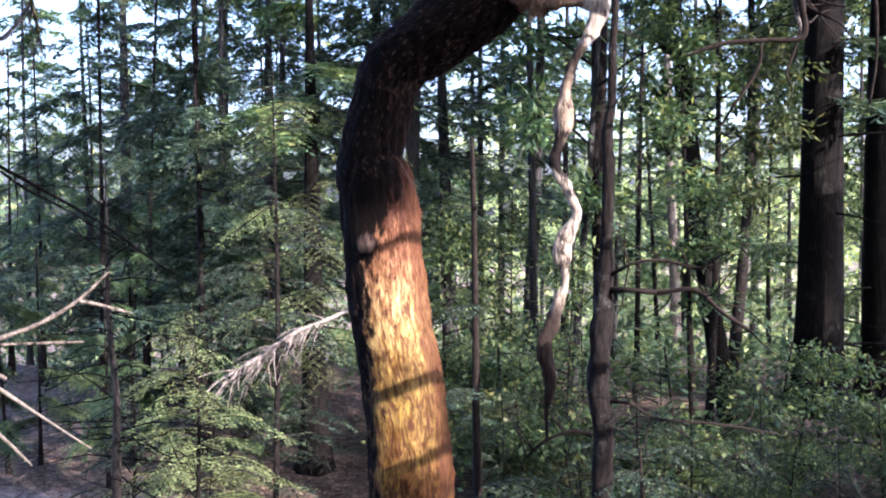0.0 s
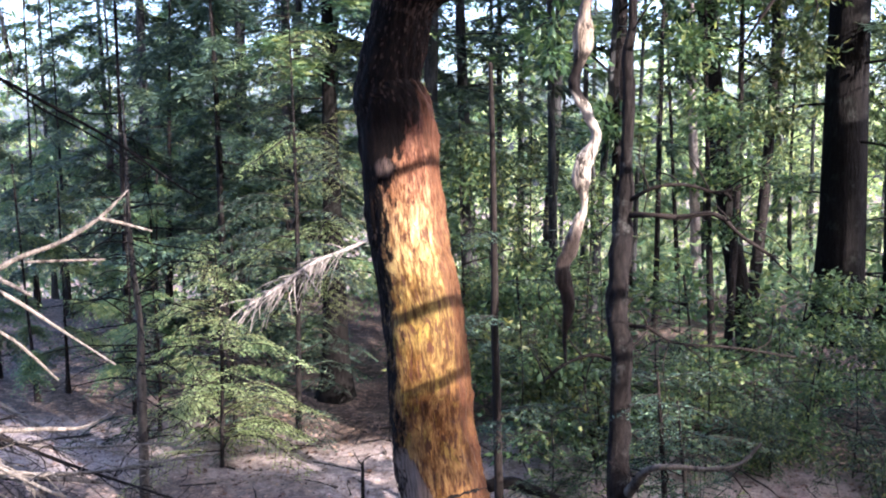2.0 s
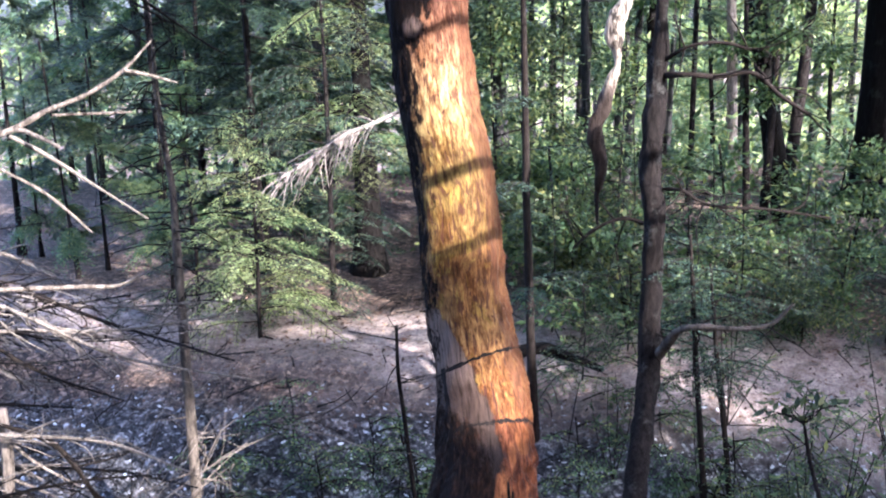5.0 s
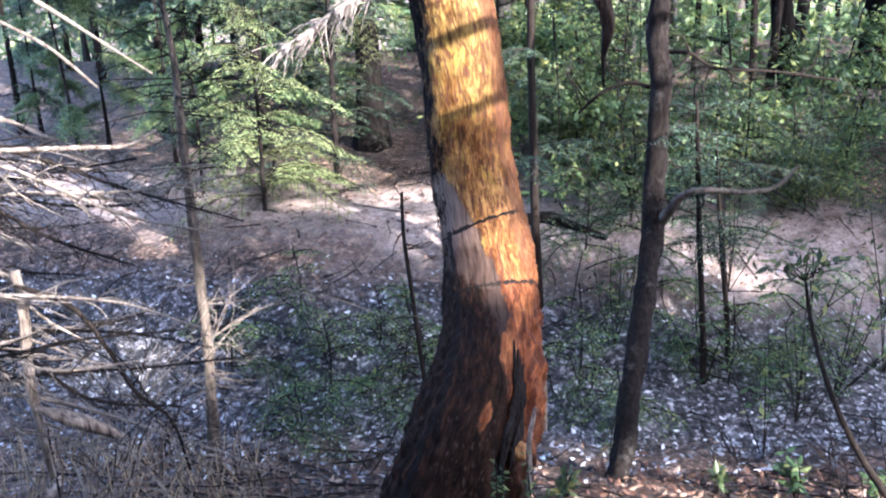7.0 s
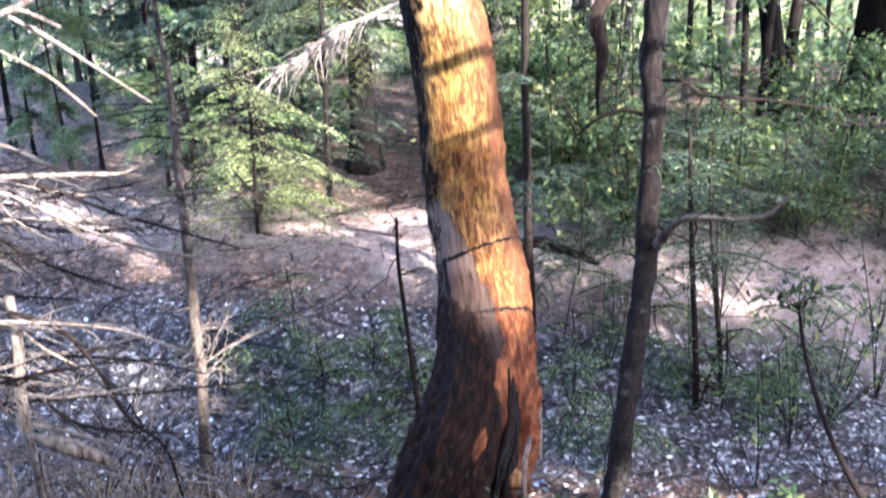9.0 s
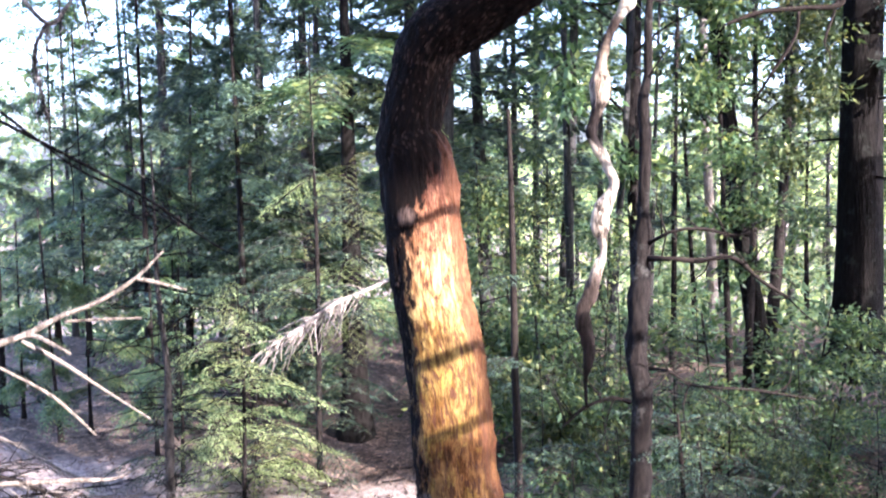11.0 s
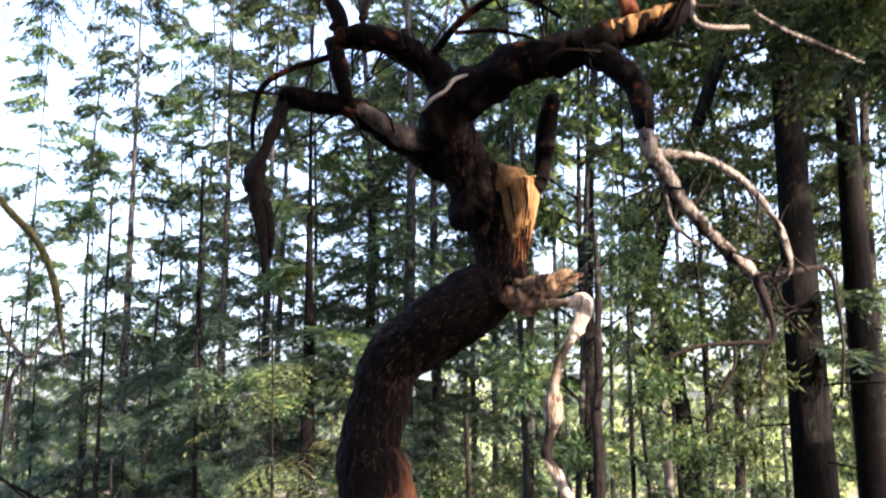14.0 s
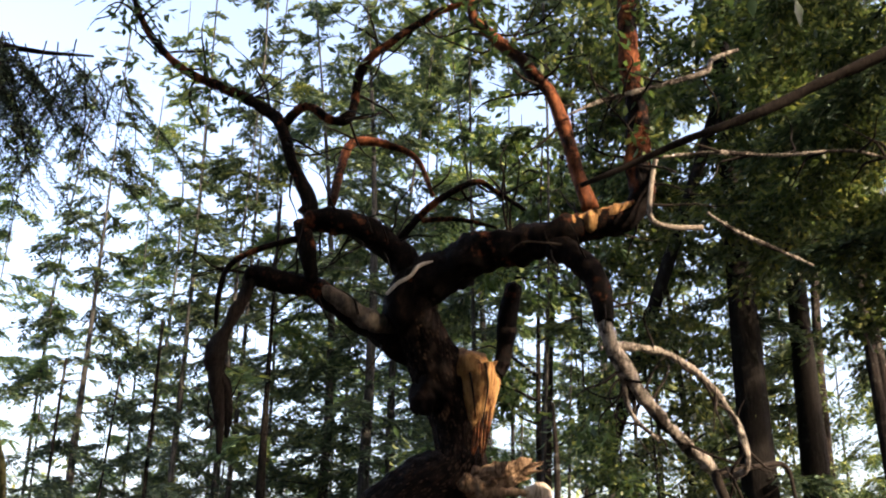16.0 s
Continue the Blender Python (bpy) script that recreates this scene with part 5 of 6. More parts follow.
# unseen trees added behind the camera, which let the low sun through in places only
SUN_SIDE = TO_SUN.cross(Vector((0, 0, 1))).normalized()
SUN_UP = SUN_SIDE.cross(TO_SUN).normalized()
GAPS = [((-0.04, 3.05, 0.70), 0.14), ((-0.07, 3.15, 0.95), 0.13), ((-0.10, 3.25, 1.22), 0.12), ((-0.14, 3.3, 1.45), 0.12), ((-0.18, 3.35, 1.75), 0.11),
        ((0.50, 3.42, 2.05), 0.10), ((0.49, 3.42, 1.85), 0.08), ((-1.0, 2.0, 1.65), 0.22), ((-0.85, 2.0, 1.45), 0.12),
        ((-1.35, 5.1, 1.05), 0.60), ((-1.2, 5.2, 1.5), 0.35), ((-0.95, 4.9, 1.2), 0.35), ((-1.1, 5.0, 0.8), 0.35), ((-1.45, 5.0, 0.6), 0.35), ((-1.02, 5.45, 0.08), 0.30), ((-0.79, 5.48, 0.08), 0.34), ((-0.46, 5.52, 0.08), 0.28), ((-0.62, 5.30, 0.07), 0.24), ((-1.69, 5.7, 0.09), 0.06), ((-1.45, 5.66, 0.09), 0.06), ((-1.25, 5.61, 0.09), 0.06), ((1.35, 4.68, -0.08), 0.05), ((1.89, 4.56, -0.16), 0.03), ((0.94, 4.83, -0.01), 0.05), ((0.86, 4.49, -0.13), 0.05), ((0.31, 4.92, 0.03), 0.08), ((-0.95, 5.6, 1.2), 0.3), ((-1.05, 6.4, 1.3), 0.4),
         ((-0.55, 2.8, -0.1), 0.07), ((-0.62, 2.6, -0.05), 0.07),
        ((-1.12, 3.3, 0.25), 0.13), ((1.6, 5.4, 0.6), 0.16), ((2.2, 5.8, 0.8), 0.16), ((1.15, 5.8, 1.0), 0.15), ((2.6, 6.2, 0.5), 0.14), ((0.85, 5.3, 0.5), 0.10), ((1.9, 6.6, 1.2), 0.2), ((2.7, 7.0, 1.5), 0.2), ((3.1, 6.4, 0.9), 0.15), ((0.5, 2.5, 0.0), 0.0), ((0.85, 2.7, -0.1), 0.02), ((1.15, 2.5, 0.0), 0.0), ((-0.55, 2.45, 0.0), 0.0), ((-1.3, 2.5, 0.55), 0.10), ((-0.85, 5.7, 1.1), 0.22),
        ((0.34, 3.45, 3.02), 0.12), ((0.95, 3.1, 3.0), 0.14), ((0.75, 3.05, 3.68), 0.09), ((-0.22, 3.5, 4.22), 0.10), ((0.55, 3.05, 4.2), 0.10), ((-0.58, 3.3, 3.5), 0.08), ((0.05, 3.2, 3.5), 0.08), ((0.52, 3.42, 2.8), 0.08),
        ((-1.0, 6.0, 1.9), 0.16), ((-1.6, 6.5, 2.2), 0.15), ((-1.4, 6.8, 1.5), 0.2), ((-2.2, 7.0, 2.0), 0.4), ((0.4, 6.0, 1.2), 0.25), ((1.0, 6.2, 1.6), 0.25), ((-0.3, 4.7, 0.05), 0.05),
        ((0.64, 3.47, -0.43), 0.06), ((0.68, 3.08, -0.28), 0.12), ((0.90, 2.77, -0.14), 0.10), ((0.45, 2.75, -0.12), 0.05), ((1.25, 2.9, -0.2), 0.06), ((-0.87, 3.39, -0.43), 0.08), ((-0.61, 3.5, -0.45), 0.02), ((-0.78, 5.18, 0.07), 0.18), ((-1.0, 5.25, 0.07), 0.14)]


def sun_windows():
    r = np.random.default_rng(6)
    centres = [(Vector(p).dot(SUN_SIDE), Vector(p).dot(SUN_UP), rad) for p, rad in GAPS]
    for _ in range(22):
        p = Vector((r.uniform(-2, 2.4), r.uniform(2.0, 6.5), r.uniform(-0.1, 0.6)))
        centres.append((p.dot(SUN_SIDE), p.dot(SUN_UP), r.uniform(0.0, 0.07)))
    for _ in range(26):
        p = Vector((r.uniform(-1.7, 3.2), r.uniform(5.6, 9.5), r.uniform(0.1, 3.2)))
        a, b = p.dot(SUN_SIDE), p.dot(SUN_UP)
        if all(abs(a - Vector(q).dot(SUN_SIDE)) > 0.3 or abs(b - Vector(q).dot(SUN_UP)) > 0.3 for q in ((-0.25, 3.4, 2.2), (-0.1, 3.4, 2.55), (-0.15, 2.45, 0.1), (0.1, 3.3, 3.2))):
            centres.append((a, b, r.uniform(0.15, 0.4)))
    for _ in range(24):
        p = Vector((r.uniform(0.6, 5.0), r.uniform(6.0, 12.0), r.uniform(1.5, 5.0)))
        a, b = p.dot(SUN_SIDE), p.dot(SUN_UP)
        if all(abs(a - Vector(q).dot(SUN_SIDE)) > 0.4 or abs(b - Vector(q).dot(SUN_UP)) > 0.4 for q in ((-0.25, 3.4, 2.2), (-0.1, 3.4, 2.55), (-0.15, 2.45, 0.1), (0.1, 3.3, 3.2), (0.3, 3.2, 3.6), (-0.3, 3.3, 3.6))):
            centres.append((a, b, r.uniform(0.2, 0.45)))
    return np.array(centres)


WINDOWS = sun_windows()
# what stands in full shade: the bend, the upper limbs and the foot of the madrone
SHADED = [((-0.85, 4.92, 0.06), 0.14), ((-1.15, 4.92, 0.06), 0.16), ((-1.45, 5.1, 0.06), 0.12), ((-1.75, 4.5, -0.1), 0.2), ((-0.85, 4.4, -0.1), 0.12), ((0.8, 3.85, -0.42), 0.2), ((0.3, 3.84, -0.42), 0.2), ((-0.8, 2.8, -0.2), 0.2), ((-0.5, 2.65, -0.13), 0.15), ((1.2, 3.9, -0.42), 0.2),
          ((-0.24, 3.4, 2.08), 0.10), ((-0.25, 3.4, 2.25), 0.14), ((-0.12, 3.4, 2.5), 0.16), ((0.08, 3.4, 2.65), 0.15), ((0.20, 3.4, 2.9), 0.12), ((0.12, 3.35, 3.15), 0.13), ((0.0, 3.3, 3.38), 0.13), ((0.22, 3.2, 3.52), 0.12), ((0.42, 3.1, 3.58), 0.12),
          ((-0.2, 3.3, 3.36), 0.12), ((-0.42, 3.3, 3.45), 0.12), ((-0.05, 3.3, 3.62), 0.12), ((-0.28, 3.3, 3.72), 0.12), ((-0.5, 3.3, 4.0), 0.15), ((-0.9, 3.4, 4.4), 0.2), ((-0.1, 3.28, 4.5), 0.2), ((0.85, 3.0, 3.9), 0.12),
          ((-0.15, 2.45, 0.05), 0.2), ((-0.15, 2.55, 0.28), 0.12), ((-0.14, 2.8, 0.48), 0.12), ((-0.02, 2.72, 0.30), 0.11), ((0.7, 2.95, 3.35), 0.1), ((-0.67, 3.3, 3.1), 0.15)]
LIT_LIMBS = [(Vector(p).dot(SUN_SIDE), Vector(p).dot(SUN_UP), rad) for p, rad in (((0.36, 3.42, 3.02), 0.10), ((0.72, 3.03, 3.66), 0.07), ((-0.2, 3.48, 4.22), 0.08), ((0.50, 3.05, 4.25), 0.07), ((0.06, 3.18, 3.5), 0.05), ((0.52, 3.40, 2.80), 0.09), ((0.85, 3.0, 3.05), 0.10))]
KEPT_SHUT = [(Vector(p).dot(SUN_SIDE), Vector(p).dot(SUN_UP), rad) for p, rad in SHADED]


def opened(pile, at=(0, 0, 0)):
    """The leaves of a crown without those in the gaps cut to let the sun onto chosen spots."""
    quads = np.vstack(pile.v).reshape(-1, 4, 3)
    pts = np.concatenate([quads, quads.mean(1, keepdims=True)], 1) + np.array(at)
    a, b = pts @ np.array(SUN_SIDE), pts @ np.array(SUN_UP)
    shut = np.ones(len(pts), bool)
    for ca, cb, rad in WINDOWS:
        shut &= ((a - ca) ** 2 + (b - cb) ** 2 > (rad + 0.07) ** 2).all(1)
    for ca, cb, rad in KEPT_SHUT:
        shut |= (a[:, 4] - ca) ** 2 + (b[:, 4] - cb) ** 2 < rad**2
    for ca, cb, rad in LIT_LIMBS:
        shut &= ((a - ca) ** 2 + (b - cb) ** 2 > rad**2).all(1)
    kept, q = Pile(), quads[shut]
    kept.v.append(q.reshape(-1, 3))
    n = np.arange(len(q))[:, None] * 4
    kept.f.extend(map(tuple, np.concatenate([n + (0, 2, 1), n + (0, 3, 2)]).tolist()))
    kept.n = len(q) * 4
    return kept


def plant_shade():
    r = np.random.default_rng(5)
    k = 0
    # added trees out of view, there only to shade the scene
    spots = [(7.62, -2.1, 11.0), (8.6, 0.0, 11.0), (10.5, 2.4, 11.0), (12.0, 5.0, 11.0), (9.6, -3.0, 12.0)]
    for x, y, tall_ in spots:
        trunk, crown = conifer_parts(tall_, 0.10, 300 + int(x * 10), 0.08, 2.0, 3200, 0.3, 0.45, fronds=False)
        at = (x, y, 0.7)
        tree = thing("fir_tree", FIR, "tree", "forest trees", at=at)
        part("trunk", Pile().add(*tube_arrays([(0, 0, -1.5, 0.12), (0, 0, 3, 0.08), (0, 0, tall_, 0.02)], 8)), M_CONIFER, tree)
        part("crown", opened(crown, at), M_NEEDLE, tree)
    # rows of added trees that block sun and sky from behind
    for back, tall_, count, step in ((4.4, 12.0, 3000, 1.25), (6.6, 13.0, 2800, 1.4), (9.0, 14.4, 1900, 1.9), (12.5, 16.5, 1500, 2.6)):
        for x in np.arange(-5.0 - 0.3 * back, 12.5 + 0.9 * back, step):
            trunk, crown = conifer_parts(tall_ + r.random(), 0.10, 60 + k, 0.08, 1.7 + 0.06 * back, count, 0.3, 0.46 + 0.014 * back, fronds=False)
            k += 1
            at = (x + r.normal(0, 0.3), -back + r.normal(0, 0.4), 0.9)
            for _ in range(8):
                stem = np.array([(at[0], at[1], 0.9 + h) for h in np.linspace(0, tall_, 60)])
                a, b = stem @ np.array(SUN_SIDE), stem @ np.array(SUN_UP)
                if min(((a - ca) ** 2 + (b - cb) ** 2).min() for ca, cb, _ in WINDOWS[:18]) > 0.05:
                    break
                at = (at[0] + 0.22, at[1], at[2])
            tree = thing("fir_tree", FIR, "tree", "forest trees")
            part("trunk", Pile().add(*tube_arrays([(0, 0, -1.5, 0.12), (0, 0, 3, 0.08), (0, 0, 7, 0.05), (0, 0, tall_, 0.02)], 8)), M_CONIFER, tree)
            part("crown", opened(crown, at), M_NEEDLE, tree)
            tree.location = at
    # more unseen poles, added to close off the sky on the -x side
    for x, y in ((-4.0, 0.5), (-5.0, -2.0), (-4.6, 2.6), (-5.6, 4.6), (-7.0, 6.5), (-6.5, 1.0), (-7.5, -2.0)):
        again(poles[r.integers(0, 2)], x, y, r.random() * 6.28, 1.0)


plant_shade()


# ---- near growth ----
def fine_spray(twigs, needles, path, reach, r, step=0.03, needle=0.024, droop=0.3):
    """A bough with side twigs, set with single needles."""
    p = spline(path, 8)
    twigs.add(*tube_arrays(p, 5))
    seg = np.r_[0, np.cumsum(np.linalg.norm(np.diff(p[:, :3], axis=0), axis=1))]
    total = seg[-1]
    s, flip = total * 0.12, 1
    while s < total:
        c = np.array([np.interp(s, seg, p[:, j]) for j in range(3)])
        e = np.array([np.interp(min(s + 0.02, total), seg, p[:, j]) for j in range(3)])
        d = unit(e - c + 1e-6)
        side = unit(np.cross(d, (0, 0, 1))) * flip
        flip = -flip
        length = reach * (1.0 - 0.8 * s / total) * (0.6 + 0.7 * r.random())
        t = np.linspace(0, 1, max(4, int(length / 0.011)))[:, None]
        way = unit(d * (0.6 + 0.3 * r.random()) + side)
        line = c + way * length * t + np.array([0, 0, -1.0]) * droop * length * t * t
        twigs.add(*tube_arrays(np.c_[line[:: max(1, len(line) // 4)], np.full((len(line[:: max(1, len(line) // 4)]), 1), 0.0016)], 3))
        tan = unit(np.gradient(line, axis=0))
        lat = unit(np.cross(tan, (0, 0, 1)))
        for sg in (1, -1):
            along = unit(tan * 0.55 + lat * sg + r.normal(0, 0.18, line.shape))
            needles.leaves(line, along, unit(np.cross(along, (0, 0, 1)) + r.normal(0, 0.5, line.shape)), needle * (0.7 + 0.6 * r.random(len(line))), 0.0075, 0.1)
        s += step * (0.7 + 0.6 * r.random())


def add_bough(tree, pts, reach, r, mat, inv=None, step=0.03):
    twigs, needles = Pile(), Pile()
    fine_spray(twigs, needles, pts, reach, r, step)
    bough = part("bough", twigs, M_DARKTWIG, tree)
    if inv is not None:
        bough.matrix_parent_inverse = inv
    tagged(part("needles", needles, mat, bough), kind="stuff")


def fine_fir(name, label, base, height, reach, boughs, seed, mat, facing=None, thick=0.014):
    r = np.random.default_rng(seed)
    x, y = base
    z0 = ground_z(x, y)
    tree = thing(name, label, "tree", at=(x, y, z0))
    stem = Pile().limb([(0, 0, -0.1, thick), (0.02, 0.01, height * 0.5, thick * 0.7), (0, 0, height, 0.003)], 8, 6, 0.1)
    part("trunk", stem, M_POLE, tree)
    for k in range(boughs):
        f = 0.06 + 0.92 * k / boughs
        a = r.random() * 6.28 if facing is None else facing + r.normal(0, 0.9)
        L = reach * (1.05 - 0.75 * f) * (0.7 + 0.5 * r.random())
        d = np.array([math.cos(a), math.sin(a), 0])
        h = height * f
        pts = [(*(d * 0.01 + (0, 0, h)), 0.005), (*(d * L * 0.5 + (0, 0, h + 0.05 * L)), 0.003), (*(d * L + (0, 0, h - 0.22 * L)), 0.0015)]
        add_bough(tree, pts, L * 0.38, r, mat)
    return tree


def sunlit_fir():
    """Fir beside the trail whose low boughs hang in the sun, which their needle colour paints in."""
    tree = make_tree("fir_tree", "fir with a dark trunk and sunlit hanging sprays", conifer_parts(5.2, 0.10, 16, 0.45, 1.0, 4000, size=0.09), M_CONIFER, M_NEEDLE_Y, -0.92, 6.75)
    r = np.random.default_rng(161)
    for k in range(34):
        h = 0.75 + 1.9 * r.random()
        a = -1.9 + r.normal(0, 1.0)
        L = 0.5 + 0.55 * r.random()
        d = np.array([math.cos(a), math.sin(a), 0.0])
        add_bough(tree, [(d[0] * 0.06, d[1] * 0.06, h, 0.008), (d[0] * L * 0.5, d[1] * L * 0.5, h - 0.02, 0.005), (d[0] * L, d[1] * L, h - 0.28 * L, 0.002)], L * 0.36, r, M_SUNLIT, step=0.045)


sunlit_fir()
fine_fir("fir_sapling", "young fir with sunlit yellow-green sprays beside the trail", (-1.38, 5.25), 1.35, 0.66, 62, 71, M_SUNLIT)
fine_fir("fir_sapling", "slim young fir with feathery sprays", (-1.05, 5.9), 2.7, 0.75, 50, 72, M_NEEDLE, thick=0.02)
fine_fir("fir_sapling", "low young fir half hidden in litter", (-1.85, 5.6), 1.0, 0.5, 24, 73, M_NEEDLE)


for i, (fx, fy, fh, fr, fn) in enumerate(((-0.80, 3.85, 0.42, 0.40, 13), (-0.38, 3.95, 0.34, 0.36, 12), (-1.0, 4.25, 0.4, 0.4, 12), (0.35, 3.95, 0.55, 0.4, 14), (0.72, 4.35, 0.8, 0.45, 18), (0.45, 4.8, 0.55, 0.45, 16), (1.35, 5.2, 0.9, 0.5, 18), (-0.6, 4.15, 0.3, 0.5, 11), (-0.25, 3.6, 0.3, 0.42, 10), (-0.9, 3.6, 0.28, 0.42, 10), (1.05, 4.0, 0.45, 0.5, 12), (1.45, 4.2, 0.5, 0.5, 12), (0.5, 3.7, 0.3, 0.42, 10), (-1.3, 4.0, 0.35, 0.45, 10), (1.12, 5.55, 0.85, 0.45, 16), (0.32, 5.3, 0.9, 0.42, 16))):
    fine_fir("fir_sapling", "low young fir with flat green sprays at the trail's edge", (fx, fy), fh, fr, fn, 120 + i, M_NEEDLE_Y, thick=0.006)
for i, (fx, fy, fh, fr, fn) in enumerate(((0.86, 5.95, 1.1, 0.5, 20), (1.35, 5.95, 1.0, 0.5, 20), (1.62, 5.25, 0.6, 0.5, 14), (2.15, 5.15, 0.6, 0.5, 14), (0.72, 5.05, 0.55, 0.4, 14), (1.9, 5.7, 0.8, 0.5, 16))):
    fine_fir("fir_sapling", "dark young fir with drooping sprays in the shade", (fx, fy), fh, fr, fn, 150 + i, M_NEEDLE, thick=0.006)


def bare_shrub(name, label, base, n, length, seed, mat, spread=0.9, thick=0.004, forks=4, lift=1.0):
    """A tangle of bare arching twigs from one foot."""
    r = np.random.default_rng(seed)
    x, y = base
    z = ground_z(x, y)
    shrub = thing(name, label, "shrub", at=(x, y, z))
    twigs = Pile()
    for _ in range(n):
        a = r.random() * 6.28
        L = length * (0.5 + 0.8 * r.random())
        d = np.array([math.cos(a) * spread, math.sin(a) * spread * 0.7, lift * (0.3 + r.random())])
        d = d / np.linalg.norm(d)
        foot = np.array([r.normal(0, 0.10), r.normal(0, 0.08), -0.02])
        pts = [foot]
        for j in range(4):
            d = unit(d + r.normal(0, 0.22, 3) + (0, 0, -0.14 * j))
            pts.append(pts[-1] + d * L / 4)
        w = thick * (0.5 + r.random())
        twigs.limb([(*p, w * (1 - 0.2 * j)) for j, p in enumerate(pts)], 5, 3)
        for _ in range(forks):
            j = r.integers(1, 4)
            e = unit(np.array(pts[j + 1]) - pts[j] + r.normal(0, 0.12, 3))
            q = [pts[j]]
            for _ in range(3):
                e = unit(e + r.normal(0, 0.35, 3))
                q.append(q[-1] + e * L * 0.13)
            twigs.limb([(*p, w * 0.5 * (1 - 0.25 * i)) for i, p in enumerate(q)], 4, 2)
    tagged(part("twig_tangle", twigs, mat, shrub), kind="stuff")
    return shrub


for i, (bx, by, n, L) in enumerate(((-1.30, 2.45, 9, 0.95), (-1.0, 2.35, 6, 0.55), (-1.55, 3.0, 11, 1.2), (-1.15, 2.85, 8, 0.7), (-1.75, 3.6, 10, 1.0), (-1.35, 2.2, 6, 0.8))):
    bare_shrub("bare_shrub", "tangle of bleached dead twigs among dry grass", (bx, by), n, L, 80 + i, M_TWIG if i % 2 == 0 else M_PALE)
for i, (bx, by, n, L) in enumerate(((-1.3, 2.7, 13, 1.0), (-1.5, 3.3, 11, 1.0), (-1.0, 3.0, 7, 0.5), (-0.5, 3.3, 5, 0.35), (1.15, 2.75, 7, 0.45), (0.9, 3.2, 6, 0.4), (-1.5, 4.2, 10, 0.6))):
    bare_shrub("bare_shrub", "thin dark leafless twigs rising from litter", (bx, by), n, L, 90 + i, M_DARKTWIG, thick=0.003)


def dead_comb(pts, reach, seed, mat, label):
    r = np.random.default_rng(seed)
    b = thing("dead_branch", label, "branch", at=pts[0][:3])
    inv = Matrix.Translation([-v for v in pts[0][:3]])
    part("stem", Pile().limb(pts, 6, 6, 0.15, 20.0), mat, b).matrix_parent_inverse = inv
    line = spline(pts, 12)
    twigs = Pile()
    for k in range(6, len(line) - 2, 2):
        for sg in (1, -1):
            p = line[k][:3]
            d = unit(line[k + 1][:3] - p)
            e = unit(d * 0.9 + np.cross(d, (0, 0.6, 0.8)) * sg * (0.5 + 0.5 * r.random()) + r.normal(0, 0.25, 3))
            L = reach * (1.1 - k / len(line)) * (0.4 + 0.8 * r.random())
            q = [p, p + e * L * 0.5 + r.normal(0, 0.012, 3), p + e * L + r.normal(0, 0.02, 3) + (0, 0, -0.1 * L)]
            w = line[k][3] * 0.5
            twigs.limb([(*q[0], w), (*q[1], w * 0.7), (*q[2], w * 0.35)], 4, 2)
            if r.random() < 0.5:
                twigs.limb([(*q[1], w * 0.5), (*(q[1] + unit(e + r.normal(0, 0.5, 3)) * L * 0.4), w * 0.25)], 3, 2)
    tagged(part("twig_tangle", twigs, mat, b), kind="stuff").matrix_parent_inverse = inv


def left_combs():
    r = np.random.default_rng(47)
    for k in range(27):
        y = 2.1 + 1.2 * r.random()
        z = 0.25 + 1.0 * r.random()
        x0, x1 = -0.62 * y - 0.25, -0.62 * y + 0.35 + 0.55 * r.random()
        drop = r.normal(-0.05, 0.16)
        w = 0.004 + 0.004 * r.random()
        pts = [(x0, y, z, w * 1.3), ((x0 * 2 + x1) / 3, y + r.normal(0, 0.05), z + drop * 0.3 + 0.04, w), ((x0 + x1 * 2) / 3, y + r.normal(0, 0.05), z + drop * 0.7, w * 0.7), (x1, y + r.normal(0, 0.08), z + drop, w * 0.35)]
        dead_comb(pts, 0.30, 200 + k, M_DARKTWIG if k % 4 == 0 else M_POLE if k % 4 == 1 else M_TWIG, "brittle dead fir bough with bare side twigs")


left_combs()


def single(name, label, category, pts, mat, sides=8, rough=0.12, group=""):
    p = part(name, Pile().limb(pts, sides, 6, rough), mat)
    return tagged(p, label, category, group)


def branched(name, label, category, pts, mat, count, reach, seed, first="trunk"):
    """A bare stem with short broken side branches."""
    r = np.random.default_rng(seed)
    base = pts[0][:3]
    t = thing(name, label, category, at=base)
    inv = Matrix.Translation([-v for v in base])
    part(first, Pile().limb(pts, 10, 6, 0.15), mat, t).matrix_parent_inverse = inv
    line = spline(pts, 8)
    for _ in range(count):
        p = line[r.integers(len(line) // 6, len(line))]
        d = unit(r.normal(0, 1, 3) * (1, 0.6, 0.6))
        q = [p[:3]]
        for _ in range(3):
            d = unit(d + r.normal(0, 0.25, 3))
            q.append(q[-1] + d * reach * (0.4 + 0.8 * r.random()) / 3)
        w = min(0.006, p[3] * 0.5)
        part("branch", Pile().limb([(*v, w * (1 - 0.27 * j)) for j, v in enumerate(q)], 5, 3, 0.1), mat, t).matrix_parent_inverse = inv


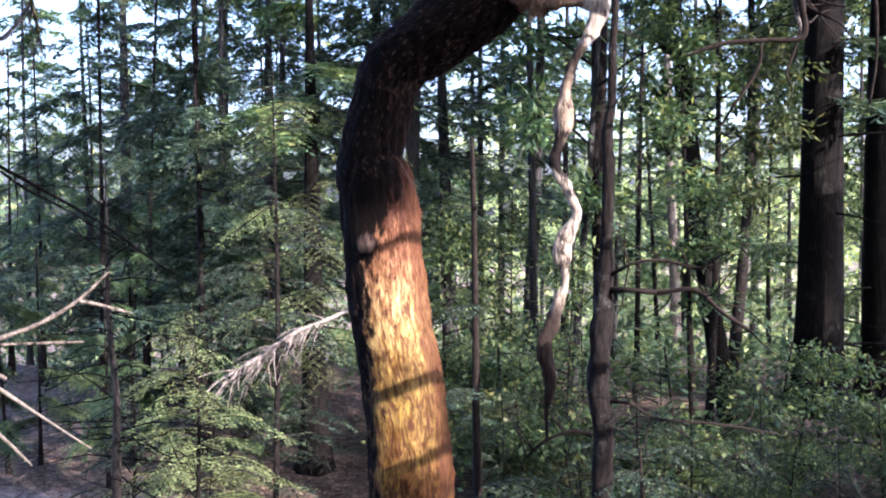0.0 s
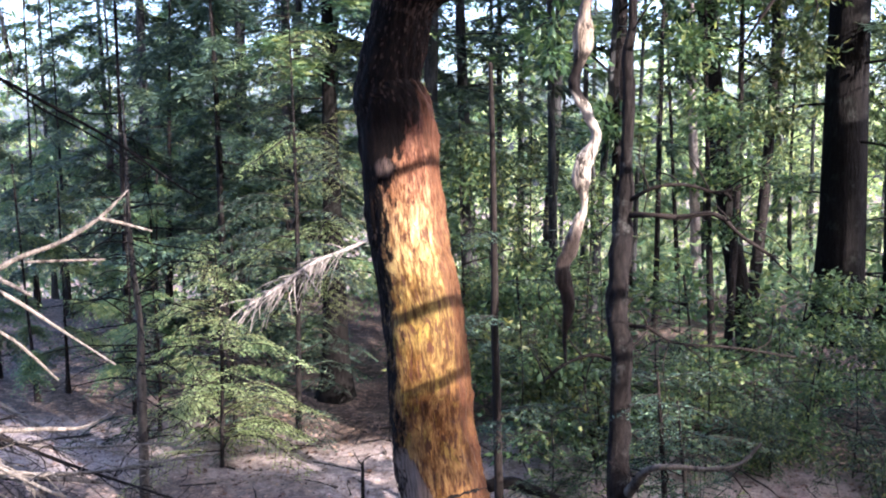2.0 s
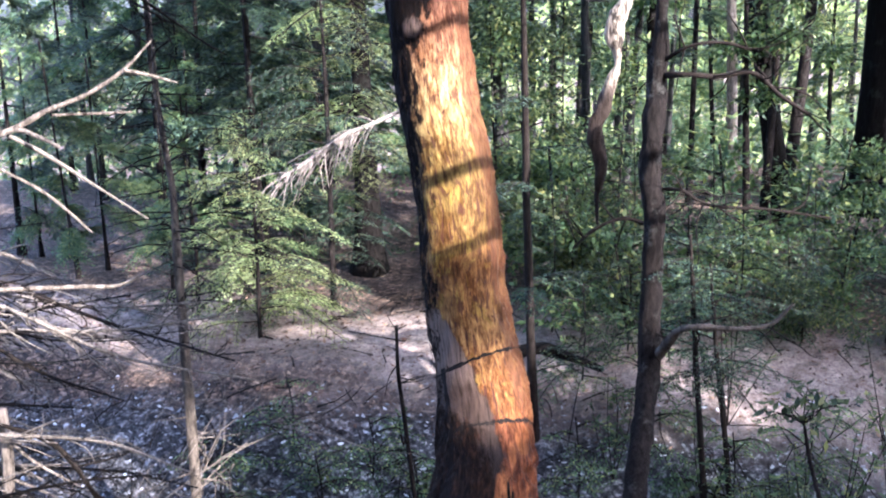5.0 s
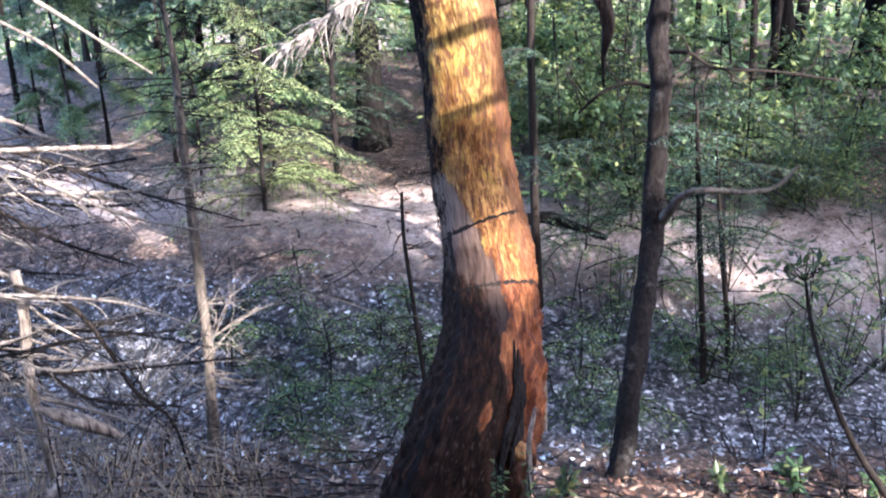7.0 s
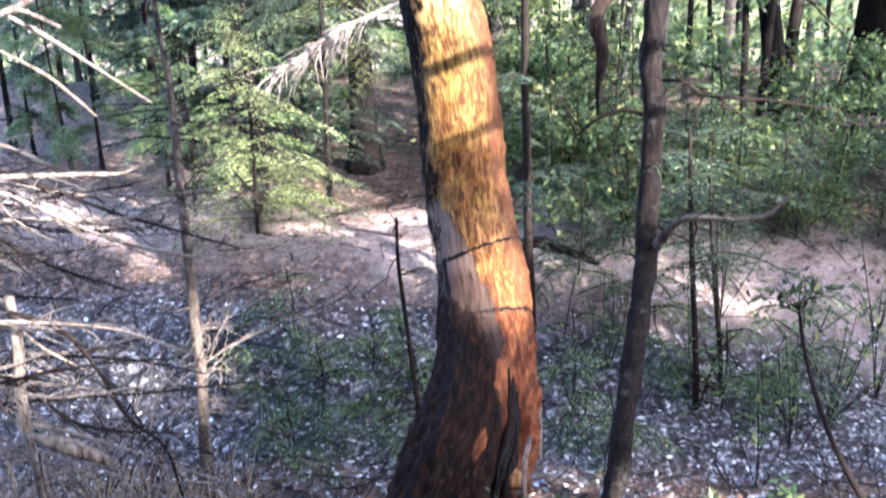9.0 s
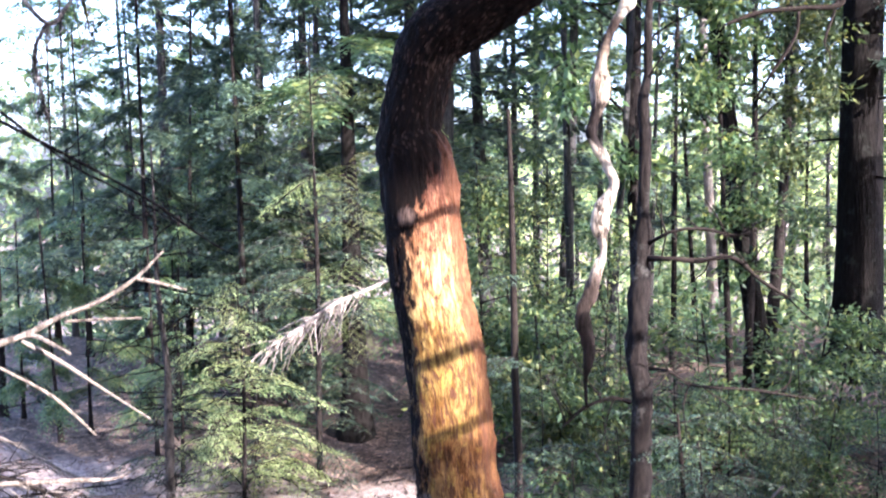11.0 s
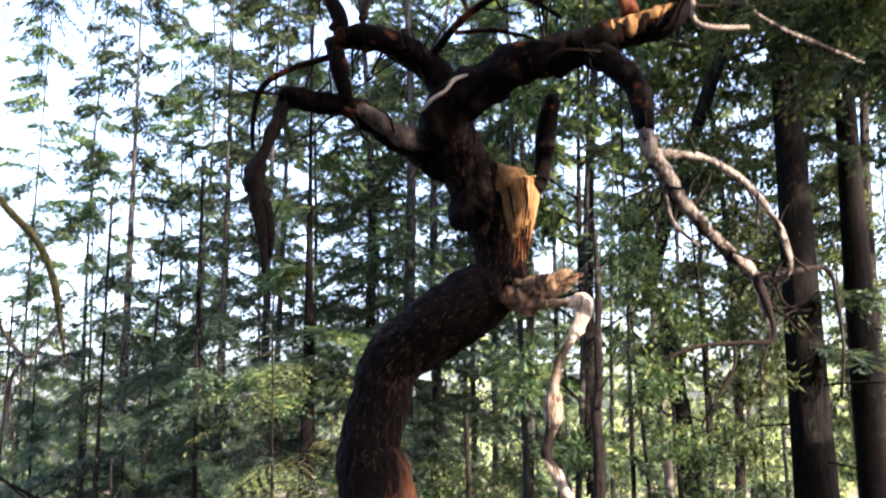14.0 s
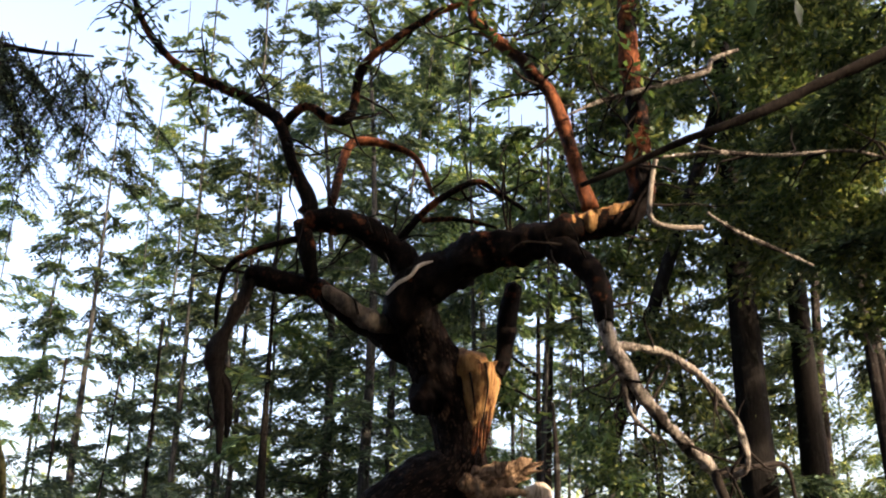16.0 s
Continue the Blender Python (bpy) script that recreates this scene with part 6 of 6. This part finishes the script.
def dead_bough():
    """Bare bleached branch reaching in from a tree beside the path."""
    bough = thing("dead_branch", "bleached bare branch with forked tips reaching across", "branch", at=STICK_A[0][:3])
    inv = Matrix.Translation([-v for v in STICK_A[0][:3]])
    for name, pts in (("stem", STICK_A), ("fork", STICK_A_FORK), ("fork", STICK_B), ("fork", STICK_C), ("fork", STICK_D), ("fork", STICK_E)):
        part(name, Pile().limb(pts, 8, 6, 0.15, 20.0), M_PALE if pts is not STICK_C else M_TWIG, bough).matrix_parent_inverse = inv


dead_bough()
branched("dark_branch", "thin black bough slanting down from above", "branch", [(x, y, z, 0.7 * w) for x, y, z, w in BLACK_A], M_DARKTWIG, 7, 0.2, 81, "stem")
branched("dark_branch", "thin black bough slanting down from above", "branch", [(x, y, z, 0.7 * w) for x, y, z, w in BLACK_B], M_DARKTWIG, 6, 0.2, 82, "stem")


def mossy_branch():
    b = thing("mossy_branch", "crooked branch furred with yellow moss and lichen", "branch", at=MOSS_A[0][:3])
    inv = Matrix.Translation([-v for v in MOSS_A[0][:3]])
    m = bark("mossy_bark", (0.10, 0.085, 0.03), (0.34, 0.30, 0.12), 2.0, 30.0, 0.95, 0.01)
    for name, pts, mat in (("stem", MOSS_A, m), ("fork", MOSS_B, M_TWIG), ("fork", MOSS_C, M_PALE)):
        part(name, Pile().limb(pts, 8, 6, 0.3, 25.0), mat, b).matrix_parent_inverse = inv
    r = np.random.default_rng(15)
    strands = Pile()
    for pts in (MOSS_A, MOSS_B, MOSS_C):
        line = spline(pts, 10)
        for _ in range(34):
            p = line[r.integers(0, len(line))][:3]
            L = 0.03 + 0.10 * r.random()
            q = [p, p + r.normal(0, 0.015, 3) + (0, 0, -L * 0.5), p + r.normal(0, 0.03, 3) + (0, 0, -L)]
            strands.limb([(*v, 0.0016) for v in q], 3, 2)
    tagged(part("lichen", strands, M_PALE, b, "pale hanging lichen strands"), kind="stuff").matrix_parent_inverse = inv


mossy_branch()


def dead_spray():
    """Dead bough of the far fir with combed hanging twigs."""
    b = thing("dead_branch", "grey dead fir bough with combed hanging twigs", "branch", at=BRUSH_SPINE[0][:3])
    inv = Matrix.Translation([-v for v in BRUSH_SPINE[0][:3]])
    r = np.random.default_rng(16)
    part("stem", Pile().limb(BRUSH_SPINE, 6, 6, 0.1), M_SAP, b).matrix_parent_inverse = inv
    line = spline(BRUSH_SPINE, 12)
    twigs = Pile()
    for k in range(90):
        p = line[r.integers(12, len(line))][:3]
        d = unit(np.array([-0.55, -0.2, -0.6]) + r.normal(0, 0.28, 3))
        L = 0.08 + 0.22 * r.random()
        q = [p, p + d * L * 0.5 + r.normal(0, 0.01, 3), p + d * L + (0, 0, -0.04)]
        twigs.limb([(*v, 0.005 - 0.0014 * i) for i, v in enumerate(q)], 4, 2)
    comb = tagged(part("twig_tangle", twigs, M_SAP, b), kind="stuff")
    comb.matrix_parent_inverse = inv


dead_spray()


def bare_sapling():
    s = thing("dead_sapling", "thin bare sapling with whorls of dead twigs, pale low down and dark above", "tree", at=(-1.14, 3.3, -0.3))
    inv = Matrix.Translation((1.14, -3.3, 0.3))
    part("trunk", Pile().limb(SAPLING, 10, 6, 0.1, 12.0), M_ARCH, s).matrix_parent_inverse = inv
    r = np.random.default_rng(17)
    line = spline(SAPLING, 10)
    twigs, dark = Pile(), Pile()
    for k in range(110):
        i = int(len(line) * (0.12 + 0.85 * r.random() ** 1.3))
        p = line[min(i, len(line) - 1)][:3]
        a = r.random() * 6.28
        L = 0.10 + 0.28 * r.random()
        d = np.array([math.cos(a), math.sin(a) * 0.7, r.normal(0.0, 0.2)])
        q = [p]
        for j in range(3):
            q.append(q[-1] + d * L / 3 + r.normal(0, 0.02, 3) + (0, 0, -0.012 * j))
        # pale twigs below 0.8, dark ones above
        target = twigs if p[2] < 0.8 else dark
        target.limb([(*v, 0.0036 - 0.0009 * n) for n, v in enumerate(q)], 4, 2)
        for _ in range(2):
            v = q[r.integers(1, 4)]
            target.limb([(*v, 0.002), (*(v + r.normal(0, 0.05, 3)), 0.001)], 3, 2)
    for pile, mat in ((twigs, M_PALE), (dark, M_DARKTWIG)):
        tagged(part("twig_tangle", pile, mat, s), kind="stuff").matrix_parent_inverse = inv


bare_sapling()
branched("dead_tree", "thin leaning bleached dead trunk in a thicket", "tree", GREY_STEM, M_PALE, 12, 0.3, 83)
branched("dead_tree", "thin dark crooked dead trunk in a thicket", "tree", GREY_STEM_B, M_DARKTWIG, 12, 0.3, 84)
single("fallen_log", "short weathered log end lying in twigs", "log", GREY_LOG, M_PALE, 10, 0.3)
single("dead_stick", "long bleached stick caught in a thicket", "branch", LEFT_WHITE, M_PALE)
single("dead_stick", "short bleached stick caught in a thicket", "branch", LEFT_WHITE_B, M_PALE)
branched("thin_stem", "thin dark leafless stem beside the madrone", "sapling", THIN_STEM, M_DARKTWIG, 6, 0.15, 86, "stem")


def leaf_topped_stem():
    """A thin dark stem bent over, with a tuft of broad leaves at its tip."""
    base = RIGHT_STICK[0][:3]
    t = thing("seedling", "thin dark stem with a tuft of broad leaves at its tip", "sapling", at=base)
    inv = Matrix.Translation([-v for v in base])
    part("stem", Pile().limb(RIGHT_STICK, 8, 6, 0.12), M_DARKTWIG, t).matrix_parent_inverse = inv
    r = np.random.default_rng(141)
    top = np.array(RIGHT_STICK[-1][:3])
    leaves = Pile()
    for k in range(9):
        end = top + np.array([r.uniform(-0.13, 0.12), r.normal(0, 0.05), 0.01 + 0.07 * r.random()])
        part("twig", Pile().limb([(*(top - (0, 0, 0.02 * r.random())), 0.003), (*(top * 0.5 + end * 0.5 + r.normal(0, 0.01, 3)), 0.002), (*end, 0.0012)], 5, 3), M_DARKTWIG, t).matrix_parent_inverse = inv
        n = 9
        at = end + r.normal(0, 0.02, (n, 3))
        along = unit(r.normal(0, 1, (n, 3)) * (1, 0.7, 0.5) + (0, 0, -0.2))
        leaves.leaves(at, along, unit(np.cross(along, (0, 0, 1)) + r.normal(0, 0.3, (n, 3))), 0.030 + 0.022 * r.random(n), 0.020, 0.2)
    tagged(part("leaves", leaves, M_LEAF, t), kind="stuff").matrix_parent_inverse = inv


leaf_topped_stem()
branched("pale_trunk", "slim pale sunlit trunk standing among darker trees", "tree", [(3.36, 13.0, -1.6, 0.085), (3.28, 13.0, -0.8, 0.078), (3.18, 13.0, 0.3, 0.072), (3.10, 13.0, 1.8, 0.066), (3.02, 13.0, 3.6, 0.058), (2.96, 13.0, 6.0, 0.045), (2.92, 13.0, 8.0, 0.02)], M_SAP, 10, 0.6, 87)
single("dead_stick", "pale upright twig beside the madrone foot", "branch", GREY_STICK, M_PALE)
single("dead_stick", "broken pale stake behind the madrone foot", "branch", STUMP_STICK, M_PALE)
single("fallen_log", "dark fallen log with a pale broken end", "log", BACK_LOG, M_CONIFER, 10, 0.2)
branched("leaning_trunk", "slim dark trunk leaning across the understorey", "tree", LEAN_TREE, M_CONIFER, 14, 0.4, 85)


def slim_fir(pts, seed, start):
    r = np.random.default_rng(seed)
    base = pts[0][:3]
    t = thing("fir_sapling", "thin dark fir sapling with sparse flat sprays", "tree", at=base)
    inv = Matrix.Translation([-v for v in base])
    part("trunk", Pile().limb(pts, 8, 6, 0.08), M_DARKTWIG, t).matrix_parent_inverse = inv
    line = spline(pts, 10)
    for k in range(18):
        p = line[int(len(line) * (start + (0.97 - start) * r.random()))][:3]
        a = r.random() * 6.28
        L = 0.18 + 0.25 * r.random()
        d = np.array([math.cos(a), math.sin(a), 0.1])
        add_bough(t, [(*p, 0.003), (*(p + d * L * 0.5), 0.002), (*(p + d * L + (0, 0, -0.05)), 0.001)], L * 0.35, r, M_NEEDLE, inv)


slim_fir(PAIR_A, 101, 0.45)
slim_fir(PAIR_B, 102, 0.45)
slim_fir(THIN_TRUNK, 103, 0.2)


def hanging_boughs():
    """Dark drooping boughs of a neighbouring fir, high on the far side."""
    t = thing("fir_branch", "dark drooping fir branch hanging against the sky", "branch", at=(-2.6, 4.1, 5.1))
    inv = Matrix.Translation((2.6, -4.1, -5.1))
    r = np.random.default_rng(37)
    part("stem", Pile().limb([(-2.9, 4.2, 5.25, 0.03), (-2.3, 4.1, 5.0, 0.02), (-1.9, 4.0, 4.85, 0.014), (-1.55, 3.95, 4.8, 0.006)], 8, 6, 0.1), M_DARKTWIG, t).matrix_parent_inverse = inv
    for k in range(84):
        x = -2.35 + 0.95 * r.random() if k < 34 else -2.75 + 0.75 * r.random()
        p = np.array([x, 4.0 + r.normal(0, 0.1), 5.0 + (x + 2.3) * -0.3])
        L = 0.35 + 0.5 * r.random() if k < 34 else 0.5 + 0.6 * r.random()
        d = np.array([r.normal(0.0, 0.4), r.normal(0, 0.3), -1.0])
        add_bough(t, [(*p, 0.004), (*(p + d * L * 0.5 + (0.05, 0, 0)), 0.003), (*(p + d * L), 0.0015)], 0.16, r, M_NEEDLE, inv)


hanging_boughs()


def leafy_sprig(base, height, n, seed, size=0.05, label="small leafy green seedling in dry litter"):
    r = np.random.default_rng(seed)
    x, y = base
    z = ground_z(x, y)
    s = thing("seedling", label, "plant", at=(x, y, z))
    leaves = Pile()
    for k in range(max(2, n // 14)):
        tip = np.array([r.normal(0, 0.25) * height, r.normal(0, 0.2) * height, height * (0.6 + 0.5 * r.random())])
        pts = [(0, 0, -0.01, 0.003), (*(tip * 0.5 + r.normal(0, 0.01, 3)), 0.0025), (*tip, 0.0015)]
        part("stem", Pile().limb(pts, 5, 4), M_DARKTWIG, s)
        m = 14
        at = np.outer(0.35 + 0.65 * r.random(m), tip)
        along = unit(r.normal(0, 1, (m, 3)) * (1, 1, 0.4) + (0, 0, 0.15))
        leaves.leaves(at, along, unit(np.cross(along, (0, 0, 1)) + r.normal(0, 0.2, (m, 3))), size * (0.7 + 0.6 * r.random(m)), size * 0.45, 0.2)
    tagged(part("leaves", leaves, M_LEAF, s), kind="stuff")


for i, (bx, by, h, n, sz) in enumerate(((-0.02, 2.40, 0.34, 28, 0.026), (0.10, 2.46, 0.42, 28, 0.024), (0.13, 2.50, 0.16, 28, 0.035), (-0.65, 3.9, 0.16, 84, 0.045), (-0.35, 4.05, 0.14, 70, 0.04), (-0.85, 4.1, 0.15, 70, 0.04), (0.95, 4.0, 0.45, 84, 0.045), (1.08, 3.45, 0.62, 42, 0.06), (0.78, 2.9, 0.14, 28, 0.05), (1.0, 2.8, 0.16, 42, 0.05), (0.22, 2.8, 0.12, 42, 0.05), (0.12, 2.4, 0.12, 28, 0.045),
                                         (1.25, 2.7, 0.15, 28, 0.05), (-0.45, 4.3, 0.2, 42, 0.04), (0.55, 4.2, 0.5, 70, 0.05), (-0.1, 4.5, 0.22, 56, 0.045), (0.8, 4.7, 0.7, 84, 0.05), (1.9, 4.4, 0.5, 56, 0.05), (1.5, 3.9, 0.6, 98, 0.05), (1.8, 4.1, 0.65, 98, 0.05), (1.3, 3.75, 0.5, 84, 0.045), (2.1, 4.5, 0.7, 98, 0.05), (1.15, 4.5, 0.6, 84, 0.05))):
    leafy_sprig((bx, by), h, n, 110 + i, sz)
low_shrub = make_tree("broadleaf_shrub", "low glossy broadleaf shrub beside the trail", broadleaf_parts(0.85, 0.014, 35, 0.12, 0.55, 1500, 0.058), M_DARKTWIG, M_LEAF, 0.62, 6.2)
for i, (x, y, sc) in enumerate(((0.75, 5.2, 0.8), (0.5, 5.7, 0.9), (1.35, 5.6, 0.7), (2.3, 6.2, 0.7), (2.8, 6.0, 0.7), (3.2, 6.9, 0.9), (3.6, 6.2, 0.8), (2.6, 7.4, 0.9), (2.0, 5.5, 0.6), (3.0, 5.4, 0.6), (0.4, 6.6, 0.9), (1.7, 5.15, 0.5), (2.35, 5.0, 0.5), (2.7, 4.7, 0.5), (0.42, 6.1, 1.1), (1.6, 6.3, 1.1))):
    again(low_shrub, x, y, 1.3 * i, sc)


def undergrowth():
    """Low leafy growth on the floor of the farther wood."""
    r = np.random.default_rng(43)
    pile = Pile()
    for _ in range(1500):
        y = 9.0 + 24 * r.random() ** 1.3
        x = (r.random() - 0.5) * 1.3 * y
        if x < 0 and y < 12:
            continue
        n = 14
        h = 0.2 + 0.7 * r.random()
        c = np.array([x, y, ground_z(x, y)])
        off = np.stack([r.normal(0, 0.3, n), r.normal(0, 0.3, n), h * r.random(n)], 1)
        along = unit(r.normal(0, 1, (n, 3)) * (1, 1, 0.5) + (0, 0, 0.3))
        pile.leaves(c + off, along, unit(np.cross(along, (0, 0, 1)) + r.normal(0, 0.3, (n, 3))), 0.10 + 0.10 * r.random(n), 0.06, 0.2)
    tagged(part("undergrowth", pile, M_NEEDLE_Y), "low sunlit green undergrowth on the floor of the farther wood", "undergrowth", kind="stuff")


undergrowth()


def far_wood(x0, x1, n, mat, label, seed):
    """The edge of the wood, far off."""
    r = np.random.default_rng(seed)
    pile = Pile()
    x = x0 + (x1 - x0) * r.random(n)
    y = 45 + 14 * r.random(n)
    tops = 13 + 3 * np.sin(x * 0.7) + 2 * np.sin(x * 1.9 + 1) + 2 * r.random(n)
    z = -8.5 + tops * r.random(n) ** 1.2
    along = unit(r.normal(0, 1, (n, 3)) + (0, 0, -0.4))
    pile.leaves(np.stack([x, y, z], 1), along, unit(r.normal(0, 1, (n, 3))), 0.30 + 0.45 * r.random(n), 0.22, 0.2)
    tagged(part("far_wood", pile, mat), label, "trees", kind="stuff")


far_wood(-45, 0, 16000, M_NEEDLE_Y, "green trees at the far side of the wood", 59)
# the +x half takes the brightest needles, so its sunlight is painted
far_wood(0, 45, 22000, M_SUNLIT, "yellow-green sunlit trees at the far side of the wood", 60)


def litter():
    """Dry leaves lying on the ground round the tree and along the trail."""
    r = np.random.default_rng(19)
    pile = Pile()
    n = 22000
    y = 1.7 + 4.6 * r.random(n) ** 1.25
    x = (r.random(n) - 0.5) * 2 * (0.6 * y + 0.5)
    z = np.array([ground_z(a, b) for a, b in zip(x, y)]) + 0.004 + 0.012 * r.random(n)
    a = r.random(n) * 6.28
    along = unit(np.stack([np.cos(a), np.sin(a), r.normal(0, 0.25, n)], 1))
    across = unit(np.cross(along, (0, 0, 1)) + r.normal(0, 0.25, (n, 3)))
    keep = (np.abs(y + 0.1 * x - 5.0) > 0.45) | (r.random(n) < 0.75)
    size = (0.022 + 0.038 * r.random(n)) * np.where(y > 3.3, 0.75, 1.0)
    pale = (y + r.normal(0, 0.2, n) > 3.4) & (y + r.normal(0, 0.15, n) < 4.5)
    # leaves of the hollow, with sky sheen in their colour
    bleached = Pile()
    for target, which in ((pile, keep & ~pale), (bleached, keep & pale)):
        target.leaves(np.stack([x, y, z], 1)[which], along[which], across[which], size[which], size[which] * 0.5, 0.18)
    tagged(part("leaf_litter", bleached, M_SKYLIT, smooth=False), "glossy leaves covering the hollow behind the madrone, painted grey with sky sheen", "leaves", kind="stuff")
    tagged(part("leaf_litter", pile, M_DRYLEAF, smooth=False), "dry curled brown and bleached leaves covering the floor", "leaves", kind="stuff")
    sticks = Pile()
    for _ in range(600):
        y0 = 1.8 + 4.2 * r.random()
        x0 = (r.random() - 0.5) * 2 * (0.55 * y0)
        if abs(y0 - 5.05) < 0.4 and r.random() < 0.7:
            continue
        b = r.random() * 3.14
        L = 0.08 + 0.35 * r.random() ** 2
        pts = [(x0 + math.cos(b) * L * t + r.normal(0, 0.01), y0 + math.sin(b) * L * t) for t in (0, 0.5, 1)]
        sticks.limb([(px, py, ground_z(px, py) + 0.012 + 0.02 * r.random(), 0.002 + 0.003 * r.random()) for px, py in pts], 4, 2)
    tagged(part("fallen_twigs", sticks, M_POLE), "thin fallen twigs strewn over leaf litter", "twigs", kind="stuff")
    grass = Pile()
    m = 420
    gx, gy = -0.85 - 1.1 * r.random(m), 2.2 + 1.2 * r.random(m)
    gz = np.array([ground_z(p, q) for p, q in zip(gx, gy)])
    along = unit(np.stack([r.normal(0, 0.35, m), r.normal(0, 0.35, m), np.ones(m)], 1))
    grass.leaves(np.stack([gx, gy, gz], 1), along, unit(r.normal(0, 1, (m, 3)) * (1, 1, 0.1)), 0.08 + 0.22 * r.random(m), 0.006, 0.1)
    tagged(part("dry_grass", grass, M_GRASS), "dry straw-coloured grass stems below the thicket", "grass", kind="stuff")


litter()


def high_crown():
    """Leafy top of the madrone, above its bare limbs, spread mostly out of view to block the sky."""
    r = np.random.default_rng(23)
    tree = bpy.data.objects["madrone_tree"]
    inv = Matrix.Translation((0.2, -2.6, 0.0))
    leaves, twigs = Pile(), Pile()
    for _ in range(420):
        c = np.array([r.uniform(-3.4, 3.6), r.uniform(-2.6, 4.6), 0.0])
        low = max(4.5, 3.05 + 0.74 * (c[1] + 0.25))
        c[2] = low + r.uniform(0.05, 1.5)
        if 0.35 < c[0] < 2.2 and c[1] > 2.2 and r.random() < 0.30:
            c[2] = low - 0.45 * r.random()
        root = np.array([0.9, 3.1, 5.0]) if c[0] > 0 else np.array([-1.2, 3.5, 5.0])
        twigs.limb([(*(c + (root - c) * 0.25 + r.normal(0, 0.08, 3)), 0.007), (*(c + (root - c) * 0.10), 0.005), (*c, 0.003)], 4, 3)
        n = 32
        off = r.normal(0, 0.16, (n, 3))
        along = unit(off + r.normal(0, 0.08, (n, 3)))
        leaves.leaves(c + off, along, unit(np.cross(along, (0, 0, 1)) + r.normal(0, 0.3, (n, 3))), (0.07 + 0.06 * r.random(n)) * (1.0 if c[2] < low + 0.1 else 1.5), 0.05 if c[2] < low + 0.1 else 0.08, 0.15)
    tagged(part("leaves", opened(leaves), M_LEAF, tree, "leathery green leaves"), kind="stuff").matrix_parent_inverse = inv
    tagged(part("twig_tangle", twigs, M_DARKTWIG, tree), kind="stuff").matrix_parent_inverse = inv


high_crown()


def limb_leaves():
    """Sparse leaf clusters at the ends of the madrone's upper branches."""
    r = np.random.default_rng(53)
    tree = bpy.data.objects["madrone_tree"]
    inv = Matrix.Translation((0.2, -2.6, 0.0))
    leaves = Pile()
    for pts, first, count in ((UP_LIMB_TOP, 0.5, 26), (UP_LIMB_LOOP, 0.6, 10), (RIGHT_TOP, 0.45, 22), (MAIN_LIMB, 0.78, 26)):
        line = spline(pts, 8)
        for _ in range(count):
            c = line[int(len(line) * (first + (0.99 - first) * r.random()))][:3] + r.normal(0, 0.05, 3)
            n = 12
            off = r.normal(0, 0.05, (n, 3))
            along = unit(off + r.normal(0, 0.05, (n, 3)))
            leaves.leaves(c + off, along, unit(np.cross(along, (0, 0, 1)) + r.normal(0, 0.3, (n, 3))), 0.038 + 0.03 * r.random(n), 0.022, 0.15)
    tagged(part("leaves", leaves, M_LEAF, tree, "leathery green leaves"), kind="stuff").matrix_parent_inverse = inv


limb_leaves()


def shadow_tree():
    """A slim bare tree beside the camera, unseen and added so that its arms throw the bands of shade on the madrone."""
    tree = thing("slender_tree", "added unseen slim tree whose thin level arms shade the madrone", "tree", at=(3.4, 1.9, 0.1))
    part("trunk", Pile().limb([(0, 0, -0.2, 0.05), (0.03, 0, 2.0, 0.04), (0, 0.05, 4.5, 0.02)], 10, 6, 0.1), M_POLE, tree)
    r = np.random.default_rng(67)
    leaves = Pile()
    for z, w in ((1.87, 0.018), (1.33, 0.024), (1.05, 0.020)):
        p = Vector((-0.16, 3.3, z)) + TO_SUN * 2.7 - Vector((3.4, 1.9, 0.1))
        run = Vector((0.93, 0.1, 0.30))
        pts = [(*(p - run * 0.35), w * 0.5), (*p, w), (*(p + run * 0.4), w), (0.0, 0.0, p.z + 0.35, w * 1.2)]
        part("branch", Pile().limb(pts, 8, 6, 0.3, 20.0), M_POLE, tree)
        n = 9
        at = np.array([p - run * 0.3 + run * 0.7 * t for t in r.random(n)]) + r.normal(0, 0.05, (n, 3))
        along = unit(r.normal(0, 1, (n, 3)))
        leaves.leaves(at, along, unit(r.normal(0, 1, (n, 3))), 0.03 + 0.04 * r.random(n), 0.022, 0.2)
    tagged(part("leaves", leaves, M_LEAF, tree), kind="stuff")


shadow_tree()
